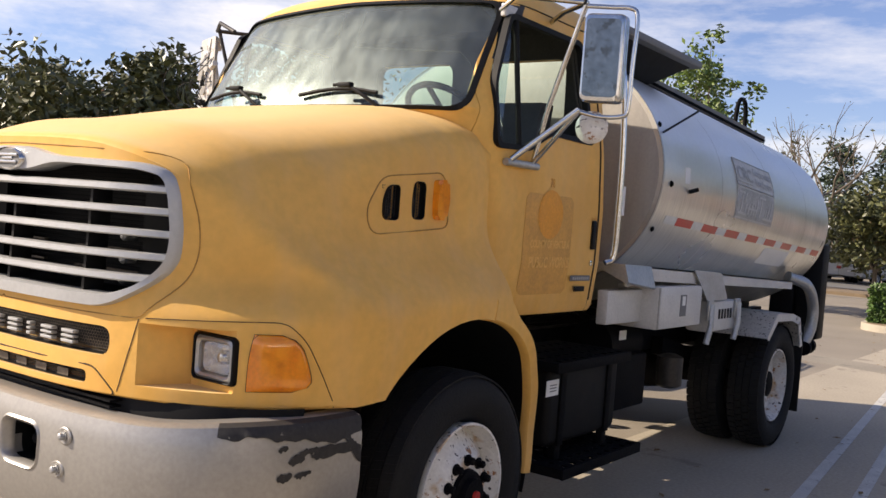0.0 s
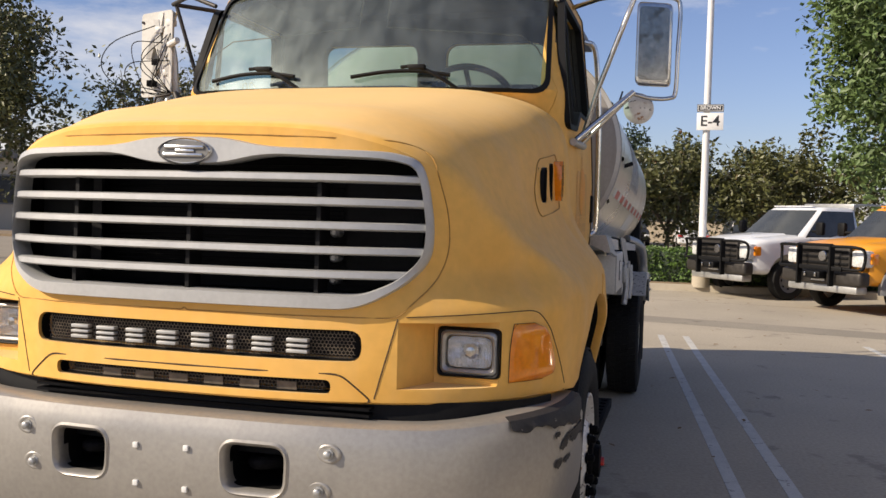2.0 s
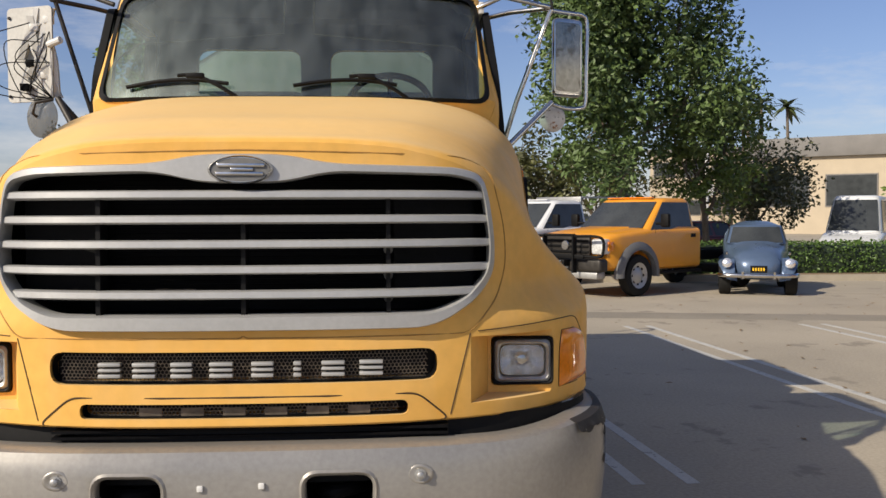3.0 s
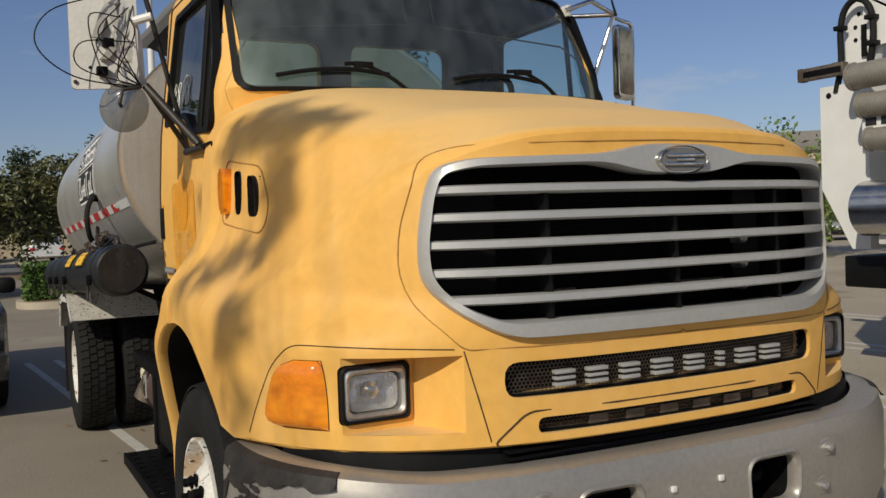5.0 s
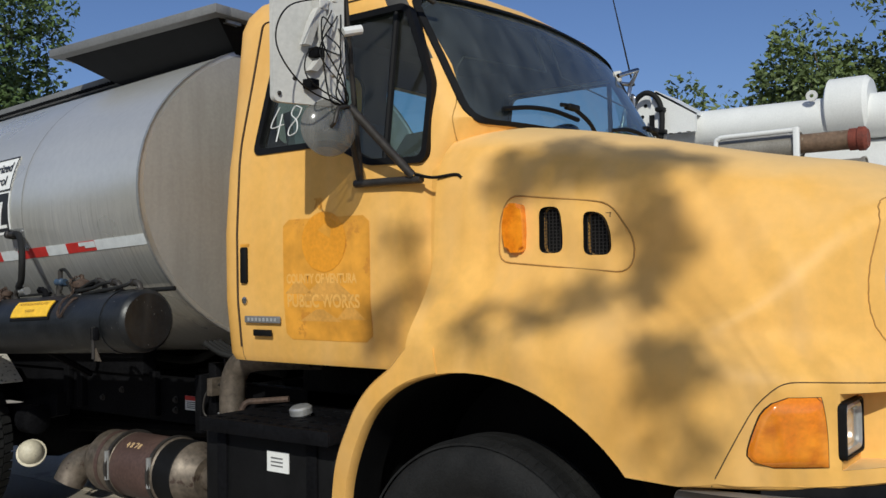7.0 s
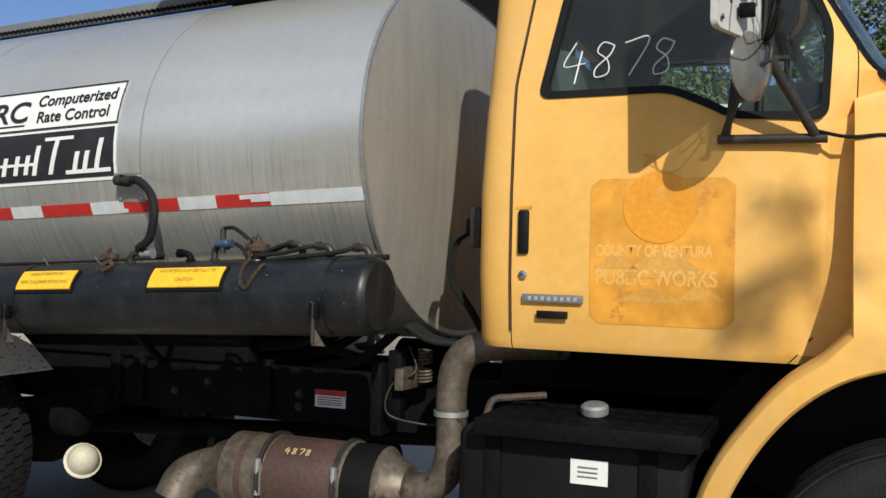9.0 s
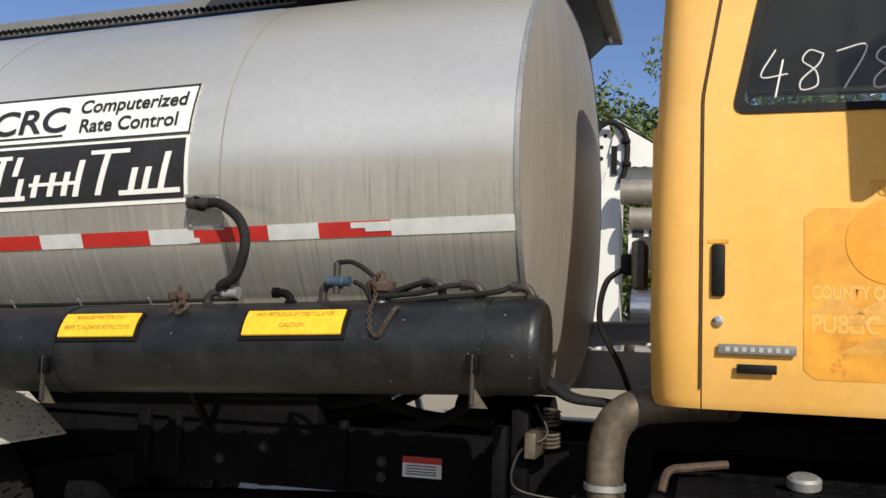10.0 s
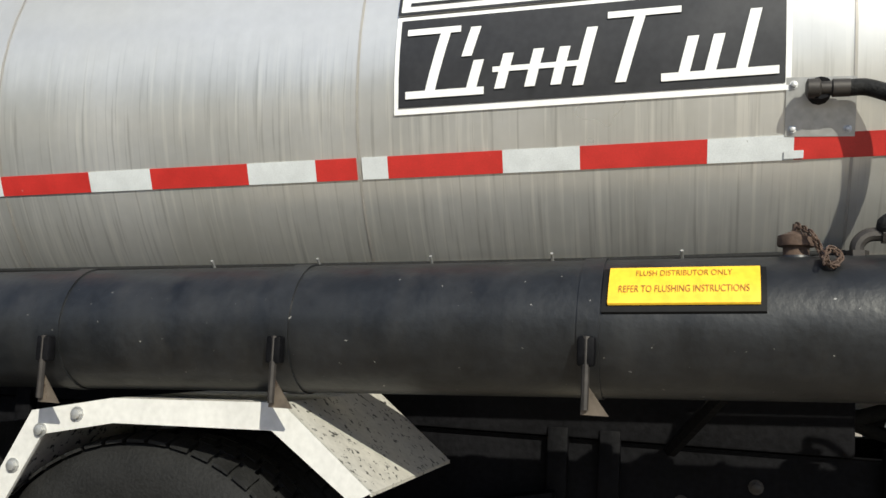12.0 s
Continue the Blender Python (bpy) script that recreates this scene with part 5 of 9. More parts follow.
# ---- chassis ----
for s in (1, -1):
    c = [(0.43, 0.775), (0.43, 1.025), (0.35, 1.025), (0.35, 1.015), (0.421, 1.015), (0.421, 0.785), (0.35, 0.785), (0.35, 0.775)]
    part("frame_rail", loft([[(s * x, y, z) for x, z in c] for y in (0.25, 7.9)]), "chassis", truck, "dusty black frame rail", smooth=0)
    part("spring", loft([[(s * x, y, z) for x, z in ((0.40, 0.52 + h), (0.48, 0.52 + h), (0.48, 0.60 + h), (0.40, 0.60 + h))] for y, h in ((0.75, 0.16), (1.1, 0.06), (1.43, 0.02), (1.8, 0.06), (2.1, 0.16))]), "chassis", truck, smooth=0)
    part("spring", loft([[(s * x, y, z) for x, z in ((0.44, 0.60 + h), (0.53, 0.60 + h), (0.53, 0.74 + h), (0.44, 0.74 + h))] for y, h in ((5.1, 0.14), (5.6, 0.04), (6.0, 0.0), (6.4, 0.04), (6.9, 0.14))]), "chassis", truck, smooth=0)
    part("tank_sill", box(*sorted((s * 0.36, s * 0.46)), 4.30, 7.4, 1.03, 1.24, 0.01), "chassis", truck)
for y in (0.6, 2.3, 3.6, 4.8, 5.5, 6.6, 7.8):
    part("cross_member", box(-0.35, 0.35, y - 0.04, y + 0.04, 0.80, 1.0, 0.01), "chassis", truck)
part("front_axle", tube([(-0.95, 1.43, 0.5), (-0.6, 1.43, 0.45), (0.6, 1.43, 0.45), (0.95, 1.43, 0.5)], 0.055), "chassis", truck)
part("rear_axle", lathe([(-0.95, 0.075), (-0.3, 0.085), (-0.2, 0.17), (0, 0.21), (0.2, 0.17), (0.3, 0.085), (0.95, 0.075)], (0, REAR_Y, 0.515), (1, 0, 0), 24), "chassis", truck)
part("drive_shaft", tube([(0, 2.4, 0.75), (0, 5.8, 0.56)], 0.05), "chassis", truck)
part("engine", box(-0.34, 0.34, 0.5, 1.9, 0.55, 1.3, 0.06), "black", truck, "dark engine block")
# dark box added to block the bright view through under the cab
part("bell_housing", box(-0.43, 0.43, 1.85, 3.05, 0.70, 1.19, 0.08, seg=3), "chassis", truck, "dark box added for the unseen transmission housing")
part("gearbox", lathe([(0, 0.25), (0.5, 0.22), (0.8, 0.15)], (0, 1.9, 0.8), (0, 1, 0), 20), "chassis", truck)
for y in (4.2, 4.95, 5.1, 6.95):
    part("rail_bracket", box(-0.47, -0.43, y - 0.03, y + 0.03, 0.80, 1.06, 0.005), "chassis", truck)
for y, z in ((4.03, 0.905), (4.03, 0.845), (4.55, 0.93), (4.75, 0.87)):
    bolt((-0.43, y, z), (-1, 0, 0), 0.014, 0.016, "dark_steel", truck, "rail_bolt")
tag = part("warning_label", box(-0.436, -0.4315, 3.78, 3.94, 0.855, 0.935), "sign_white", truck, "small red and white warning label", smooth=0)
part("label_band", box(-0.4375, -0.436, 3.78, 3.94, 0.91, 0.935), "red", tag, smooth=0)
for z in (0.898, 0.887, 0.876, 0.866):
    part("text_bar", box(-0.4372, -0.436, 3.80, 3.925, z, z + 0.004), "sign_black", tag, smooth=0)

# ---- tank details ----
def on_tank(y, z, out, s):
    p = tank_point(y, z, out)
    return (s * -p.x, p.y, p.z)


def tank_patch(y0, y1, z0, z1, out, s, rise=0.0, ny=4, nz=4, thick=0.002):
    """A thin sheet on the tank's flank. z0 and z1 hold at y0; rise is added along the length."""
    rows = []
    for i in range(ny + 1):
        k = i / ny
        y = y0 + (y1 - y0) * k
        rows.append([on_tank(y, z0 + (z1 - z0) * j / nz + rise * k, out, s) for j in range(nz + 1)])
    return slab(rows, (-s * thick, 0, 0))


SLOPE = -0.044
for s in (1, -1):
    # reflective tape, red 0.28 m and white 0.18 m in turn, with a joint at a jacket seam
    if s < 0:
        marks = [(3.365, 3.79, "tape_white"), (3.79, 4.048, "red"), (4.048, 4.235, "tape_white"), (4.235, 4.52, "red"), (4.52, 4.699, "tape_white"), (4.699, 4.979, "red"), (4.979, 5.159, "tape_white"), (5.159, 5.442, "red"), (5.442, 5.508, "tape_white"), (5.522, 5.63, "red")]
        y = 5.63
    else:
        marks, y = [], 3.56
    while y < 7.2:
        for length, mat in ((0.185, "tape_white"), (0.279, "red")):
            marks.append((y, min(y + length, 7.25), mat))
            y += length
    for a, b, mat in marks:
        if b - a > 0.02:
            zc = 1.793 + SLOPE * (a - 3.4)
            part("reflective_tape", tank_patch(a, b, zc - 0.025, zc + 0.025, 0.003, s, SLOPE * (b - a), 3, 2), mat, truck, "red reflective tape" if mat == "red" else "white reflective tape", smooth=60)
for y0, y1, z0, z1 in ((3.79, 3.88, -0.008, 0.022), (3.87, 3.93, 0.004, 0.022), (4.50, 4.54, -0.022, -0.006)):
    zc = 1.793 + SLOPE * (y0 - 3.4)
    part("peeled_tape", tank_patch(y0, y1, zc + z0, zc + z1, 0.0055, -1, SLOPE * (y1 - y0), 2, 1, 0.001), "tape_white", truck, "peeled patch in the tape", smooth=60)
for y in (4.40, 5.512, 6.55):
    part("jacket_seam", loft([[(x * 1.0015, y + d, tank_z(y) + (z - tank_z(y)) * 1.0015) for x, _, z in tank_ring(y)] for d in (0, 0.006)], caps=False), "tank_head", truck, smooth=60)
part("jacket_edge", loft([tank_ring(T0 - 0.004, 1.0), tank_ring(T0 - 0.004, 1.006), tank_ring(T0 + 0.012, 1.006), tank_ring(T0 + 0.012, 1.0)], caps=False), "steel", truck, "bright rolled jacket edge", smooth=30)
# signs on both flanks
def flank_text(body, y, z, size, s, out, mat, parent, shear=0.0, width=1.0):
    """Lettering laid on the flank, reading forwards as seen from outside."""
    cu = bpy.data.curves.new("lettering", "FONT")
    cu.body, cu.size, cu.shear = body, size, shear
    cu.offset = 0.0018 * size / 0.1
    tmp = new("lettering", cu)
    bpy.context.view_layer.update()
    me = bpy.data.meshes.new_from_object(tmp.evaluated_get(bpy.context.evaluated_depsgraph_get()))
    bpy.data.objects.remove(tmp)
    bpy.data.curves.remove(cu)
    bm = bmesh.new()
    bm.from_mesh(me)
    bpy.data.meshes.remove(me)
    bmesh.ops.subdivide_edges(bm, edges=[e for e in bm.edges if e.calc_length() > 0.03], cuts=1)
    for v in bm.verts:
        yy = y + s * v.co.x * width
        zz = z + v.co.y + SLOPE * (yy - y)
        v.co = on_tank(yy, zz, out, s)
    return part("lettering", bm, mat, parent, smooth=0)


for s in (1, -1):
    SW, SB = ("sign_white", "sign_black") if s < 0 else ("faded_white", "faded_black")
    yr, yf = (5.42, 4.53) if s < 0 else (5.60, 4.71)
    a, b = min(yr, yf), max(yr, yf)
    z_at = lambda y: SLOPE * (y - 4.53)
    white = part("sign_panel", tank_patch(a, b, 2.10 + z_at(a), 2.29 + z_at(a), 0.004, s, SLOPE * (b - a), 6, 4), SW, truck, "white sticker panel with black lettering", smooth=60)
    for z0, z1 in ((2.10, 2.107), (2.283, 2.29)):
        part("panel_border", tank_patch(a, b, z0 + z_at(a), z1 + z_at(a), 0.007, s, SLOPE * (b - a), 6, 1), SB, white, smooth=60)
    for y0, y1 in ((a, a + 0.007), (b - 0.007, b)):
        part("panel_border", tank_patch(y0, y1, 2.10 + z_at(y0), 2.29 + z_at(y0), 0.007, s, 0, 1, 4), SB, white, smooth=60)
    start = yr if s < 0 else yf
    def pos(d):
        return start + (-d if s < 0 else d)
    def strip(d0, d1, z0, z1, out, mat, parent, name, lean=0.0):
        y0, y1 = pos(d0), pos(d1)
        rows = []
        for i in range(4):
            y = y0 + (y1 - y0) * i / 3
            zz0, zz1 = z0 + z_at(y), z1 + z_at(y)
            rows.append([on_tank(y + (lean * (j / 3) if s > 0 else -lean * (j / 3)), zz0 + (zz1 - zz0) * j / 3, out, s) for j in range(4)])
        return part(name, slab(rows, (-s * 0.002, 0, 0)), mat, parent, smooth=60)
    flank_text("CRC", pos(0.035), 2.145 + z_at(pos(0.035)), 0.135, s, 0.008, SB, white, 0.0, 1.24)
    strip(0.03, 0.36, 2.124, 2.13, 0.008, SB, white, "underline")
    flank_text("Computerized", pos(0.41), 2.21 + z_at(pos(0.41)), 0.072, s, 0.008, SB, white, 0.0, 1.06)
    flank_text("Rate Control", pos(0.425), 2.135 + z_at(pos(0.41)), 0.072, s, 0.008, SB, white, 0.0, 1.06)
    edge = strip(0.0, 0.89, 1.86, 2.095, 0.004, SW, truck, "sign_panel")
    tagged(edge, "black sticker panel with plain white strokes")
    strip(0.012, 0.878, 1.876, 2.085, 0.006, SB, edge, "panel_field")
    # plain white strokes, one for each sign of the maker's word
    strip(0.03, 0.22, 1.895, 1.912, 0.009, SW, edge, "stroke")
    strip(0.03, 0.16, 2.045, 2.06, 0.009, SW, edge, "stroke")
    for d, z0, z1, l in ((0.075, 1.90, 2.06, 0.04), (0.175, 1.90, 1.975, 0.02), (0.165, 1.985, 2.055, 0.02), (0.245, 1.905, 1.985, 0.02), (0.315, 1.905, 1.99, 0.02), (0.375, 1.905, 1.99, 0.02), (0.425, 1.90, 2.03, 0.03), (0.52, 1.90, 2.05, 0.04), (0.655, 1.905, 1.99, 0.02), (0.71, 1.905, 1.99, 0.02), (0.775, 1.905, 2.04, 0.03)):
        strip(d, d + 0.024, z0, z1, 0.009, SW, edge, "stroke", l)
    strip(0.62, 0.865, 1.895, 1.912, 0.009, SW, edge, "stroke")
    strip(0.50, 0.66, 2.045, 2.06, 0.009, SW, edge, "stroke")
    strip(0.24, 0.44, 1.943, 1.955, 0.009, SW, edge, "stroke")

# ---- black burner tube along the passenger flank ----
PX, PR = -1.17, 0.148
def pipe_z(y):
    return 1.405 + SLOPE * (y - 3.3)


def pipe_at(y, deg, r=PR):
    """A place on the tube; 0 degrees points outwards, 90 up."""
    a = radians(deg)
    return Vector((PX - r * math.cos(a), y, pipe_z(y) + r * math.sin(a)))


def pipe_ring(y, r):
    return [pipe_at(y, 360 * i / 40, r) for i in range(40)]


pipe = part("burner_tube", loft([pipe_ring(3.26, 0.03), pipe_ring(3.255, PR - 0.02), pipe_ring(3.27, PR - 0.003), pipe_ring(3.285, PR)] + [pipe_ring(y, PR) for y in (3.4, 4.0, 4.6, 5.2, 5.8, 6.4, 6.9)] + [pipe_ring(6.95, 0.05)]), "pipe_black", truck, "sooty black steel tube along the tank", smooth=40)
for y in (3.42, 4.90, 5.575, 6.165):
    part("tube_band", loft([pipe_ring(y, PR), pipe_ring(y, PR + 0.004), pipe_ring(y + 0.045, PR + 0.004), pipe_ring(y + 0.045, PR)], caps=False), "pipe_black", pipe, smooth=30)
    part("band_latch", box(PX - PR - 0.025, PX - PR + 0.005, y + 0.005, y + 0.04, pipe_z(y) - 0.08, pipe_z(y) - 0.02, 0.006), "chassis", pipe, "rusty band latch")
    part("latch_bolt", tube([(PX - PR - 0.018, y + 0.022, pipe_z(y) - 0.02), (PX - PR - 0.018, y + 0.022, pipe_z(y) - 0.165)], 0.008, 8), "dark_steel", pipe)
    g = prism([(0.0, 0.0), (0.055, -0.0), (0.0, 0.075)], "x", PX - PR - 0.012, PX - PR - 0.006)
    for v in g.verts:
        v.co.y, v.co.z = y + 0.01 - v.co.y + 0.02, pipe_z(y) - 0.175 + v.co.z
    part("tube_gusset", g, "exhaust", pipe, "pale triangular bracket", smooth=0)
for y0, y1 in ((3.865, 4.20), (4.595, 4.885)):
    rows = [[pipe_at(y0 + (y1 - y0) * i / 4, 49 - 32 * j / 4, PR + 0.012) for j in range(5)] for i in range(5)]
    pl = part("placard", slab(rows, (0.003, 0, -0.004)), "placard", truck, "yellow caution placard with worn lettering", smooth=40)
    rows = [[pipe_at(y0 - 0.012 + (y1 - y0 + 0.024) * i / 4, 51 - 40 * j / 4, PR + 0.006) for j in range(5)] for i in range(5)]
    part("placard_back", slab(rows, (0.004, 0, -0.004)), "black", pl, smooth=40)
    lines = ("NO PETROLEUM DISTILLATES", "CAUTION") if y0 < 4 else ("FLUSH DISTRIBUTOR ONLY", "REFER TO FLUSHING INSTRUCTIONS")
    for n, body in enumerate(lines):
        cu = bpy.data.curves.new("lettering", "FONT")
        cu.body, cu.size, cu.align_x = body, 0.021 if n == 0 or y0 > 4 else 0.02, "CENTER"
        tmp = new("lettering", cu)
        bpy.context.view_layer.update()
        me = bpy.data.meshes.new_from_object(tmp.evaluated_get(bpy.context.evaluated_depsgraph_get()))
        bpy.data.objects.remove(tmp)
        bpy.data.curves.remove(cu)
        bm = bmesh.new()
        bm.from_mesh(me)
        bpy.data.meshes.remove(me)
        for v in bm.verts:
            d = v.co.y + (0.012 if n == 0 else -0.025)
            v.co = pipe_at((y0 + y1) / 2 - v.co.x * (0.72 if y0 > 4 else 0.95), 35 + math.degrees(d / PR), PR + 0.0135)
        part("lettering", bm, "faded_ink", pl, "worn brown lettering", smooth=0)


def hose(points, r, mat="rubber", parent=None, name="hose", label="", steps=7):
    return part(name, tube(curve_points(points, steps), r, 10), mat, parent or truck, label, smooth=60)


def up(y, h, deg=75):
    p = pipe_at(y, deg, PR)
    return (p.x, p.y, p.z + h)


# fittings on the tube: filler caps with chains, elbows, a blue valve, hoses
for y, k in ((3.79, 0.95), (4.52, 0.72)):
    c = up(y, -0.02, 88)
    cap = part("filler_cap", lathe([(h * k, r * k) for h, r in ((0, 0.036), (0.055, 0.036), (0.055, 0.05), (0.062, 0.052), (0.085, 0.05), (0.092, 0.03), (0.10, 0.012), (0.12, 0.01))], c, (0, 0, 1), 20), "rust", truck, "rusty brown filler cap on a chain")
    part("cap_base", lathe([(0, 0.05 * k), (0.02, 0.044 * k)], c, (0, 0, 1), 20), "pipe_black", cap)
    top = (c[0], y, c[2] + 0.118 * k)
    if y < 4:
        pts = [top, (c[0] - 0.06, y + 0.004, c[2] + 0.085), pipe_at(y + 0.002, 72, PR + 0.02), pipe_at(y - 0.004, 45, PR + 0.012), pipe_at(y - 0.02, 22, PR + 0.01), pipe_at(y - 0.045, 14, PR + 0.01), pipe_at(y - 0.065, 28, PR + 0.01), pipe_at(y - 0.08, 46, PR + 0.01), pipe_at(y - 0.085, 54, PR + 0.006)]
    else:
        pts = [top, (c[0] - 0.05, y - 0.025, c[2] + 0.06), pipe_at(y - 0.04, 74, PR + 0.018), pipe_at(y - 0.045, 56, PR + 0.012), pipe_at(y - 0.06, 48, PR + 0.012), pipe_at(y - 0.075, 60, PR + 0.012), pipe_at(y - 0.055, 64, PR + 0.024), pipe_at(y - 0.04, 46, PR + 0.024)]
    cp = curve_points(pts, 5)
    for i, (a, b) in enumerate(zip(cp, cp[1:])):
        d = (b - a).normalized()
        u, w = frame_at(d)
        side = u if i % 2 else w
        ring = [(a + b) / 2 + d * 0.011 * math.cos(t) + side * 0.006 * math.sin(t) for t in (math.tau * k / 8 for k in range(9))]
        part("chain_link", tube(ring, 0.002, 5), "rust", cap, smooth=60)
def elbow(y, h, turn, mat="dark_steel", deg=85):
    c = Vector(up(y, -0.01, deg))
    e = part("pipe_elbow", tube(curve_points([c, c + Vector((0, 0, h)), c + Vector((0, turn * 0.02, h + 0.02)), c + Vector((0, turn * 0.06, h + 0.022))], 4), 0.014, 10), mat, truck, "steel pipe elbow")
    part("fitting_nut", lathe([(0, 0.022), (0.018, 0.022)], c, (0, 0, 1), 6), mat, e, smooth=0)
    part("fitting_nut", lathe([(0, 0.02), (0.018, 0.02)], c + Vector((0, turn * 0.045, h + 0.022)), (0, turn, 0), 6), mat, e, smooth=0)
    return c + Vector((0, turn * 0.065, h + 0.022))


e1 = elbow(4.405, 0.03, -1)
port = Vector(on_tank(4.475, 1.85, 0.0, -1))
plate = part("port_plate", tank_patch(4.40, 4.54, 1.765, 1.885, 0.004, -1, 0, 2, 2, 0.003), "steel", truck, "small bolted steel plate on the tank", smooth=40)
for dy in (-0.055, 0.055):
    for dz in (-0.045, 0.045):
        bolt(Vector(on_tank(4.47 + dy, 1.825 + dz, 0.004, -1)), (-1, 0, 0), 0.006, 0.006, "steel", plate, "screw")
part("hose_fitting", lathe([(0, 0.012), (0.004, 0.021), (0.026, 0.021), (0.03, 0.015), (0.05, 0.015), (0.052, 0.0195), (0.085, 0.019)], port + Vector((-0.045, 0.03, 0.0)), (0, -1, 0), 12), "dark_steel", truck, "greasy steel hose coupling")
part("hose_fitting", lathe([(0, 0.024), (0.05, 0.024)], port, (-1, 0, 0), 12), "chassis", truck, "dark hose coupling")
hose([port + Vector((-0.045, -0.05, 0.0)), port + Vector((-0.05, -0.10, -0.005)), port + Vector((-0.085, -0.19, -0.06)), port + Vector((-0.10, -0.225, -0.14)), port + Vector((-0.085, -0.19, -0.245)), port + Vector((-0.06, -0.12, -0.285)), e1 + Vector((0, -0.02, 0))], 0.0175, label="thick black rubber hose")
part("hose_collar", lathe([(0, 0.019), (0.012, 0.021), (0.014, 0.019), (0.045, 0.019), (0.047, 0.021), (0.06, 0.021)], e1 + Vector((0, 0.01, 0)), (0, -1, 0), 12), "steel", truck, "crimped steel hose collar")
# thin line and cable run behind the tube
hose([on_tank(6.9, pipe_z(6.9) + 0.165, 0.03, -1), on_tank(5.6, pipe_z(5.6) + 0.17, 0.03, -1), on_tank(4.4, pipe_z(4.4) + 0.165, 0.03, -1), on_tank(3.7, pipe_z(3.7) + 0.17, 0.03, -1), on_tank(3.32, pipe_z(3.32) + 0.17, 0.03, -1)], 0.012, label="thin black conduit", steps=10)
hose([on_tank(6.9, pipe_z(6.9) + 0.185, 0.02, -1), on_tank(5.2, pipe_z(5.2) + 0.18, 0.02, -1), on_tank(4.4, pipe_z(4.4) + 0.185, 0.02, -1)], 0.007, label="thin black cable", steps=10)
for y in (4.75, 5.05, 5.35, 5.65, 5.95):
    part("cable_clip", tube([on_tank(y, pipe_z(y) + 0.145, 0.03, -1), on_tank(y, pipe_z(y) + 0.205, 0.035, -1)], 0.004, 6), "steel", truck, "small wire clip")
e2 = elbow(3.985, 0.05, -1)
va = Vector(up(3.93, 0.03))
valve = part("solenoid_valve", lathe([(0, 0.018), (0.02, 0.016), (0.02, 0.019), (0.05, 0.019), (0.055, 0.015), (0.075, 0.017)], va + Vector((0, 0.03, 0.04)), (0, -1, 0), 14), "valve_blue", truck, "small slate blue solenoid valve")
part("valve_stem", tube([va, va + Vector((0, 0, 0.1))], 0.012, 8), "dark_steel", valve)
hose([va + Vector((0, 0, 0.10)), va + Vector((-0.01, -0.06, 0.10)), va + Vector((-0.02, -0.13, 0.06)), (up(3.79, 0.06)), up(3.76, 0.05)], 0.008)
hose([va + Vector((0, -0.06, 0.04)), va + Vector((-0.01, -0.1, 0.02)), up(3.80, 0.0), up(3.74, 0.03), up(3.64, 0.06), up(3.60, 0.05)], 0.008)
e3 = elbow(3.585, 0.04, 1)
hose([e3, Vector(e3) + Vector((0, 0.05, -0.02)), up(3.72, 0.02), up(3.78, 0.02)], 0.008)
e4 = elbow(3.46, 0.03, 1)
hose([e4, up(3.56, 0.045), up(3.66, 0.025), up(3.80, 0.02)], 0.009)
e5 = elbow(3.30, 0.02, 1)
hose([e5, up(3.40, 0.025), up(3.5, 0.015), up(3.6, 0.01), up(3.72, 0.0)], 0.009)
e6 = elbow(4.10, 0.02, 1, "chassis")

# rear fenders
FENDER = [(6.40, 0.83), (6.27, 1.075), (6.05, 1.118), (5.61, 1.135), (5.385, 0.955)]
for s in (1, -1):
    outer = [(y, z) for y, z in FENDER]
    inner = [(6.345, 0.82), (6.235, 1.02), (6.04, 1.06), (5.63, 1.072), (5.43, 0.93)]
    fen = part("rear_fender", loft([[(s * 1.245, *p) for p in outer + inner[::-1]], [(s * 1.255, *p) for p in outer + inner[::-1]]]), "white_alu", truck, "chalky white angular mudguard", smooth=0)
    part("fender_top", loft([[(s * 0.60, y, z - 0.008), (s * 1.25, y, z - 0.008), (s * 1.25, y, z), (s * 0.60, y, z)] for y, z in outer]), "tarred", fen, "tar-spattered mudguard top", smooth=0)
    for y, z in ((6.31, 0.94), (6.24, 1.03), (6.14, 1.075)):
        bolt((s * 1.255, y, z), (s, 0, 0), 0.012, 0.012, "steel", fen)
    part("mud_flap", box(*sorted((s * 0.62, s * 1.2)), 6.62, 6.635, 0.22, 1.0), "rubber", truck, "black rubber mud flap", smooth=0)

# top walkway, splash box and hand rail
splash = loft([[(x, y, z) for x, y in ((-w, y0), (w, y0), (w, y1), (-w, y1))] for z, w, y0, y1 in ((2.70, 0.42, 3.42, 4.30), (2.78, 0.55, 3.36, 4.45), (2.93, 0.74, 3.28, 4.68))], caps=False)
part("splash_box", splash, "black", truck, "dark flared splash box on the tank top", smooth=0)
part("splash_floor", box(-0.42, 0.42, 3.42, 4.30, 2.70, 2.72), "black", truck, smooth=0)
for x0, x1, y0, y1 in ((-0.80, -0.70, 3.22, 4.74), (0.70, 0.80, 3.22, 4.74), (-0.70, 0.70, 3.22, 3.32), (-0.70, 0.70, 4.64, 4.74)):
    part("splash_rim", box(x0, x1, y0, y1, 2.925, 2.975, 0.008), "grey_plastic", truck, "grey rolled rim")
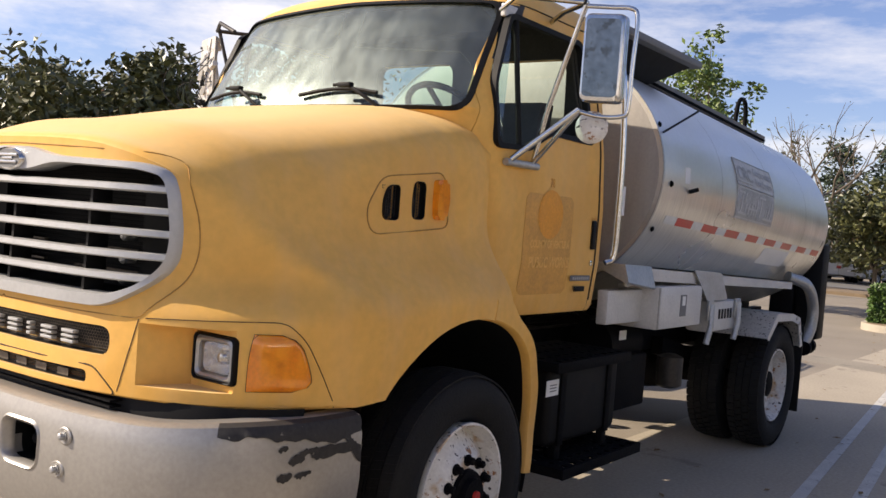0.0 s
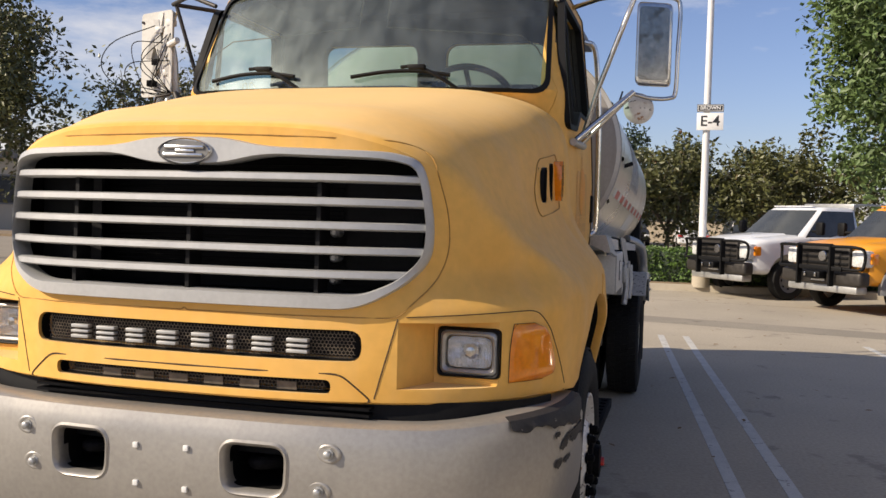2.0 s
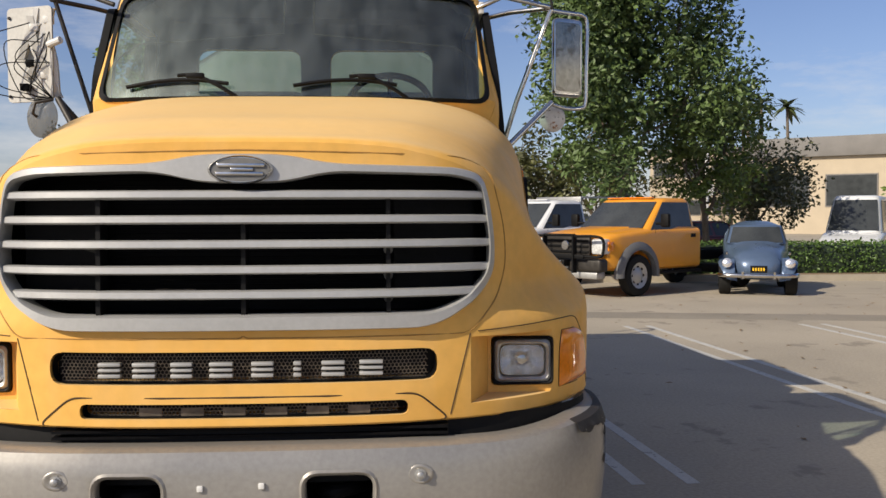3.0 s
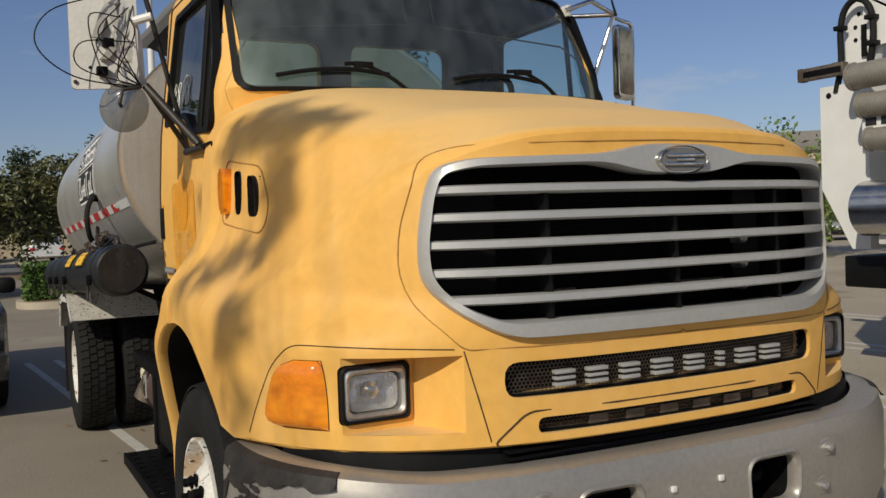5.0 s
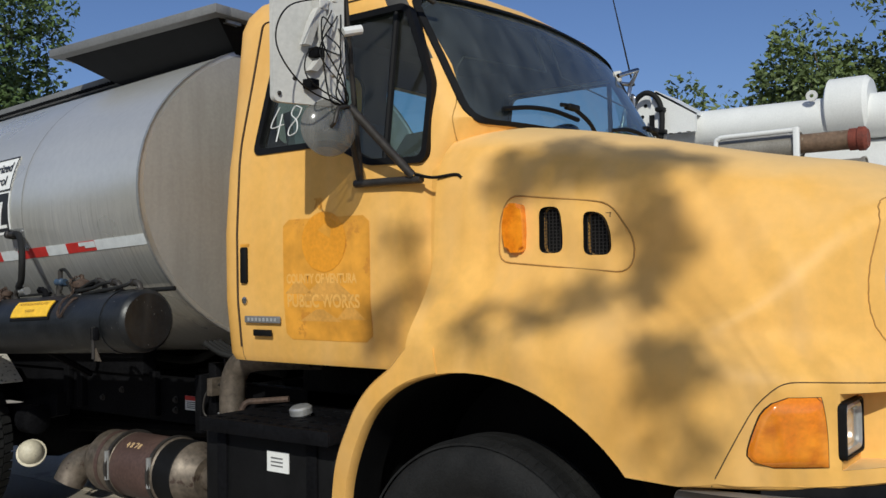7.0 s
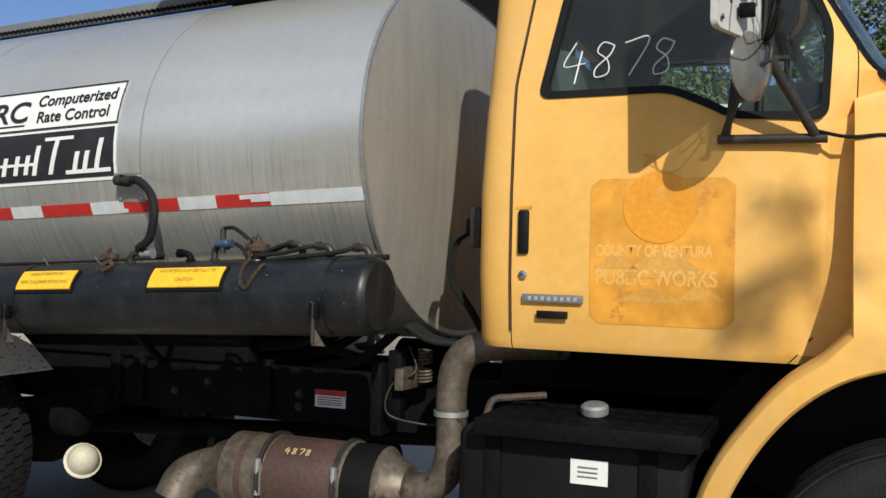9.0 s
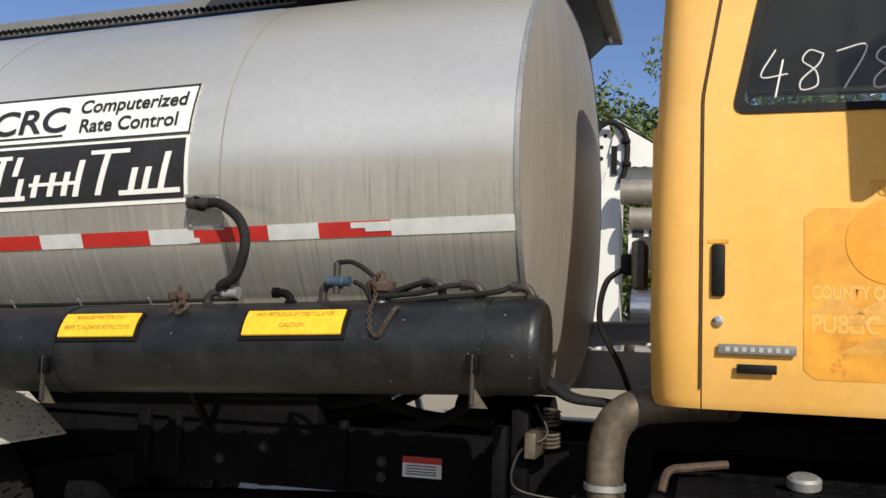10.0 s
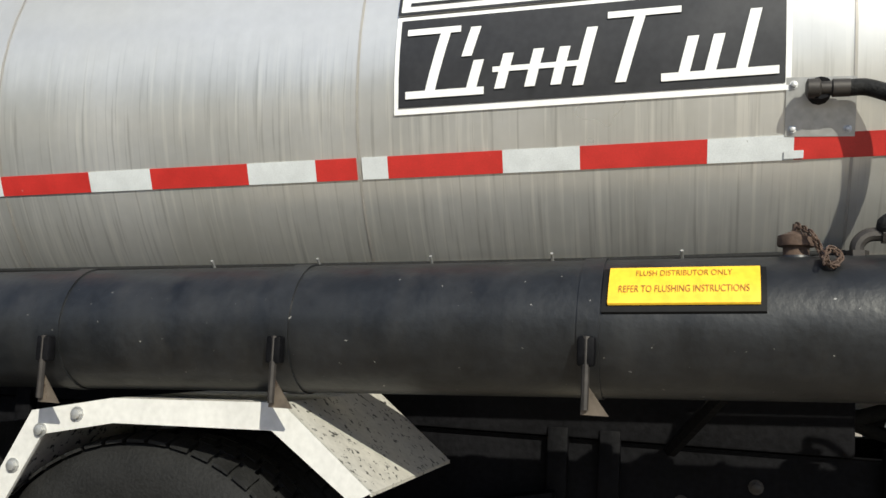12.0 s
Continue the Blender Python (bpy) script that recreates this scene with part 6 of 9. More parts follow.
for s in (1, -1):
    teeth = bmesh.new()
    for k in range(46):
        y = 3.26 + 0.031 * k
        box(*sorted((s * 0.60, s * 0.69)), y, y + 0.015, 2.905, 2.92, bm=teeth)
    part("rim_grating", teeth, "steel", truck, "pale serrated grating", smooth=0)
    part("walkway_beam", loft([[(s * x, y, tank_z(y) + z) for x, z in ((0.42, 0.80), (0.50, 0.785), (0.50, 0.85), (0.42, 0.865))] for y in (4.4, 7.3)]), "grey_plastic", truck, "grey-green walkway edge beam", smooth=0)
    cleat = bmesh.new()
    for k in range(90):
        y = 4.45 + 0.031 * k
        box(*sorted((s * 0.505, s * 0.53)), y, y + 0.014, tank_z(y) + 0.79, tank_z(y) + 0.805, bm=cleat)
    part("walkway_grating", cleat, "chassis", truck, smooth=0)
hose([(0.19, 7.30, 2.55), (0.19, 7.32, 2.95), (0.19, 7.40, 3.10), (0.19, 7.55, 3.10), (0.19, 7.60, 2.95), (0.19, 7.60, 2.6)], 0.022, "chassis", truck, "hand_rail", "dark bent hand rail", 6)
part("rear_hatch", lathe([(0, 0.22), (0.08, 0.22), (0.1, 0.18)], (0.1, 7.0, 2.68), (0, 0, 1), 24), "chassis", truck, "round dark hatch on the tank top")
# rear works behind the tank
part("spray_works", box(-0.9, 0.9, 7.55, 7.85, 0.55, 1.0, 0.03), "black", truck, "dark spray bar housing behind the wheels")
for x, h in ((0.97, 1.72), (0.72, 1.6), (-0.7, 1.7)):
    part("rear_column", box(x - 0.12, x + 0.12, 7.55, 7.78, 0.78, h, 0.03), "black", truck)
hose([(1.0, 6.7, 1.40), (1.12, 6.9, 1.33), (1.15, 7.05, 1.15), (1.15, 7.05, 0.95), (1.12, 6.98, 0.8)], 0.05, "steel", truck, "spray_hose", "ribbed grey spray hose", 6)
part("hose_coupling", lathe([(0, 0.07), (0.05, 0.07), (0.05, 0.05), (0.12, 0.05), (0.12, 0.075), (0.18, 0.075)], (1.12, 6.95, 0.75), (0, 1, 0.1), 14), "chassis", truck, "dark hose coupling")

# ---- driver side shelf and controls ----
shelf = part("side_shelf", prism([(3.08, 1.50), (6.5, 1.37), (6.5, 1.30), (3.45, 1.40), (3.10, 1.37)], "x", 1.085, 1.10), "white_alu", truck, "grey sheet shelf below the tank", smooth=0)
part("shelf_top", loft([[(x, y, z) for x, z in ((0.80, z0), (1.10, z0), (1.10, z0 + 0.01), (0.80, z0 + 0.01))] for y, z0 in ((3.08, 1.49), (6.5, 1.36))]), "white_alu", shelf, smooth=0)
part("shelf_flap", loft([[(x, 3.05, z) for x, z in ((0.85, 1.50), (1.10, 1.50), (1.13, 1.40), (1.12, 1.39))], [(x, 3.42, z) for x, z in ((0.85, 1.49), (1.10, 1.49), (1.14, 1.36), (1.13, 1.35))]]), "steel", shelf, smooth=0)
part("control_channel", box(0.95, 1.02, 3.03, 3.52, 1.14, 1.34, 0.008), "white_alu", truck, "grey sheet metal control channel")
cbox = part("control_box", box(0.85, 1.13, 3.50, 4.24, 1.10, 1.365, 0.008), "white_alu", truck, "light grey metal control box")
part("box_label", box(1.13, 1.134, 3.86, 3.96, 1.17, 1.31, 0.001), "grey_plastic", cbox, "dark instruction label", smooth=0)
part("box_label_white", box(1.134, 1.136, 3.885, 3.935, 1.24, 1.30), "sign_white", cbox, smooth=0)
part("box_lid", box(1.128, 1.138, 3.505, 3.52, 1.105, 1.36), "steel", cbox, smooth=0)
flap = prism([(4.10, 1.47), (4.62, 1.45), (4.72, 1.26), (4.32, 1.26)], "x", 1.11, 1.118)
for v in flap.verts:
    v.co.x += 0.12 * (1.47 - v.co.z)
part("splash_flap", flap, "steel", truck, "bent galvanised flap", smooth=0)
winch = part("spreader_control", box(0.95, 1.12, 4.45, 5.0, 1.03, 1.25, 0.02), "white_alu", truck, "grey lever control assembly")
for k in range(5):
    part("control_slot", box(1.12, 1.125, 4.62 + 0.06 * k, 4.65 + 0.06 * k, 1.12, 1.19), "black", winch, smooth=0)
for y in (4.42, 4.98):
    part("control_lever", tube([(1.14, y, 1.23), (1.15, y - 0.02, 1.08), (1.14, y - 0.06, 0.96)], 0.022, 8), "steel", winch)
    part("lever_plate", box(1.12, 1.14, y - 0.05, y + 0.05, 1.12, 1.26, 0.004), "steel", winch)
part("air_tank", lathe([(0, 0.05), (0.02, 0.16), (0.5, 0.16), (0.52, 0.05)], (0.68, 3.5, 0.95), (0, 1, 0), 24), "chassis", truck, "dark air tank under the shelf")
part("tank_tag", box(0.835, 0.84, 3.62, 3.72, 0.99, 1.05), "sign_white", truck, smooth=0)
part("pump", lathe([(0, 0.05), (0.02, 0.09), (0.22, 0.09), (0.24, 0.04)], (0.9, 4.35, 0.62), (0, 0, 1), 16), "dark_steel", truck, "greasy steel filter housing")
part("tool_box", box(0.5, 0.9, 3.35, 3.95, 0.55, 0.90, 0.02), "chassis", truck, "black steel tool box")
part("burner_plate", box(1.018, 1.024, 3.06, 3.14, 1.78, 1.95, 0.002), "sign_white", truck, "small white instruction plate", smooth=0)
for y, z in ((3.42, 2.35), (3.50, 2.0), (3.46, 1.72)):
    bolt(on_tank(y, z, 0, 1), (1, 0, 0), 0.014, 0.012, "chassis", truck, "jacket_bolt")
kn = Vector(on_tank(3.80, 1.97, 0.0, 1))
part("thermometer_stub", tube([kn, kn + Vector((0.05, 0.03, 0.02))], 0.014, 10), "black", truck, "black thermometer stub")
part("gauge_label", tank_patch(3.72, 3.80, 2.02, 2.12, 0.003, 1, 0, 1, 1), "sign_white", truck, smooth=40)
part("dip_rod", tube([on_tank(3.42, 2.30, 0.01, 1), Vector(on_tank(3.95, 2.43, 0.12, 1))], 0.007, 8), "black", truck, "thin black rod")
part("data_label", tank_patch(5.7, 6.4, 1.52, 1.65, 0.003, 1, -0.03, 3, 2), "sign_white", truck, "pale data sticker", smooth=40)
# front jacket sheet between cab and tank
grab = part("grab_rail", tube(curve_points([(1.0, 2.99, 1.50), (1.03, 3.03, 1.54), (1.035, 3.04, 1.75), (1.03, 3.04, 2.2), (1.0, 3.02, 2.62), (0.93, 2.98, 2.68)], 6), 0.017, 10), "chrome", truck, "chrome vertical grab rail behind the door")

digits = {"4": [[(0.3, 1), (0.0, 0.35), (0.75, 0.4)], [(0.55, 0.75), (0.5, -0.15)]], "8": [[(0.65, 0.85), (0.25, 0.95), (0.1, 0.7), (0.5, 0.45), (0.6, 0.1), (0.2, 0.0), (0.15, 0.25), (0.55, 0.6), (0.65, 0.85)]],
          "7": [[(0.0, 0.9), (0.8, 1.0), (0.35, 0.0)]]}
# ---- steps, fuel tank, battery box, exhaust ----
def step_box(s, y0, y1, label, out=0.0):
    b = part("fuel_tank" if s < 0 else "battery_box", box(*sorted((s * 0.47, s * (1.0 + out))), y0, y1, 0.50, 0.95 if s < 0 else 0.93, 0.04, seg=3), "black", truck, label)
    for k, (z, x0, x1, a, c) in enumerate(((0.99 if s < 0 else 0.965, 0.55 + out, 1.06 + out * 1.4, y0 - 0.04, y1 - (0.10 if s < 0 else -0.02)), (0.42, 0.75 + out, 1.14 + out, y0 - 0.05, y1 + 0.08))):
        holes = bmesh.new()
        for i in range(9):
            yy = a + 0.06 + (c - a - 0.16) * i / 8
            for xx in (0.2, 0.45, 0.7, 0.9):
                xc = x0 + (x1 - x0) * xx
                box(*sorted((s * (xc - 0.02), s * (xc + 0.02))), yy, yy + 0.045, z - 0.05, z + 0.05, bm=holes)
        top = carve(box(*sorted((s * x0, s * x1)), a, c, z - 0.006, z + 0.006), [holes])
        st = part("step", top, "chassis", b, "perforated black step", smooth=0)
        part("step_edge", box(*sorted((s * (x1 - 0.01), s * (x1 + 0.005))), a, c, z - 0.05, z + 0.008, 0.003), "chassis", st)
        part("step_end", box(*sorted((s * x0, s * x1)), a - 0.004, a + 0.006, z - 0.045, z + 0.006, 0.002), "chassis", st)
    for yy in (y0 + 0.14, y1 - 0.14):
        part("strap", box(*sorted((s * (0.99 + out), s * (1.012 + out))), yy - 0.03, yy + 0.03, 0.50, 0.94, 0.004), "chassis", b)
        part("step_hanger", box(*sorted((s * (0.96 + out), s * (1.0 + out))), yy - 0.03, yy + 0.03, 0.36, 0.52, 0.004), "chassis", b)
    lab = part("tank_label", box(*sorted((s * (1.002 + out), s * (1.006 + out))), 2.415, 2.545, 0.785, 0.87), "sign_white", b, "small white paper label", smooth=0)
    for z in (0.808, 0.824, 0.84):
        part("text_bar", box(*sorted((s * (1.006 + out), s * (1.0075 + out))), 2.45, 2.52, z, z + 0.006), "grey_plastic", lab, smooth=0)
    return b


ft = step_box(-1, 2.14, 2.97, "black steel fuel tank with perforated steps", 0.09)
step_box(1, 2.46, 3.30, "black battery box with perforated steps")
part("fuel_cap", lathe([(0, 0.05), (0.02, 0.035), (0.03, 0.036), (0.035, 0.05), (0.06, 0.05), (0.068, 0.04), (0.07, 0.01)], (-0.93, 2.50, 0.975), (-0.2, 0, 1), 20), "steel", ft, "bare metal fuel cap")
part("fuel_line", tube(curve_points([(-0.92, 2.92, 0.96), (-0.9, 2.90, 1.02), (-0.86, 2.84, 1.03), (-0.8, 2.72, 1.04)], 5), 0.014, 8), "rust", ft, "copper coloured fuel line")
dpf = part("exhaust_filter", lathe([(-0.02, 0.11), (0.06, 0.14), (0.08, 0.165), (0.25, 0.165), (0.26, 0.175), (0.285, 0.175), (0.295, 0.165), (0.62, 0.165), (0.63, 0.175), (0.655, 0.175), (0.665, 0.165), (0.80, 0.165), (0.82, 0.14), (0.90, 0.10)], (-0.80, 4.18, 0.615), (0, -1, 0), 40), "exhaust", truck, "heat-stained exhaust filter canister", smooth=40)
part("filter_body", lathe([(0, 0.1665), (0.002, 0.1672), (0.318, 0.1672), (0.32, 0.1665)], (-0.80, 3.88, 0.615), (0, -1, 0), 40), "muffler", dpf, "burnt brown canister body", smooth=40)
part("outlet_section", lathe([(0, 0.1662), (0.002, 0.168), (0.14, 0.168), (0.142, 0.1662)], (-0.80, 3.525, 0.615), (0, -1, 0), 40), "black", dpf, "blackened end of the canister", smooth=40)
part("soot_ring", lathe([(0, 0.1662), (0, 0.1675), (0.03, 0.1675), (0.03, 0.1662)], (-0.80, 4.02, 0.615), (0, -1, 0), 40, closed=True), "muffler", dpf, "brown band on the canister")
for y in (3.91, 3.555):
    part("clamp_band", lathe([(0, 0.166), (0, 0.182), (0.022, 0.182), (0.022, 0.166)], (-0.80, y, 0.615), (0, -1, 0), 40, closed=True), "dark_steel", dpf)
    part("clamp_bolt", tube([(-0.965, y - 0.011, 0.56), (-0.965, y - 0.011, 0.71)], 0.014, 8), "steel", dpf)
yy = 3.80
for ch in "4878":
    for st in digits[ch]:
        p3 = [(-0.80 - 0.1695 * math.cos(math.radians(45 + 10 * pz)), yy - 0.028 * px, 0.615 + 0.1695 * math.sin(math.radians(45 + 10 * pz))) for px, pz in st]
        part("chalk_stroke", tube(curve_points(p3, 4) if len(p3) > 2 else p3, 0.0022, 5), "ochre_chalk", dpf, smooth=60)
    yy -= 0.032
part("tail_pipe", tube(curve_points([(-0.80, 4.15, 0.615), (-0.80, 4.26, 0.605), (-0.85, 4.35, 0.56), (-0.89, 4.38, 0.47)], 5), 0.085, 20), "exhaust", dpf, "pale exhaust outlet")
part("exhaust_pipe", tube(curve_points([(-0.80, 3.36, 0.615), (-0.80, 3.24, 0.62), (-0.80, 3.13, 0.69), (-0.80, 3.105, 0.84), (-0.80, 3.11, 1.0), (-0.80, 3.09, 1.13), (-0.79, 3.02, 1.20), (-0.74, 2.9, 1.22), (-0.6, 2.7, 1.22)], 6), 0.062, 20), "exhaust", truck, "tan exhaust elbow behind the cab")
part("pipe_clamp", lathe([(0, 0.063), (0, 0.07), (0.02, 0.07), (0.02, 0.063)], (-0.80, 3.11, 0.93), (0, 0, 1), 24, closed=True), "steel", truck)
hang = part("tank_mount", box(-0.66, -0.60, 3.40, 3.46, 0.86, 1.16, 0.004), "chassis", truck, "spring loaded tank mount")
part("mount_plate", box(-0.72, -0.50, 3.36, 3.40, 1.0, 1.09, 0.004), "exhaust", hang)
for z in (1.02, 1.10):
    coil = [(-0.56 + 0.028 * math.cos(k * 0.7), 3.33 + 0.028 * math.sin(k * 0.7), z + 0.0016 * k) for k in range(40)]
    part("coil_spring", tube(coil, 0.006, 6), "exhaust", hang)
hose([(-0.62, 3.38, 1.18), (-0.66, 3.33, 1.08), (-0.70, 3.42, 1.02), (-0.70, 3.44, 0.9), (-0.66, 3.30, 0.86), (-0.6, 3.2, 0.86)], 0.005, "dark_steel", truck, "air_line", "thin steel air line")
part("rail_flange", box(-0.70, -0.60, 3.47, 3.52, 0.80, 1.10, 0.004), "chassis", truck)
for k in range(4):
    hose([(-0.80 + 0.03 * k, 3.32, 1.28), (-0.74 + 0.03 * k, 3.24, 1.22), (-0.66 + 0.02 * k, 3.12, 1.20), (-0.5, 3.0, 1.16)], 0.015, label="bundled black hose")
for x, y0, z0, y1, z1 in ((0.2, 3.9, 1.25, 4.6, 0.98), (-0.1, 4.0, 1.2, 4.7, 1.1), (0.1, 4.5, 1.2, 3.7, 1.02), (-0.2, 3.6, 1.24, 4.1, 1.0)):
    hose([(x, y0, z0), (x + 0.05, (y0 + y1) / 2, (z0 + z1) / 2 - 0.06), (x, y1, z1)], 0.025, label="dark chassis hose")
part("filter_bowl", lathe([(0, 0.05), (0.01, 0.085), (0.03, 0.088), (0.035, 0.075), (0.07, 0.07), (0.10, 0.055), (0.12, 0.03), (0.125, 0.005)], (-0.72, 5.06, 0.53), (-0.4, -0.5, 0.35), 20), "cream_cap", truck, "pale dented end cap")
part("air_chamber", lathe([(0, 0.05), (0.02, 0.09), (0.14, 0.09), (0.16, 0.05)], (-0.62, 5.15, 0.72), (0, 1, 0), 18), "chassis", truck, "dusty brake chamber")
part("brace", tube([(-0.95, 4.62, 1.24), (-0.50, 4.78, 1.02)], 0.02, 6), "chassis", truck)

# two dark tanks added to hide the pale ground beyond the frame
for x, z in ((0.12, 0.50), (0.16, 0.80)):
    at = part("air_tank", lathe([(0, 0.03), (0.03, 0.11), (0.07, 0.14), (1.25, 0.14), (1.29, 0.11), (1.32, 0.03)], (x, 3.75, z), (0, 1, 0), 20), "chassis", truck, "unseen dark air tank added under the frame", smooth=40)
    for y in (4.0, 4.8):
        part("tank_strap", lathe([(0, 0.141), (0, 0.146), (0.04, 0.146), (0.04, 0.141)], (x, y, z), (0, 1, 0), 20, closed=True), "dark_steel", at)

# ---- cab fittings ----
part("cab_lining", carve(cab_solid(0.060, 0.07), [prism(rounded(WINDSHIELD, 0.06, 5), "y", 1.2, 1.93)] + [window_prism(SIDE_WINDOW, 0.05, s, 0.7, 1.25) for s in (1, -1)] + [prism(rect(*sorted((s * 0.09, s * 0.72)), 2.25, 2.66, 0.08, 5), "y", 2.6, 3.2) for s in (1, -1)] + [cab_solid(0.075, 0.085)]), "interior", truck, "dark cab lining", smooth=30)
part("dashboard", loft([[(x, y, z) for y, z in ((1.72, 2.0), (1.72, 2.17), (1.78, 2.19), (1.97, 2.18), (2.04, 2.10), (2.02, 1.7), (1.72, 1.6))] for x in (-0.85, -0.5, 0.0, 0.5, 0.85)]), "interior", truck, "dark grey dashboard", smooth=30)
sw = part("steering_wheel", tube([Vector((0.45, 2.08, 2.23)) + Matrix.Rotation(radians(-38), 3, "X") @ Vector((0.215 * math.cos(a), 0.215 * math.sin(a), 0)) for a in (math.tau * k / 40 for k in range(41))], 0.017, 10), "black", truck, "black steering wheel", smooth=60)
part("steering_column", tube([(0.45, 2.08, 2.23), (0.45, 1.9, 2.05)], 0.04, 12), "black", sw)
for a in (0.5, math.pi - 0.5, -math.pi / 2):
    part("spoke", tube([Vector((0.45, 2.08, 2.23)), Vector((0.45, 2.08, 2.23)) + Matrix.Rotation(radians(-38), 3, "X") @ Vector((0.21 * math.cos(a), 0.21 * math.sin(a), 0))], 0.014, 8), "black", sw)
for x, w in ((0.45, 0.27), (-0.42, 0.36)):
    st = part("seat", box(x - w, x + w, 2.15, 2.7, 1.62, 1.80, 0.06, seg=3), "seat", truck, "grey cloth cab seat")
    part("seat_back", loft([[(x + (w - 0.02) * px, 2.62 + y + (z - 1.75) * 0.18, z) for px, y in ((-1, 0), (-0.9, -0.05), (0.9, -0.05), (1, 0), (0.9, 0.09), (-0.9, 0.09))] for z in (1.75, 2.0, 2.3, 2.38)]), "seat", st, smooth=50)
for x in (0.36, -0.42):
    pv = Vector((x, windshield_y(x, 2.215) - 0.03, 2.20))
    tip = Vector((x - 0.33, windshield_y(x - 0.33, 2.33) - 0.025, 2.275))
    root = Vector((x + 0.17, windshield_y(x + 0.17, 2.2) - 0.04, 2.185))
    wp = part("wiper", tube(curve_points([root, (root + pv) / 2 + Vector((0, -0.02, 0.045)), pv + Vector((-0.02, -0.015, 0.085)), pv + Vector((-0.10, -0.012, 0.085))], 5), 0.009, 8), "black", truck, "black windshield wiper")
    bl = [Vector((xx, windshield_y(xx, zz) - 0.012, zz)) for xx, zz in ((x + 0.12, 2.255), (x - 0.04, 2.275), (x - 0.2, 2.27), (x - 0.36, 2.245))]
    part("wiper_blade", tube(curve_points(bl, 5), 0.010, 6), "black", wp)
    part("wiper_hinge", box(pv.x - 0.06, pv.x + 0.02, pv.y - 0.035, pv.y + 0.0, 2.272, 2.295, 0.005), "black", wp)

# door markings
def door_patch(y0, y1, z0, z1, out, s, outline=None):
    lev = CAB_LEVELS
    def xs(z):
        for (a, _, _, w0), (b, _, _, w1) in zip(lev, lev[1:]):
            if a <= z <= b:
                return w0 + (w1 - w0) * (z - a) / (b - a)
    bm = bmesh.new()
    if outline:
        bm.faces.new([bm.verts.new((s * (xs(z) + out), y, z)) for y, z in outline])
    else:
        rows = [[(s * (xs(z0 + (z1 - z0) * j / 6) + out), y0 + (y1 - y0) * i / 2, z0 + (z1 - z0) * j / 6) for j in range(7)] for i in range(3)]
        bm.free()
        return slab(rows, (-s * 0.001, 0, 0))
    return bm


def door_x(z):
    """How far the door's skin stands out at a height."""
    for (a, _, _, w0), (b, _, _, w1) in zip(CAB_LEVELS, CAB_LEVELS[1:]):
        if a <= z <= b:
            return w0 + (w1 - w0) * (z - a) / (b - a)


def door_blob(y0, y1, z0, z1, r, out, s):
    """A sheet on the door with rounded corners."""
    rows = []
    for j in range(21):
        z = z0 + (z1 - z0) * j / 20
        e = max(0.0, r - min(z - z0, z1 - z))
        inset = r - math.sqrt(max(0.0, r * r - e * e))
        rows.append([(s * (door_x(z) + out), y0 + inset + (y1 - y0 - 2 * inset) * i / 6, z) for i in range(7)])
    return slab(rows, (-s * 0.001, 0, 0))


M["patch"] = material("seal_patch_and_handle_shade", (0.70, 0.315, 0.034), 0.5, vary=0.2, scale=3.5, fine=14, stain=(0.60, 0.25, 0.03), stain_at=0.6)
M["ghost"] = material("ghost_lettering", (0.79, 0.435, 0.105), 0.5, vary=0.1, scale=9)
M["patch_dark"] = material("paint_where_ink_was", (0.66, 0.33, 0.065), 0.5, vary=0.14, scale=9)
for s in (1, -1):
    d = [o for o in truck.children if o.name.startswith("door")][0 if s > 0 else 1]
    part("seal_patch", door_blob(2.02, 2.51, 1.335, 1.845, 0.035, 0.0014, s), "patch" if s < 0 else "patch_dark", d, "darker orange patch where a seal was", smooth=0)
    for yc, zc, half, h in ((2.25, 1.50, 0.17, 0.10), (2.30, 1.415, 0.12, 0.05), (2.13, 1.425, 0.08, 0.05), (2.42, 1.53, 0.08, 0.05)):
        part("seal_mark", door_patch(0, 0, 0, 0, 0.002, s, [(yc - half, zc), (yc + half, zc), (yc + 0.02, zc + h), (yc - 0.02, zc + h)]), "patch_dark", d, "faint hill shape in the old seal", smooth=0)
    circ = [(2.27 + 0.125 * math.cos(t), 1.745 + 0.125 * math.sin(t)) for t in (math.tau * k / 40 for k in range(40))]
    part("seal_disc", door_patch(0, 0, 0, 0, 0.0035, s, circ), "yellow_old", d, "darker orange disc", smooth=0)
    for body, yy, zz, size in (("PUBLIC WORKS", 2.49, 1.475, 0.075), ("COUNTY OF VENTURA", 2.49, 1.575, 0.054), ("78", 2.33, 1.885, 0.062)):
        cu = bpy.data.curves.new("lettering", "FONT")
        cu.body, cu.size, cu.offset = body, size, 0.0018
        tmp = new("lettering", cu)
        bpy.context.view_layer.update()
        me = bpy.data.meshes.new_from_object(tmp.evaluated_get(bpy.context.evaluated_depsgraph_get()))
        bpy.data.objects.remove(tmp)
        bpy.data.curves.remove(cu)
        bm = bmesh.new()
        bm.from_mesh(me)
        bpy.data.meshes.remove(me)
        for v in bm.verts:
            wide = 0.70 if len(body) > 14 else 0.78
            yy2 = (yy - v.co.x * wide) if s < 0 else (4.58 - yy + v.co.x * wide)
            v.co = Vector((s * (door_x(zz + v.co.y) + 0.0024), yy2, zz + v.co.y))
        part("lettering", bm, "patch" if body == "78" else "ghost", d, "ghost of removed lettering", smooth=0)
    # shadow in the dent above the handle, painted as a darker orange strip
    part("handle_rust", door_patch(2.725, 2.785, 1.738, 1.750, 0.0015, s), "patch", d, smooth=0)
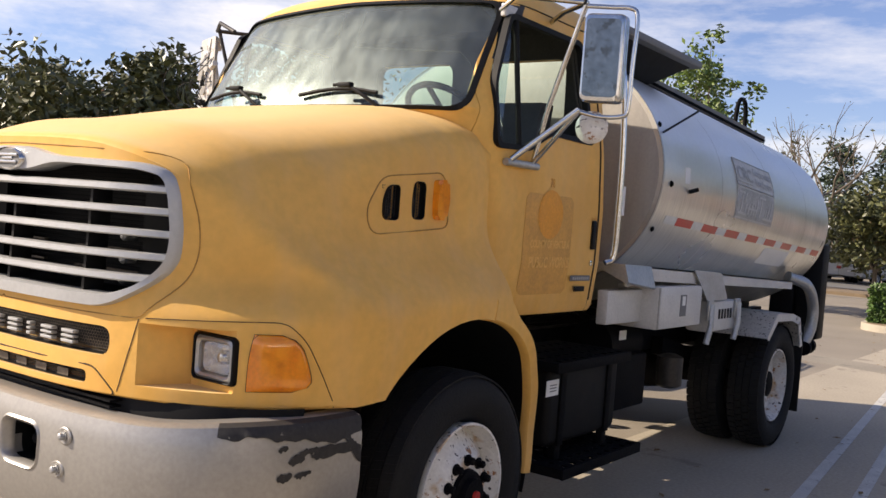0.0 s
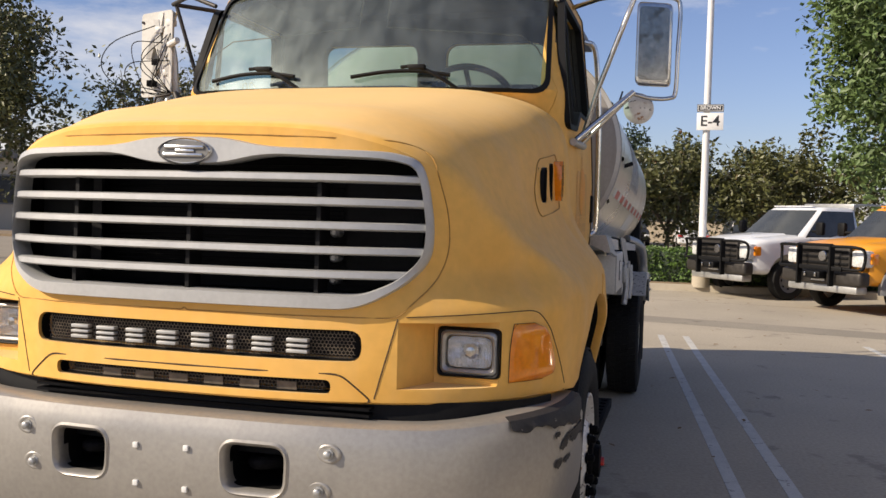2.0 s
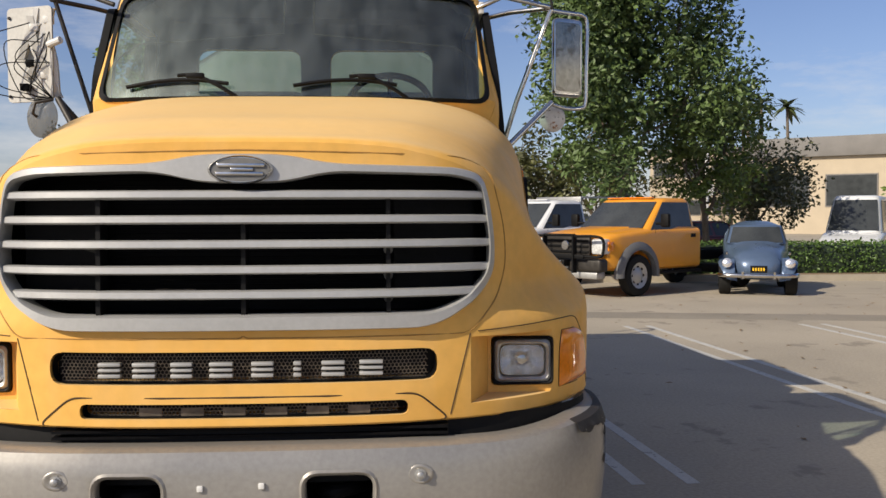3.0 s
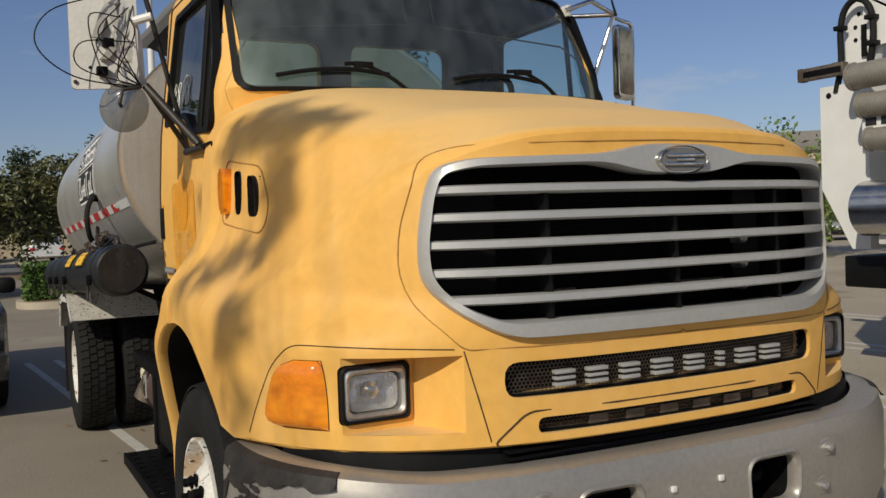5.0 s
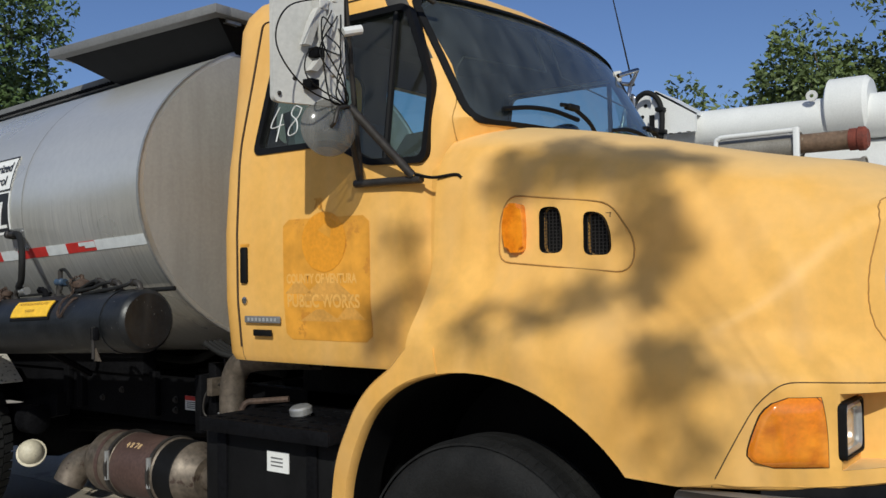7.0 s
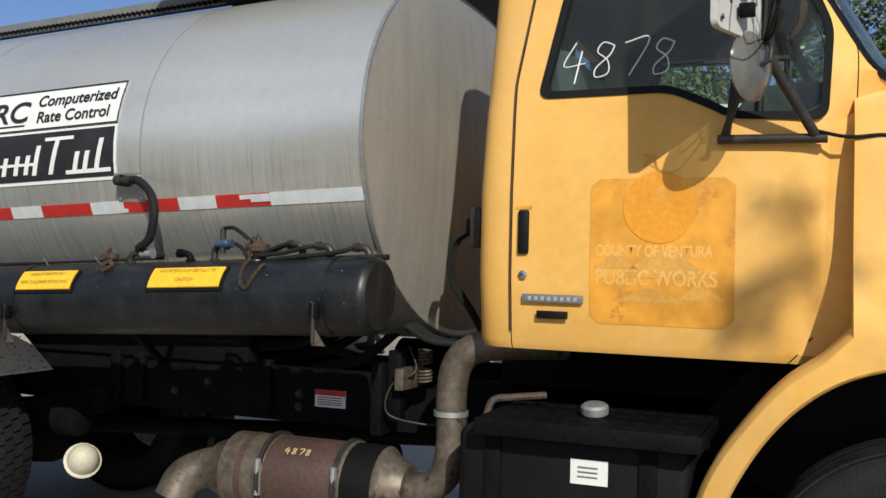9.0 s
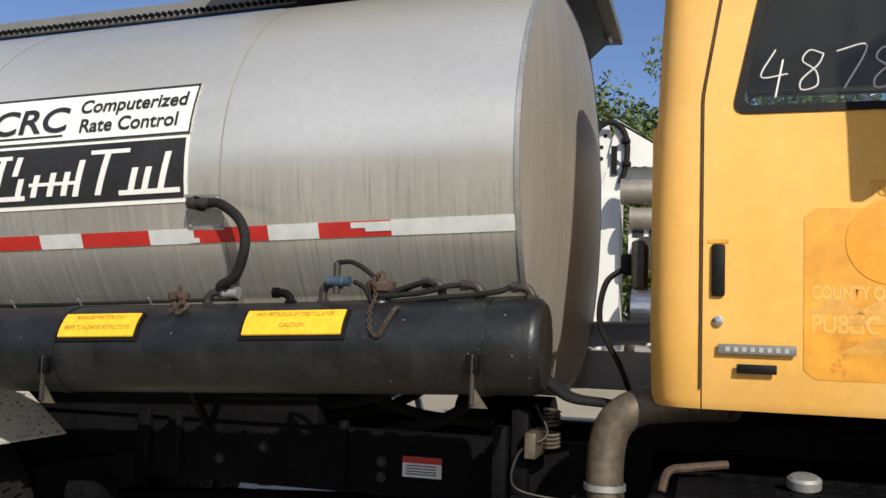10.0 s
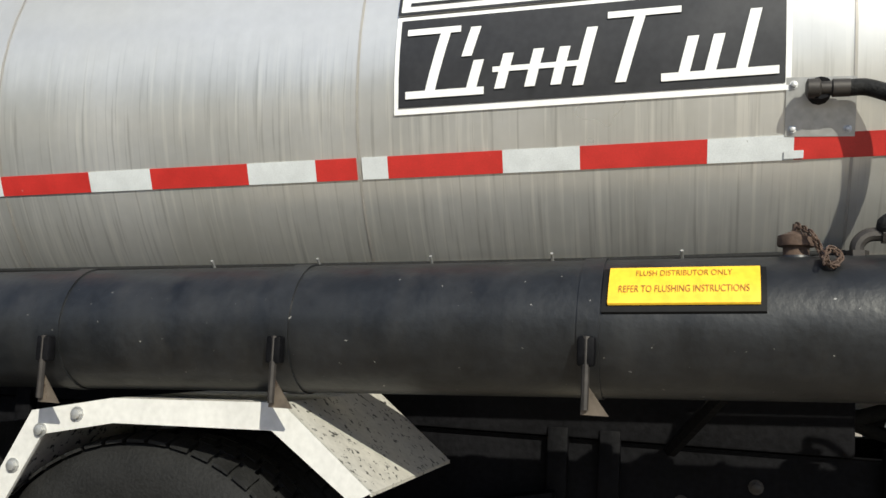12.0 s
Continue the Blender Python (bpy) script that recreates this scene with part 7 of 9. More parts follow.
# chalk number on the passenger window
yy = 2.64
for ch in "4878":
    for st in digits[ch]:
        pts = [(s_y, s_z) for s_y, s_z in st]
        p3 = []
        for px, pz in pts:
            z = 2.215 + 0.135 * pz
            p3.append((-(1.0 - 0.14 * (z - 2.2) - 0.012), yy - 0.105 * px - 0.02 * pz, z))
        part("chalk_stroke", tube(curve_points(p3, 5) if len(p3) > 2 else p3, 0.003, 6), "sign_white", [o for o in truck.children if o.name.startswith("door")][1], "white chalk mark on the glass", smooth=60)
    yy -= 0.105

# ribs, bracket and hoses on the back of the cab
for k in range(9):
    x = -0.72 + 0.18 * k
    part("cab_rib", box(x - 0.025, x + 0.025, 2.955, 2.972, 1.42, 2.16, 0.008), "yellow", cab)
bracket = part("hose_bracket", box(-0.86, -0.66, 2.985, 3.03, 1.60, 1.76, 0.01), "dark_steel", truck, "black hose bracket on the cab back")
part("connector", box(-0.80, -0.70, 3.03, 3.07, 1.65, 1.72, 0.01), "black", bracket)
for k in range(3):
    hose([(-0.76 + 0.03 * k, 3.05, 1.68), (-0.80 + 0.03 * k, 3.12, 1.62), (-0.78 + 0.03 * k, 3.14, 1.48), (-0.70 + 0.03 * k, 3.08, 1.34), (-0.62 + 0.03 * k, 3.04, 1.22)], 0.007, label="black air hose behind the cab")

# ---- mirrors ----
def bar(points, r, parent, mat="chrome", name="mirror_arm"):
    return part(name, tube(points, r, 10), mat, parent, smooth=60)


# driver side: chrome head in a tube frame
md = part("side_mirror", loft([[(1.39 + px, 2.01 + px * 0.45 + d, 2.475 + pz) for px, pz in rect(-0.085 * k, 0.085 * k, -0.205 * k, 0.205 * k, 0.03)] for k, d in ((0.96, 0.03), (1.0, 0.022), (1.0, -0.012), (0.96, -0.024), (0.85, -0.028))]), "chrome", truck, "tall chrome side mirror in a tube frame")
part("mirror_glass", loft([[(1.39 + px, 2.01 + px * 0.45 + d, 2.475 + pz) for px, pz in rect(-0.075, 0.075, -0.195, 0.195, 0.025)] for d in (0.031, 0.033)]), "mirror", md)
part("mirror_face", loft([[(1.39 + px, 2.01 + px * 0.45 + d, 2.475 + pz) for px, pz in rect(-0.072, 0.072, -0.18, 0.18, 0.025)] for d in (-0.0285, -0.030)]), "mirror_back", md, "chrome mirror back coloured dark for what it reflects")
bar(curve_points([(1.30, 1.97, 2.715), (1.40, 2.03, 2.715), (1.485, 2.065, 2.71), (1.51, 2.075, 2.66), (1.505, 2.07, 2.45), (1.50, 2.07, 2.25), (1.47, 2.06, 2.215), (1.38, 2.02, 2.21), (1.29, 1.98, 2.23)], 5), 0.011, md)
bar([(1.30, 1.97, 2.235), (1.04, 1.83, 1.985)], 0.015, md)
bar([(1.30, 1.98, 2.235), (1.04, 2.02, 1.975)], 0.012, md)
bar([(1.30, 1.97, 2.73), (1.12, 2.0, 2.25), (1.04, 2.03, 1.985)], 0.013, md)
bar([(1.03, 1.80, 1.972), (1.05, 2.06, 1.97)], 0.018, md, "steel")
bar([(0.90, 1.86, 2.70), (1.02, 1.80, 2.745), (1.30, 1.97, 2.73)], 0.013, md)
bar([(0.90, 2.30, 2.72), (1.10, 2.12, 2.735), (1.30, 1.97, 2.73)], 0.013, md)
part("mirror_bracket", box(0.905, 0.93, 1.85, 2.36, 2.67, 2.73, 0.004), "white_alu", md)
part("convex_mirror", lathe([(0, 0.01), (0.005, 0.045), (0.02, 0.072), (0.028, 0.078), (0.034, 0.076)], (1.33, 2.045, 2.165), (-0.3, 1, 0), 28), "rim", md, "round white convex mirror with rusty edge")
part("antenna", tube([(1.30, 1.95, 2.72), (1.29, 1.97, 2.80), (1.28, 2.12, 3.5)], 0.008, 8, taper=0.003), "black", md, "black whip antenna")
# passenger side: white panel with its cover gone, struts and loose wires
mp = part("side_mirror", loft([[(-1.39 + px, 1.99 - px * 0.4 + d, 2.45 + pz) for px, pz in rect(-0.125, 0.135, -0.22, 0.26, 0.025)] for d in (0.02, 0.0)]), "mirror_shell", truck, "white side mirror with its cover missing and loose wires")
part("mirror_glass", loft([[(-1.40 + px, 1.99 - px * 0.4 + d, 2.465 + pz) for px, pz in rect(-0.10, 0.12, -0.21, 0.23, 0.02)] for d in (0.0205, 0.0225)]), "mirror", mp)
for pts in ([(-1.34, 1.96, 2.70), (-1.36, 1.95, 2.52), (-1.30, 1.95, 2.38), (-1.25, 1.96, 2.25)], [(-1.29, 1.96, 2.70), (-1.31, 1.95, 2.55), (-1.33, 1.95, 2.40), (-1.29, 1.955, 2.26)], [(-1.26, 1.96, 2.70), (-1.28, 1.95, 2.58), (-1.25, 1.95, 2.44), (-1.24, 1.955, 2.26)]):
    rows = []
    for p in curve_points(pts, 5):
        rows.append([p + Vector((dx, dy, 0)) for dx, dy in ((-0.013, 0), (0.013, 0), (0.013, 0.018), (-0.013, 0.018))])
    part("strut", loft(rows), "white_alu", mp, "grey cast mirror strut", smooth=40)
for x, z in ((-1.35, 2.60), (-1.33, 2.48), (-1.37, 2.42), (-1.30, 2.36), (-1.40, 2.30), (-1.28, 2.64)):
    part("motor_block", box(x - 0.022, x + 0.022, 1.945, 1.99, z - 0.018, z + 0.018, 0.004), "chassis" if x < -1.36 else "white_alu", mp)
for pts in ([(-1.37, 1.955, 2.66), (-1.34, 1.945, 2.50), (-1.28, 1.945, 2.36), (-1.235, 1.955, 2.25)], [(-1.42, 1.96, 2.44), (-1.38, 1.95, 2.55), (-1.33, 1.95, 2.62)], [(-1.39, 1.96, 2.35), (-1.33, 1.945, 2.43), (-1.28, 1.95, 2.50)]):
    rows = []
    for p in curve_points(pts, 5):
        rows.append([p + Vector((dx, dy, 0)) for dx, dy in ((-0.017, 0), (0.017, 0), (0.017, 0.03), (-0.017, 0.03))])
    part("strut", loft(rows), "mirror_shell", mp, "grey cast mirror strut", smooth=40)
for x, z in ((-1.50, 2.26), (-1.50, 2.66), (-1.44, 2.32), (-1.28, 2.68)):
    part("screw", lathe([(0, 0.009), (0.006, 0.007)], (x, 2.0 + 0.25 * (-1.39 - x) + 0.001, z), (0, -1, 0), 10), "dark_steel", mp)
part("clamp", tube([(-1.27, 1.93, 2.51), (-1.20, 1.90, 2.53)], 0.018, 10), "white", mp)
wr = random.Random(9)
for k in range(7):
    p0 = (-1.36 + 0.1 * wr.random(), 1.94, 2.60 - 0.2 * wr.random())
    p1 = (-1.50 + 0.3 * wr.random(), 1.90 - 0.05 * wr.random(), 2.50 - 0.2 * wr.random())
    p2 = (-1.50 + 0.22 * wr.random(), 1.89, 2.34 - 0.1 * wr.random())
    part("loose_wire", tube(curve_points([p0, p1, p2, (-1.25, 1.93, 2.235)], 7), 0.0028, 6), "black", mp, smooth=60)
part("loose_wire", tube(curve_points([(-1.36, 1.93, 2.62), (-1.60, 1.88, 2.52), (-1.66, 1.87, 2.38), (-1.52, 1.88, 2.26), (-1.25, 1.93, 2.23)], 8), 0.003, 6), "black", mp, smooth=60)
bar([(-1.23, 1.94, 2.24), (-1.05, 1.78, 1.98)], 0.017, mp, "dark_steel")
bar([(-1.23, 1.95, 2.24), (-1.04, 2.06, 1.985)], 0.012, mp, "dark_steel")
bar([(-1.245, 1.95, 2.75), (-1.04, 2.05, 1.985)], 0.011, mp, "dark_steel")
bar([(-1.26, 1.95, 2.74), (-1.08, 1.82, 2.75), (-0.90, 1.78, 2.68)], 0.012, mp, "dark_steel")
bar([(-1.26, 1.95, 2.74), (-1.1, 2.15, 2.74), (-0.90, 2.30, 2.71)], 0.012, mp, "dark_steel")
bar([(-1.04, 2.08, 1.97), (-1.045, 1.74, 1.965)], 0.016, mp, "dark_steel")
part("cable", tube(curve_points([(-1.05, 1.78, 1.99), (-1.06, 1.68, 1.965), (-1.05, 1.58, 1.97), (-1.05, 1.55, 1.955)], 5), 0.006, 8), "black", mp, smooth=60)
part("convex_mirror", lathe([(0, 0.012), (0.004, 0.055), (0.02, 0.092), (0.034, 0.107), (0.04, 0.104)], (-1.335, 1.93, 2.15), (0.48, 0.87, 0), 36), "dome", mp, "round scratched clear mirror dome")
bar([(-1.335, 1.93, 2.15), (-1.345, 1.905, 2.16), (-1.33, 1.90, 2.215), (-1.25, 1.93, 2.235)], 0.008, mp, "dark_steel")

# ---- ground markings, island ----
def ground_strip(name, x0, y0, x1, y1, w, mat, z=0.004, label=""):
    d = Vector((x1 - x0, y1 - y0, 0)).normalized()
    n = Vector((-d.y, d.x, 0)) * w / 2
    a, b = Vector((x0, y0, 0)), Vector((x1, y1, 0))
    k = max(2, int((b - a).length / 0.8))
    rows = [[tuple(a + (b - a) * i / k - n + Vector((0, 0, z))), tuple(a + (b - a) * i / k + n + Vector((0, 0, z)))] for i in range(k + 1)]
    return tagged(part(name, slab(rows, (0, 0, -0.003)), mat, None, smooth=0), label, "marking", kind="structure")


for off in (-2.6, 0.0, 2.65, 5.3, 7.95):
    for dx in (0.0, 0.34):
        ground_strip("line", 1.28 + off + dx, 10.5, 1.95 + off + dx, 2.6, 0.085, "line", label="worn white parking line")
ground_strip("gutter", -9, 14.6, 13, 10.2, 0.9, "gutter", 0.003, "grey joint strip in the pavement")
ground_strip("joint", -6, 17.2, 14, 15.0, 0.05, "gutter", 0.003, "dark pavement joint")
kerb_o = rounded([(-1.0, 19.1), (16, 19.1), (16, 21.2), (-1.0, 21.2)], [0.9, 0.2, 0.2, 0.9], 6)
tagged(part("kerb", prism(kerb_o, "z", -0.05, 0.15), "kerb"), "pale concrete island kerb", "kerb", kind="structure")
tagged(part("planting_bed", prism([(x, 20.15 + (y - 20.15) * 0.86) for x, y in rounded([(-0.85, 19.1), (15.8, 19.1), (15.8, 21.2), (-0.85, 21.2)], 0.5, 5)], "z", 0.1, 0.165), "earth", smooth=0), "dry brown earth bed", "planting bed", kind="structure")
far_road = ground_strip("road", -60, 44, 60, 44, 8, "asphalt", 0.006, "grey access road")
lawn = tagged(part("lawn", box(-60, 60, 34, 38, -0.02, 0.12), "earth", smooth=0), "dry strip of ground under far trees", "ground", kind="structure")


def leaf_mesh(points, size, rnd, droop=0.3, aspect=0.5):
    """Small bent leaves at points, turned every way."""
    verts, faces = [], []
    for c in points:
        d = Vector((rnd.gauss(0, 1), rnd.gauss(0, 1), rnd.gauss(0, 0.7) - droop)).normalized()
        u, w = frame_at(d)
        a = rnd.random() * math.tau
        side = u * math.cos(a) + w * math.sin(a)
        up_ = d.cross(side)
        s = size * (0.6 + 0.8 * rnd.random())
        i = len(verts)
        verts += [c, c + d * s * 0.5 + side * s * aspect * 0.5 + up_ * s * 0.06, c + d * s, c + d * s * 0.5 - side * s * aspect * 0.5 + up_ * s * 0.06]
        faces.append((i, i + 1, i + 2, i + 3))
    me = bpy.data.meshes.new("crown")
    me.from_pydata([tuple(v) for v in verts], [], faces)
    return me


def limb(bm, start, d, length, r, depth, rnd, tips, spread=0.6):
    """A tapered limb that forks."""
    p, pts = Vector(start), [Vector(start)]
    for k in range(4):
        d = (d + Vector((rnd.gauss(0, 0.12), rnd.gauss(0, 0.12), rnd.gauss(0.03, 0.08)))).normalized()
        p = p + d * length / 4
        pts.append(p.copy())
    tube(pts, r, 7 if depth > 1 else 5, bm, taper=r * 0.55)
    if depth <= 1:
        tips.append(p)
        tips.append(pts[2])
    if depth > 0:
        for k in range(3 if depth > 1 else 2):
            q = (d + Vector((rnd.gauss(0, spread), rnd.gauss(0, spread), rnd.gauss(0.1, spread * 0.6)))).normalized()
            limb(bm, pts[-1 - (k % 2)], q, length * (0.62 + 0.2 * rnd.random()), r * 0.55, depth - 1, rnd, tips, spread)


def tree(x, y, h, crown_w, leaf, leaves, seed, label, trunk=0.3, size=0.16, depth=3, sparse=1.0, spread=0.6, trunk_r=0.14, group="trees round the lot"):
    """A tapered trunk with forking limbs and a crown of leaves in uneven clumps."""
    rnd = random.Random(seed)
    t = thing("tree", (x, y, 0), label, "tree", group)
    bm, tips = bmesh.new(), []
    th = h * trunk
    base = Vector((x, y, 0.0))
    top = base + Vector((rnd.gauss(0, 0.1), rnd.gauss(0, 0.1), th))
    tube([base, base + Vector((0, 0, th * 0.15)), (base + top) / 2, top], trunk_r * h / 6, 9, bm, taper=trunk_r * h / 9)
    n0 = 5
    for k in range(n0):
        a = math.tau * (k + rnd.random() * 0.6) / n0
        out = 0.75 if k else 0.15
        d = Vector((math.cos(a) * out, math.sin(a) * out, 1.0 if k else 1.4)).normalized()
        limb(bm, top - Vector((0, 0, th * 0.12 * k / n0)), d, (h - th) * 0.42, trunk_r * h / 12, depth - 1, rnd, tips, spread)
    if leaves > 500:
        top_z = max(p.z for p in tips)
        reach = max(math.hypot(p.x - x, p.y - y) for p in tips)
        kz, kr = (h * 0.95 - th) / (top_z - th), min(1.0, crown_w * 0.46 / reach)
        for v in bm.verts:
            if v.co.z > th * 0.8:
                w = smoothstep(th * 0.8, th * 1.3, v.co.z)
                v.co.x, v.co.y = x + (v.co.x - x) * (1 + (kr - 1) * w), y + (v.co.y - y) * (1 + (kr - 1) * w)
                v.co.z = th * 0.8 + (v.co.z - th * 0.8) * (1 + (kz - 1) * w)
    part("trunk", bm, "bark", t, "grey-brown trunk and limbs", smooth=60)
    if leaves:
        cx = sum((p.x for p in tips)) / len(tips)
        cy = sum((p.y for p in tips)) / len(tips)
        zs = [p.z for p in tips]
        z0, z1 = min(zs), max(zs)
        far = max(math.hypot(p.x - cx, p.y - cy) for p in tips)
        clumps = []
        for p in tips:
            q = Vector((x + (p.x - cx) * crown_w / 2 / far, y + (p.y - cy) * crown_w / 2 / far, th * 0.95 + (p.z - z0) / max(0.1, z1 - z0) * (h - th)))
            clumps.append((q, (0.22 + 0.3 * rnd.random()) * crown_w / 4.2))
        for k in range(len(clumps) // 2):
            a, r = math.tau * rnd.random(), crown_w * 0.42 * math.sqrt(rnd.random())
            zz = th + (h - th) * (0.12 + 0.7 * rnd.random())
            k2 = math.sqrt(max(0.1, 1 - ((zz - th - (h - th) * 0.4) / ((h - th) * 0.68)) ** 2))
            clumps.append((Vector((x + math.cos(a) * r * k2, y + math.sin(a) * r * k2, zz)), (0.2 + 0.25 * rnd.random()) * crown_w / 4))
        pts = []
        for _ in range(int(leaves * 1.7)):
            c, r = clumps[int(rnd.random() * len(clumps))]
            v = Vector((rnd.gauss(0, 1), rnd.gauss(0, 1), rnd.gauss(0, 0.75)))
            v = v.normalized() * r * (0.55 + 0.6 * rnd.random() ** 0.6) * sparse
            pts.append(c + v)
        me = leaf_mesh(pts, size * 0.8, rnd)
        me.materials.append(M[leaf])
        ob = new("crown", me)
        ob.parent, ob.matrix_parent_inverse = t, t.matrix_world.inverted()
    return t


def pine(x, y, h, w, seed, group="far conifers"):
    rnd = random.Random(seed)
    t = thing("conifer_tree", (x, y, 0), "dark green conifer with an uneven crown", "tree", group)
    part("trunk", tube([(x, y, 0), (x + 0.1, y, h * 0.5), (x, y, h * 0.95)], 0.22, 8, taper=0.05), "bark", t)
    pts = []
    tiers = 10
    for i in range(tiers):
        z = h * (0.28 + 0.7 * i / tiers)
        r = w / 2 * (1 - (i / tiers) ** 1.4) * (0.7 + 0.5 * rnd.random()) + 0.25
        for k in range(6):
            a = math.tau * rnd.random()
            c = Vector((x + math.cos(a) * r * 0.75, y + math.sin(a) * r * 0.75, z + rnd.gauss(0, 0.3)))
            for _ in range(44):
                v = Vector((rnd.gauss(0, 1), rnd.gauss(0, 1), rnd.gauss(0, 0.6))).normalized() * (0.35 + 0.35 * r / (w / 2)) * rnd.random() ** 0.4 * 1.2
                pts.append(c + v)
    me = leaf_mesh(pts, 0.32, rnd, 0.0, 0.4)
    me.materials.append(M["leaf_pine"])
    ob = new("crown", me)
    ob.parent, ob.matrix_parent_inverse = t, t.matrix_world.inverted()
    return t


# the hedge on the island
rnd = random.Random(21)
hedge = thing("hedge", (5, 20.0, 0.16), "clipped green hedge on the parking island", "hedge")
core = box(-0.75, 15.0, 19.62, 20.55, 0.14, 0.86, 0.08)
part("core", core, "leaf_pine", hedge, "dark box that fills the hedge behind its leaves")
pts = []
for _ in range(15000):
    x = -0.8 + 15.85 * rnd.random() ** 1.6
    if rnd.random() < 0.55:
        pts.append(Vector((x, 19.58 + rnd.gauss(0, 0.035), 0.15 + 0.78 * rnd.random())))
    elif rnd.random() < 0.9:
        pts.append(Vector((x, 19.6 + 0.98 * rnd.random(), 0.90 + rnd.gauss(0, 0.035))))
    else:
        pts.append(Vector((-0.78 + rnd.gauss(0, 0.03), 19.6 + 0.95 * rnd.random(), 0.16 + 0.75 * rnd.random())))
me = leaf_mesh(pts, 0.075, rnd, 0.0, 0.6)
me.materials.append(M["hedge"])
leaves = new("leaves", me)
leaves.parent, leaves.matrix_parent_inverse = hedge, hedge.matrix_world.inverted()

# trees
MAG = "magnolia tree with dark green and rusty leaves"
GRN = "tall tree with bright green leaves"
tree(-10.3, 6.6, 3.85, 4.6, "leaf_dark", 12500, 1, MAG, 0.3, 0.19)
tree(-13.6, 9.6, 4.1, 4.4, "leaf_dark", 10500, 2, MAG, 0.3, 0.19)
tree(-18.0, 19.4, 8.4, 5.5, "leaf_dark", 7200, 3, "tall dark green tree", 0.25, 0.24)
tree(-13.4, 21.6, 6.0, 5.0, "leaf_dark", 4200, 4, "broad tree with thin dark foliage", 0.25, 0.2, sparse=1.3)
tree(-5.9, 22.6, 7.2, 4.0, "leaf_green", 4200, 5, GRN, 0.3, 0.22)
tree(-5.5, 32.0, 6.6, 6.5, "leaf_dark", 120, 6, "bare grey tree with forking twigs", 0.3, 0.2, depth=4, spread=0.5)
tree(-1.6, 24.0, 3.5, 3.6, "leaf_dark", 3800, 7, MAG, 0.35, 0.2)
tree(1.0, 25.2, 4.0, 4.2, "leaf_dark", 4600, 8, MAG, 0.32, 0.2)
tree(4.2, 25.6, 4.35, 4.4, "leaf_dark", 4600, 9, MAG, 0.32, 0.2)
tree(7.6, 24.6, 11.2, 6.6, "leaf_mid", 21000, 10, "tall tree with mid-green leaves and gaps", 0.2, 0.24, depth=4, sparse=1.12, trunk_r=0.12)
tree(10.8, 26.4, 6.6, 4.4, "leaf_green", 4600, 11, GRN, 0.25, 0.22)
tree(14.0, 30.0, 4.4, 5.0, "leaf_dark", 3000, 12, MAG, 0.3, 0.22)
tree(8.4, 32.0, 4.6, 5.0, "leaf_dark", 3000, 22, MAG, 0.3, 0.22)
tree(-2.9, 34.4, 4.6, 4.6, "leaf_dark", 3400, 13, MAG, 0.35, 0.2)
tree(-8.4, 36.0, 4.4, 4.6, "leaf_dark", 2600, 14, MAG, 0.35, 0.22)
tree(4.6, 35.0, 4.6, 4.8, "leaf_dark", 2600, 15, MAG, 0.35, 0.22)
tree(19.4, 22.6, 4.6, 7.0, "leaf_green", 6500, 16, "broad drooping green tree", 0.18, 0.26, spread=0.9)
tree(24.0, 20.5, 4.4, 6.5, "leaf_green", 4500, 17, "broad drooping green tree", 0.18, 0.28, spread=0.9)
tree(16.6, 7.6, 5.5, 5.6, "leaf_olive", 17600, 18, GRN, 0.25, 0.2)
tree(17.6, 4.6, 6.8, 6.2, "leaf_olive", 18600, 24, GRN, 0.25, 0.2)
tree(16.9, 6.7, 5.8, 4.6, "leaf_olive", 9000, 25, GRN, 0.2, 0.2)
tree(17.3, 5.6, 6.3, 4.6, "leaf_olive", 9000, 26, GRN, 0.2, 0.2)
tree(18.2, 1.2, 7.8, 6.6, "leaf_olive", 18600, 19, GRN, 0.25, 0.2)
tree(-22.0, 30.0, 5.5, 6.0, "leaf_dark", 2600, 20, MAG, 0.3, 0.26)
tree(-17.0, 33.0, 5.0, 5.6, "leaf_dark", 2400, 23, MAG, 0.3, 0.26)
for i, (x, y, h) in enumerate(((-10.4, 57, 8.2), (-7.6, 57.5, 8.4), (-4.8, 58, 7.4), (-1.9, 60, 7.4), (1.5, 59, 6.6), (-14, 58, 7.2), (5.5, 60, 6.4), (-20, 56, 7.0))):
    pine(x, y, h, 3.6, 40 + i)

# the tree whose boughs shade the hood: behind the camera all along
shade = thing("tree", (-9.6, -6.6, 0), "leafy street tree that shades the hood", "tree")
bm, rnd = bmesh.new(), random.Random(77)
crotch = Vector((-9.5, -6.5, 3.4))
tube([(-9.6, -6.6, 0), (-9.6, -6.6, 0.4), (-9.55, -6.55, 2.0), crotch], 0.2, 10, bm, taper=0.13)
pts = []
SHADED = ((-0.96, 1.11, 2.02, 0.12, 170), (-0.93, 0.91, 1.98, 0.11, 160), (-1.0, 1.31, 1.97, 0.11, 130), (-0.84, 0.76, 2.0, 0.07, 40),
          (-1.01, 0.86, 1.79, 0.065, 60), (-1.0, 0.80, 1.67, 0.075, 90), (-1.05, 0.86, 1.56, 0.065, 60), (-1.10, 1.05, 1.52, 0.07, 60), (-1.16, 1.20, 1.44, 0.07, 55),
          (-1.19, 1.42, 1.42, 0.07, 32), (-1.23, 0.70, 1.33, 0.085, 150), (-1.22, 0.68, 1.08, 0.07, 28),
          (-1.02, 1.82, 1.52, 0.09, 40), (-1.02, 2.0, 1.40, 0.09, 40), (-1.02, 1.84, 1.74, 0.07, 25))
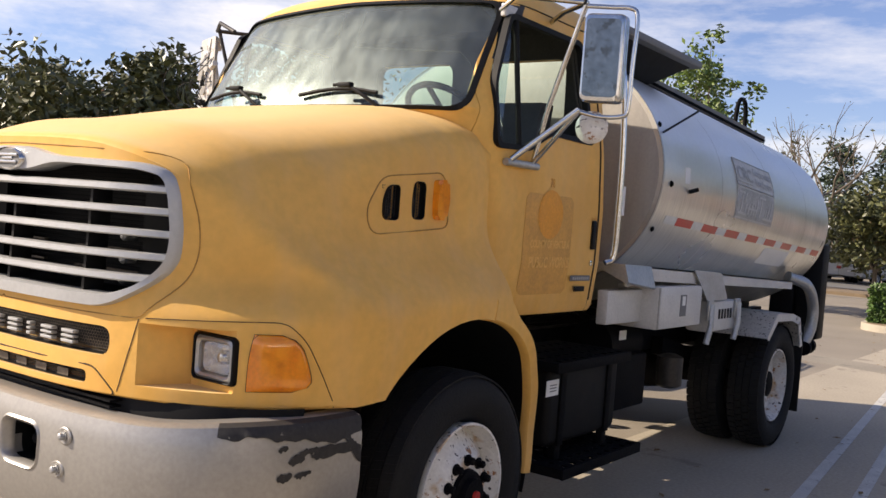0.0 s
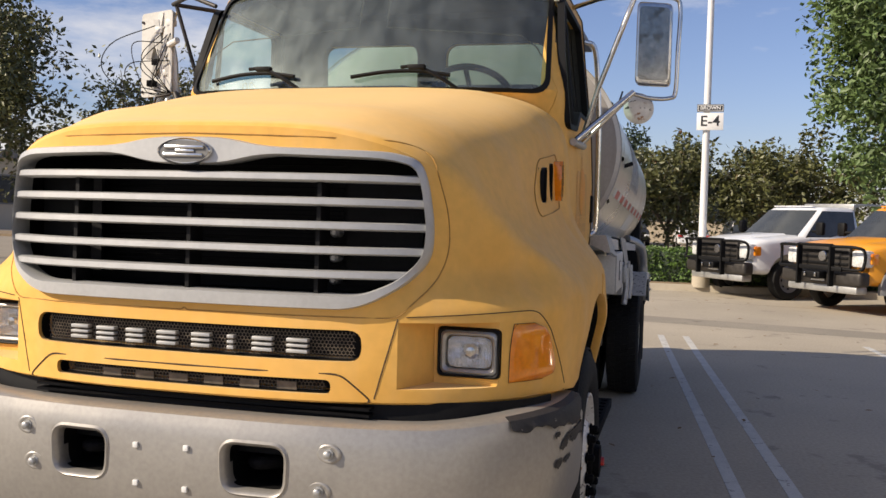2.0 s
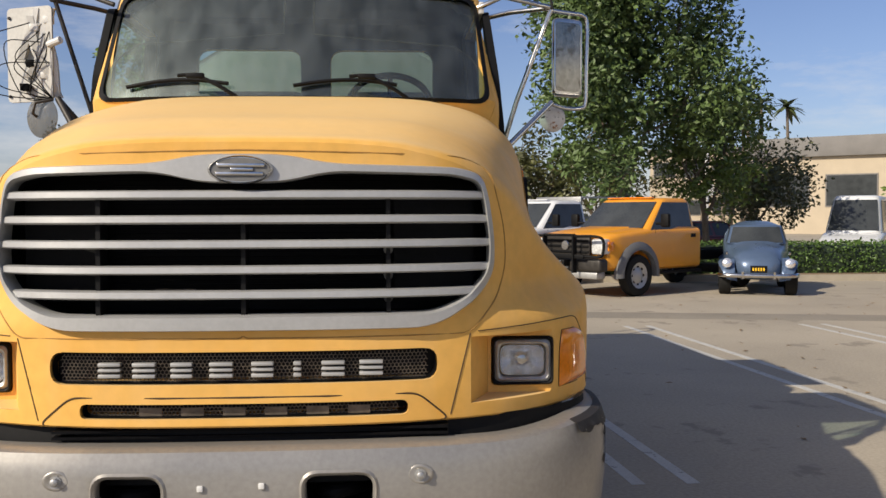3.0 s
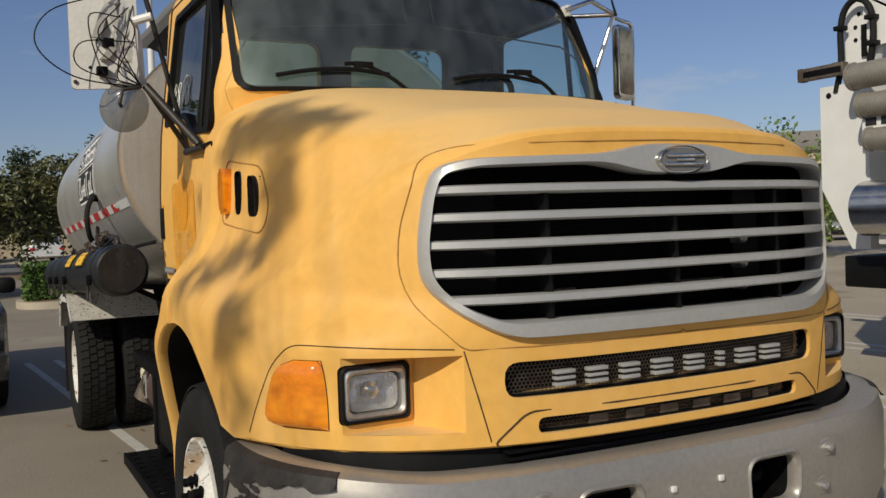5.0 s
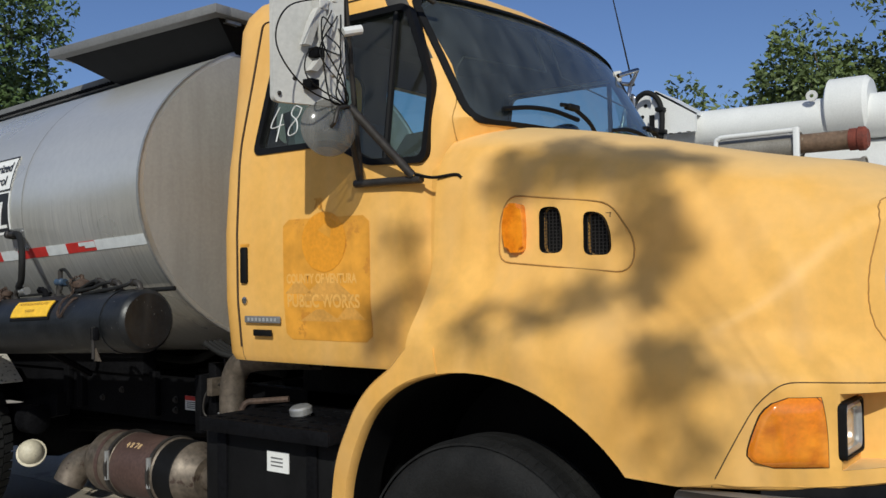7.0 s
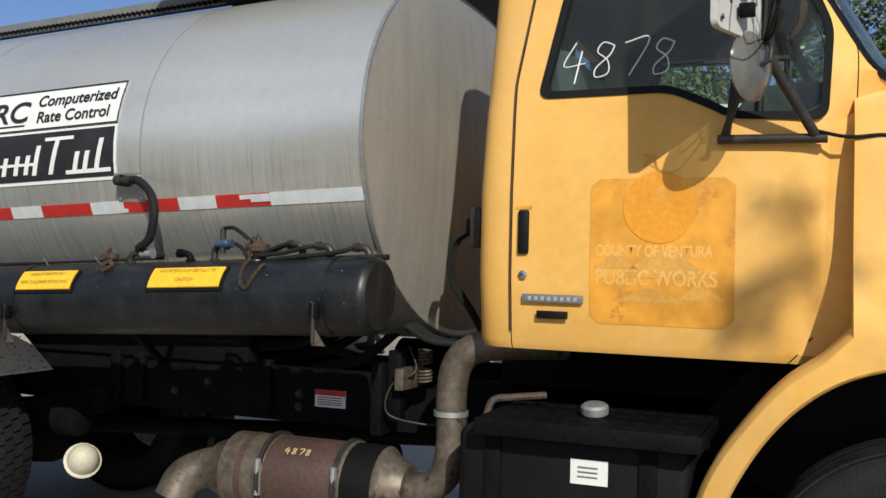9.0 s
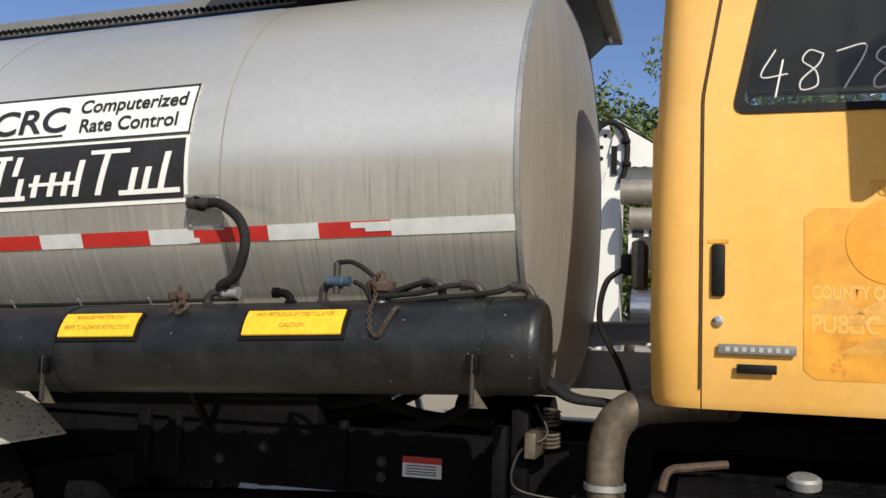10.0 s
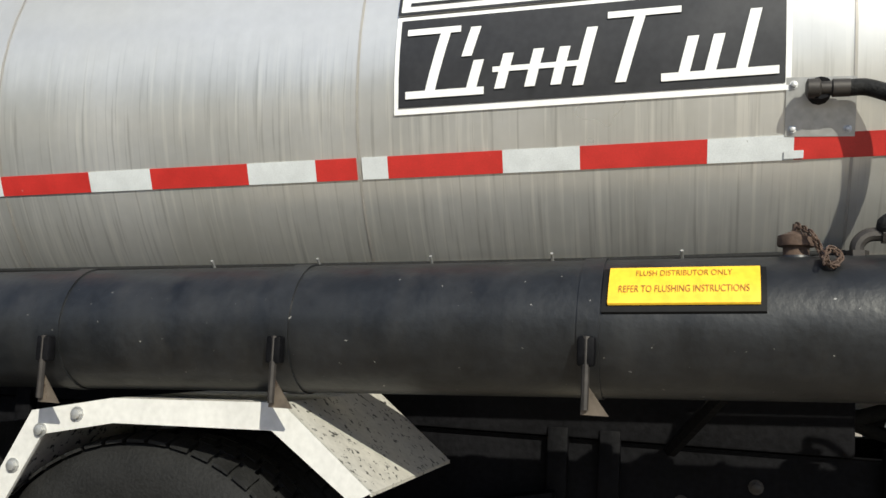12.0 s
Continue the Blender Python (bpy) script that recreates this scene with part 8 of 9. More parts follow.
for tx, ty, tz, r, n in SHADED:
    c = Vector((tx, ty, tz)) + SUN_FROM * (8.6 + rnd.random() * 1.6)
    mid = (crotch + c) / 2 + Vector((0, 0, 0.5))
    tube(curve_points([crotch, mid, c], 4), 0.014, 5, bm, taper=0.004)
    for _ in range(n):
        v = Vector((rnd.gauss(0, 1), rnd.gauss(0, 1), rnd.gauss(0, 1))).normalized() * r * rnd.random() ** 0.45 * 1.25
        pts.append(c + v)
part("trunk", bm, "bark", shade, "grey-brown trunk and boughs", smooth=60)
me = leaf_mesh(pts, 0.085, rnd)
me.materials.append(M["leaf_green"])
crown = new("crown", me)
crown.parent, crown.matrix_parent_inverse = shade, shade.matrix_world.inverted()

# ---- lamp pole with the section sign ----
pole = thing("lamp_pole", (1.93, 19.2, 0.15), "tall white lamp pole with a section sign", "lamp pole")
part("post", tube([(1.93, 19.2, 0.1), (1.93, 19.2, 5), (1.93, 19.2, 11)], 0.09, 16, taper=0.06), "white", pole, smooth=60)
part("pole_base", lathe([(0, 0.2), (0.5, 0.2), (0.55, 0.15)], (1.93, 19.2, 0.1), (0, 0, 1), 20), "kerb", pole)


def flat_text(body, size, at, rz, mat, parent, name="lettering", align="CENTER"):
    """Upright lettering that faces the way of rz degrees (0: towards -y)."""
    cu = bpy.data.curves.new(name, "FONT")
    cu.body, cu.size, cu.align_x, cu.align_y = body, size, align, "CENTER"
    cu.offset = 0.012 * size
    tmp = new(name, cu)
    bpy.context.view_layer.update()
    me = bpy.data.meshes.new_from_object(tmp.evaluated_get(bpy.context.evaluated_depsgraph_get()))
    bpy.data.objects.remove(tmp)
    bpy.data.curves.remove(cu)
    bm = bmesh.new()
    bm.from_mesh(me)
    bpy.data.meshes.remove(me)
    m = pose(*at, 90, 0, rz)
    bmesh.ops.transform(bm, matrix=m, verts=bm.verts)
    return part(name, bm, mat, parent, smooth=0)


def placed(bm, m):
    bmesh.ops.transform(bm, matrix=m, verts=bm.verts)
    return bm


SR = -3
sg = pose(2.0, 19.08, 0, 0, 0, SR)
upper = part("name_plate", placed(box(-0.29, 0.29, -0.012, 0.0, 4.08, 4.25, 0.004), sg), "sign_black", pole, "dark plate reading BROWN")
part("plate_border", placed(box(-0.275, 0.275, -0.0145, -0.0125, 4.095, 4.235), sg), "sign_white", upper, smooth=0)
part("plate_field", placed(box(-0.262, 0.262, -0.017, -0.015, 4.107, 4.223), sg), "sign_black", upper, smooth=0)
flat_text("BROWN", 0.118, tuple(sg @ Vector((0, -0.019, 4.165))), SR, "sign_white", upper)
lower = part("section_plate", placed(box(-0.29, 0.29, -0.012, 0.0, 3.67, 4.06, 0.004), sg), "sign_white", pole, "white plate reading E-4")
flat_text("E-4", 0.33, tuple(sg @ Vector((0, -0.0145, 3.865))), SR, "sign_black", lower)
pole2 = thing("lamp_pole", (15.4, 39.6, 0), "distant white lamp pole with small signs", "lamp pole")
part("post", tube([(15.4, 39.6, 0), (15.4, 39.6, 7.6)], 0.1, 12, taper=0.07), "white", pole2, smooth=60)
part("section_plate", box(15.1, 15.7, 39.46, 39.49, 2.5, 3.1), "sign_white", pole2, smooth=0)
part("lamp_head", box(15.4, 16.0, 39.5, 39.7, 7.5, 7.65, 0.03), "grey_plastic", pole2)

# ---- vehicles ----
def car_wheel(x, y, r, s, parent, rim="silver"):
    w = part("wheel", lathe([(-0.11, r * 0.62), (-0.12, r * 0.8), (-0.105, r * 0.96), (-0.07, r), (0.07, r), (0.105, r * 0.96), (0.12, r * 0.8), (0.11, r * 0.62)], (x, y, r), (1, 0, 0), 36, closed=True), "rubber", parent, "black tyre")
    f = x + s * 0.10
    part("rim", lathe([(-0.06, r * 0.63), (0.0, r * 0.62), (-0.02, r * 0.52), (-0.045, r * 0.40), (-0.01, r * 0.22), (0.0, r * 0.12), (0.0, 0.01)], (f, y, r), (s, 0, 0), 28), rim, w)
    for k in range(8):
        a = math.tau * k / 8
        part("rim_hole", lathe([(0, r * 0.07), (0.006, r * 0.07)], (f - s * 0.036, y + r * 0.44 * math.sin(a), r + r * 0.44 * math.cos(a)), (s, 0, 0), 10), "black", w, smooth=0)
    return w


def hull(stations, bow=0.12, crown=0.035, n=0.2):
    """A car's lower body: rounded cross-sections (y, half width, bottom, top), the nose bowed in plan and the top crowned."""
    rings = []
    for y, hw, zb, zt in stations:
        ring = []
        for i in range(44):
            a = math.tau * i / 44
            c, t = math.cos(a), math.sin(a)
            x = hw * math.copysign(abs(c) ** n, c)
            z = (zb + zt) / 2 + (zt - zb) / 2 * math.copysign(abs(t) ** n, t)
            if t > 0:
                z += crown * (1 - (x / hw) ** 2)
            ring.append((x, y + bow * (x / hw) ** 2 * (1 - smoothstep(0.0, 1.4, y)), z))
        rings.append(ring)
    return loft(rings)


def cabin(parent, paint, y0, y1, zb, zr, w, rake_f, rake_r, tuck, doors=1, glass="dark_glass", drop=0.0):
    """The upper body with rounded corners, and a bowed window set in each face."""
    def level(k):
        return y0 + rake_f * k, y1 - rake_r * k, w - tuck * k, zb + (zr - zb) * k
    rings = []
    for k, e in ((0, 0), (0.3, 0), (0.6, 0), (0.86, 0), (0.94, 0.02), (0.985, 0.06), (1.0, 0.16)):
        a, b, hw, z = level(k)
        a, b, hw = a + e, b - e, hw - e
        ring = []
        for i in range(48):
            t = math.tau * i / 48
            c, q = math.cos(t), math.sin(t)
            x = hw * math.copysign(abs(c) ** 0.2, c)
            y = (a + b) / 2 + (b - a) / 2 * math.copysign(abs(q) ** 0.2, q)
            ring.append((x, y + (0.10 * (x / hw) ** 2 if q < 0 else 0), z))
        rings.append(ring)
    c = part("cabin", loft(rings), paint, parent, smooth=40)
    def pane(face, u0, u1, k0, k1, name, k0b=None):
        rows = []
        for i in range(9):
            u = u0 + (u1 - u0) * i / 8
            lo = k0 if k0b is None else k0 + (k0b - k0) * smoothstep(0.35, 0.6, i / 8)
            row = []
            for j in range(5):
                a, b, hw, z = level(lo + (k1 - lo) * j / 4)
                if face == "front":
                    row.append((u * hw, a + 0.10 * u * u - 0.008, z))
                elif face == "rear":
                    row.append((u * hw, b + 0.008, z))
                else:
                    row.append((face * (hw + 0.006), a + (b - a) * u, z))
            rows.append(row)
        d = {"front": (0, 0.012, 0), "rear": (0, -0.012, 0)}.get(face, (-0.012 * (face if face in (1, -1) else 0), 0, 0))
        part(name, slab(rows, d), glass, c, "dark car window", smooth=40)
    pane("front", -0.88, 0.88, 0.06, 0.88, "windshield")
    pane("rear", -0.8, 0.8, 0.15, 0.85, "rear_window")
    for s in (1, -1):
        for k in range(doors):
            u0, u1 = 0.13 + 0.80 * k / doors, 0.13 + 0.80 * (k + 1) / doors - 0.05
            pane(s, u0, u1, 0.08 - (drop if k == 0 else 0), 0.86, "side_window", 0.08 if k == 0 and drop else None)
    return c


def pickup(at, rz, paint, label, guard=True, flares=None, bed="chassis", rim="silver", crew=False, rack=False, size=1.0):
    """A large pickup; its front looks towards local -y."""
    t = thing("pickup_truck", (0, 0, 0), label, "pickup truck", "fleet pickups in the lot")
    W = 1.0
    L = 2.35
    E = 3.1 if not crew else 3.6
    bm = hull([(0.07, 0.86, 0.70, 1.14), (0.02, 0.93, 0.62, 1.19), (0.10, 0.98, 0.56, 1.235), (0.45, 1.0, 0.52, 1.28), (1.30, 1.01, 0.5, 1.35), (1.55, 1.01, 0.5, 1.37), (E - 0.02, 1.01, 0.5, 1.38), (E, 0.98, 0.55, 1.34)])
    FW = 1.02
    cut = [lathe([(-1.3, 0.53), (1.3, 0.53)], (0, FW, 0.44), (1, 0, 0), 32)]
    part("body", carve(bm, cut), paint, t, smooth=35)
    part("hood_bulge", loft([[(x, y, z) for x, z in ((-0.62, zz - 0.04), (-0.5, zz + 0.02), (0.5, zz + 0.02), (0.62, zz - 0.04))] for y, zz in ((0.16, 1.22), (0.35, 1.295), (1.3, 1.375))]), paint, t, smooth=40)
    cabin(t, paint, 1.22, E - 0.03, 1.33, 1.99, 0.96, 0.74, 0.10, 0.15, 1 if not crew else 2, drop=0.16)
    part("cab_visor", box(-0.6, 0.6, 1.95, 2.02, 1.985, 2.01, 0.01), "amber" if flares else paint, t)
    part("front_bumper", box(-0.98, 0.98, -0.12, 0.14, 0.52, 0.78, 0.06, seg=3), "dark_steel", t, "dark front bumper")
    part("lower_valance", box(-0.85, 0.85, -0.06, 0.2, 0.38, 0.52, 0.03), "steel", t)
    gr = part("grille", box(-0.62, 0.62, -0.02, 0.06, 0.82, 1.22, 0.03), "dark_steel", t, "black slatted grille")
    for k in range(3):
        part("grille_bar", box(-0.6, 0.6, -0.04, 0.0, 0.88 + 0.11 * k, 0.93 + 0.11 * k, 0.008), "black", gr)
    part("emblem", lathe([(0, 0.1), (0.015, 0.09), (0.016, 0.01)], (0, -0.04, 1.03), (0, -1, 0), 20), "chrome", gr)
    for s in (1, -1):
        part("headlight", box(*sorted((s * 0.64, s * 0.965)), 0.0, 0.26, 0.86, 1.17, 0.05), "lamp_far", t, "clear rectangular headlight")
        part("corner_lamp", box(*sorted((s * 0.93, s * 1.0)), 0.12, 0.30, 0.92, 1.12, 0.03), "amber", t)
        if flares:
            ring = []
            for i in range(17):
                a = math.pi * (i * 1.04 - 0.3) / 16
                ring.append([(s * x, FW - r * math.cos(a), 0.42 + r * math.sin(a)) for x, r in ((0.94, 0.51), (1.07, 0.515), (1.075, 0.58), (1.01, 0.68), (0.94, 0.68))])
            part("fender_flare", loft(ring), flares, t, "grey plastic fender flare", smooth=40)
        car_wheel(s * 0.92, FW, 0.42, s, t, rim)
        car_wheel(s * 0.88, FW + (3.75 if not crew else 3.9), 0.42, s, t, rim)
        m = part("door_mirror", box(*sorted((s * 1.12, s * 1.32)), 1.55, 1.66, 1.38, 1.66, 0.04), "black", t, "black tow mirror")
        part("mirror_arm", tube([(s * 0.98, 1.62, 1.46), (s * 1.14, 1.6, 1.46)], 0.03, 8), "black", m)
        part("door_handle", box(*sorted((s * 0.99, s * 1.02)), 2.75, 2.92, 1.16, 1.24, 0.01), "black", t)
        part("door_seam", box(*sorted((s * 1.0, s * 1.003)), 1.56, 1.568, 0.62, 1.33), "black", t, smooth=0)
        part("sill_step", box(*sorted((s * 0.85, s * 1.05)), 1.6, 3.1, 0.42, 0.48, 0.02), "black", t)
    if bed == "chassis":
        for s in (1, -1):
            part("frame_rail", box(*sorted((s * 0.35, s * 0.45)), 3.0, 6.4, 0.62, 0.85, 0.01), "black", t)
        part("rear_axle_housing", box(-0.8, 0.8, 4.55, 4.95, 0.3, 0.5, 0.05), "black", t)
    else:
        b0 = 3.1 if not crew else 3.6
        part("bed", box(-W, W, b0 + 0.03, b0 + 2.3, 0.6, 1.42, 0.04), paint, t)
    if rack:
        for s in (1, -1):
            part("roof_rack", box(*sorted((s * 0.7, s * 0.75)), 3.0, 4.6, 2.04, 2.08, 0.01), "steel", t)
        part("light_bar", box(-0.75, 0.75, 2.95, 3.02, 1.9, 2.08, 0.02), "steel", t)
    if guard:
        g = part("grille_guard", box(-0.66, 0.66, -0.24, -0.2, 0.78, 0.86, 0.01), "black", t, "black tubular grille guard")
        for s in (1, -1):
            part("guard_upright", loft([[(s * x, y, z) for x, y in ((0.38, -0.27), (0.42, -0.27), (0.42, -0.16), (0.38, -0.16))] for z in (0.5, 0.9, 1.25)]), "black", g, smooth=0)
            part("guard_loop", tube(curve_points([(s * 0.42, -0.22, 1.22), (s * 0.9, -0.18, 1.22), (s * 1.02, -0.08, 1.15), (s * 1.02, -0.08, 0.9), (s * 0.95, -0.15, 0.82), (s * 0.42, -0.22, 0.84)], 4), 0.028, 8), "black", g, smooth=60)
        part("guard_bar", tube([(-0.42, -0.22, 1.24), (0.42, -0.22, 1.24)], 0.028, 8), "black", g, smooth=60)
        part("winch", box(-0.2, 0.2, -0.3, -0.1, 0.62, 0.76, 0.03), "black", g)
        for x in (-0.13, 0.13):
            part("winch_hook", box(x - 0.02, x + 0.02, -0.34, -0.3, 0.66, 0.74, 0.01), "chrome", g)
    part("plate", box(-0.16, 0.16, -0.14, -0.125, 0.58, 0.68), "sign_white", t, smooth=0)
    t.matrix_world = pose(*at, 0, 0, rz) @ Matrix.Scale(size, 4)
    return t


HEAD = -54
def front_at(wx, wy, rz, x=-0.92, y=1.02):
    """Where the vehicle's origin must stand so that its wheel at (x, y) is at (wx, wy)."""
    p = Matrix.Rotation(radians(rz), 3, "Z") @ Vector((x, y, 0))
    return (wx - p.x, wy - p.y, 0)


pickup(front_at(3.63, 17.85, HEAD, 0.92), HEAD, "car_white", "white work pickup with a black grille guard", bed="full", rim="grey_plastic", rack=True)
pickup(front_at(5.42, 15.42, HEAD, 0.92), HEAD, "car_orange", "orange cab-chassis pickup with grey fender flares", flares="grey_plastic", rim="silver")
pickup(front_at(10.35, 10.1, -41, 0.0), -41, "car_orange", "orange work pickup with a winch and roof rack", bed="full", rim="grey_plastic", crew=True, size=0.93)


def sedan(paint, label, name="car", cat="car", suv=0.0, at=(0, 0, 0), rz=0.0, group="cars parked far off", van=False):
    t = thing(name, (0, 0, 0), label, cat, group)
    h = 0.88 + 0.18 * suv
    bm = hull([(0.04, 0.72, 0.36, 0.62 + 0.1 * suv), (0.0, 0.80, 0.30, 0.68 + 0.1 * suv), (0.3, 0.88, 0.25, 0.76 + 0.12 * suv), (1.15, 0.9, 0.24, h), (3.5, 0.9, 0.24, h + 0.03), (4.2, 0.86, 0.28, h), (4.42, 0.78, 0.36, h - 0.1)])
    cut = [lathe([(-1.3, 0.37), (1.3, 0.37)], (0, y, 0.32), (1, 0, 0), 28) for y in (0.85, 3.55)]
    part("body", carve(bm, cut), paint, t, smooth=35)
    cabin(t, paint, 1.0, 4.2 - 0.25 * (1 - suv), h, 1.42 + 0.3 * suv + (0.5 if van else 0), 0.84, 0.75, 0.5 - 0.35 * suv, 0.16, 2)
    for s in (1, -1):
        part("headlight", box(*sorted((s * 0.5, s * 0.82)), 0.04, 0.3, 0.58, 0.72, 0.04), "lamp_far", t)
        part("tail_light", box(*sorted((s * 0.6, s * 0.88)), 4.36, 4.46, 0.68, 0.82, 0.03), "red", t)
        for y in (0.85, 3.55):
            car_wheel(s * 0.8, y, 0.32, s, t)
    part("bumper", box(-0.85, 0.85, -0.05, 0.1, 0.32, 0.52, 0.04), "black", t)
    part("grille", box(-0.42, 0.42, -0.015, 0.05, 0.56, 0.68, 0.02), "black", t)
    part("rear_plate", box(-0.16, 0.16, 4.455, 4.465, 0.55, 0.66), "sign_white", t, smooth=0)
    t.matrix_world = pose(*at, 0, 0, rz)
    return t


silver_car = sedan("silver", "silver sedan parked far off", at=(-5.2, 52, 0), rz=150)
dark_suv = sedan("car_dark", "dark sport utility car parked far off", suv=1.0, at=(-1.4, 55, 0), rz=10)
white_car = sedan("car_white", "white car parked far off", suv=0.6, at=(1.6, 56, 0), rz=185)
pattern = (dark_suv, white_car, dark_suv, silver_car, dark_suv, dark_suv, white_car, silver_car)
for i in range(14):
    x = -26 + 2.9 * i + (1.2 if i > 8 else 0)
    if abs(x + 5.2) > 2.2 and abs(x + 1.4) > 2 and abs(x - 1.6) > 2:
        copy_thing(pattern[i % 8], pose(x, 53 + 0.7 * (i % 3), 0, 0, 0, (8 if i % 2 else 186)))
for i in range(5):
    copy_thing((white_car, silver_car, dark_suv)[i % 3], pose(23.5 + 2.9 * i, 36.5 - 2.2 * i, 0, 0, 0, -38))
for i in range(5):
    copy_thing((dark_suv, silver_car, white_car)[i % 3], pose(-26.0 + 2.9 * i, 37.5 + 1.0 * i, 0, 0, 0, 20))
sedan("car_red", "maroon sedan parked behind the pickups", at=(13.4, 29.5, 0), rz=115, group="cars in the lot")
sedan("silver", "silver sedan beside the orange pickup", at=(9.2, 23.4, 0), rz=120, group="cars in the lot")
sedan("car_white", "white box van parked in the lot", "van", "van", suv=1.0, at=(14.2, 24.0, 0), rz=-35, van=True, group="cars in the lot")

# the small rounded blue car
bug = thing("classic_car", (0, 0, 0), "old rounded blue car with chrome bumpers", "car", "cars in the lot")
rings = []
for y, hw, zt, zb in ((0.35, 0.25, 0.62, 0.45), (0.45, 0.42, 0.80, 0.35), (0.8, 0.5, 0.95, 0.3), (1.25, 0.56, 1.02, 0.28), (1.5, 0.62, 1.10, 0.28), (1.85, 0.66, 1.40, 0.28), (2.3, 0.67, 1.50, 0.28), (2.9, 0.66, 1.44, 0.28), (3.4, 0.58, 1.18, 0.3), (3.8, 0.42, 0.85, 0.35), (3.95, 0.2, 0.6, 0.45)):
    rings.append([(hw * math.copysign(abs(math.cos(a)) ** 0.7, math.cos(a)), y, (zt + zb) / 2 + (zt - zb) / 2 * math.copysign(abs(math.sin(a)) ** 0.75, math.sin(a))) for a in (math.tau * k / 28 for k in range(28))])
part("body", loft(rings), "car_blue", bug, smooth=70)
for s in (1, -1):
    for y in (0.78, 3.15):
        fr = []
        for i in range(13):
            a = math.pi * i / 12
            yy, zz = y - 0.46 * math.cos(a), 0.34 + 0.42 * math.sin(a)
            fr.append([(s * (0.45 + 0.33 * math.cos(b) * (0.45 + 0.55 * math.sin(a))), yy + 0.0, 0.32 + (zz - 0.32) * (0.75 + 0.25 * math.sin(b))) for b in (math.pi / 2 * k / 6 for k in range(7))] + [(s * 0.4, yy, 0.3)])
        part("fender", loft(fr), "car_blue", bug, smooth=70)
        car_wheel(s * 0.64, y, 0.32, s, bug, "chrome")
    part("headlight", lathe([(0, 0.10), (0.03, 0.095), (0.055, 0.06), (0.06, 0.01)], (s * 0.60, 0.36, 0.66), (0, -1, 0.25), 24), "lamp", bug, "round chrome-ringed headlight")
    part("turn_lamp", lathe([(0, 0.03), (0.05, 0.02)], (s * 0.6, 0.6, 0.83), (0, -0.4, 1), 12), "chrome", bug)
    part("bumper_guard", tube([(s * 0.3, 0.2, 0.36), (s * 0.3, 0.17, 0.5)], 0.03, 8), "chrome", bug)
part("bumper", tube(curve_points([(-0.75, 0.45, 0.42), (-0.6, 0.24, 0.42), (0, 0.19, 0.42), (0.6, 0.24, 0.42), (0.75, 0.45, 0.42)], 5), 0.045, 10), "chrome", bug, "chrome bumper", smooth=60)
pn = part("number_plate", box(-0.16, 0.16, 0.13, 0.145, 0.48, 0.62), "black", bug, "dark number plate", smooth=0)
for k in range(5):
    part("plate_bar", box(-0.12 + 0.05 * k, -0.09 + 0.05 * k, 0.126, 0.13, 0.52, 0.58), "placard", pn, smooth=0)
cabin(bug, "car_blue", 1.40, 3.0, 1.02, 1.42, 0.62, 0.25, 0.3, 0.1, 1)
bug.matrix_world = pose(*front_at(7.9, 15.3, -20, 0.0, 0.5), 0, 0, -20)

# the dark jeep beside the tank
jeep = thing("jeep", (0, 0, 0), "dark dusty square-built sport utility car with roof rails", "car", "cars in the lot")
bm = hull([(0.05, 0.80, 0.40, 0.95), (0.0, 0.84, 0.36, 0.99), (0.10, 0.88, 0.32, 1.03), (0.6, 0.89, 0.3, 1.06), (1.15, 0.90, 0.3, 1.10), (4.2, 0.90, 0.3, 1.13), (4.35, 0.85, 0.36, 1.08)], 0.10, 0.03, 0.16)
part("body", carve(bm, [lathe([(-1.3, 0.42), (1.3, 0.42)], (0, y, 0.35), (1, 0, 0), 28) for y in (0.85, 3.5)]), "car_dark", jeep, smooth=35)
cabin(jeep, "car_dark", 1.0, 4.3, 1.09, 1.60, 0.84, 0.52, 0.12, 0.14, 2)
for s in (1, -1):
    part("hood_bulge", loft([[(s * x, y, z) for x, z in ((0.30, zz - 0.02), (0.36, zz + 0.025), (0.66, zz + 0.02), (0.74, zz - 0.03))] for y, zz in ((0.08, 1.0), (0.3, 1.055), (1.0, 1.10))]), "car_dark", jeep, smooth=40)
for s in (1, -1):
    for y in (0.85, 3.5):
        car_wheel(s * 0.78, y, 0.35, s, jeep, "grey_plastic")
    part("headlight", lathe([(0, 0.12), (0.02, 0.115), (0.03, 0.09), (0.034, 0.01)], (s * 0.56, 0.035, 0.80), (0, -1, 0), 28), "lamp_far", jeep, "round clear headlight")
    part("turn_lamp", box(*sorted((s * 0.72, s * 0.86)), 0.0, 0.12, 0.72, 0.87, 0.015), "lens", jeep)
    part("fog_lamp", lathe([(0, 0.06), (0.02, 0.05), (0.021, 0.01)], (s * 0.58, -0.06, 0.47), (0, -1, 0), 20), "lamp_far", jeep)
    part("roof_rail", tube([(s * 0.62, 1.75, 1.58), (s * 0.62, 1.8, 1.66), (s * 0.62, 3.9, 1.66), (s * 0.62, 4.0, 1.58)], 0.02, 8), "black", jeep)
    part("door_mirror", box(*sorted((s * 0.88, s * 1.06)), 1.15, 1.28, 1.08, 1.24, 0.05), "black", jeep, "black door mirror")
for k in range(7):
    x = -0.36 + 0.12 * k
    part("grille_slot", box(x - 0.04, x + 0.04, 0.005, 0.03, 0.66, 0.92, 0.01), "black", jeep)
part("bumper", box(-0.86, 0.86, -0.06, 0.14, 0.36, 0.62, 0.05), "car_dark", jeep, "dark plastic bumper")
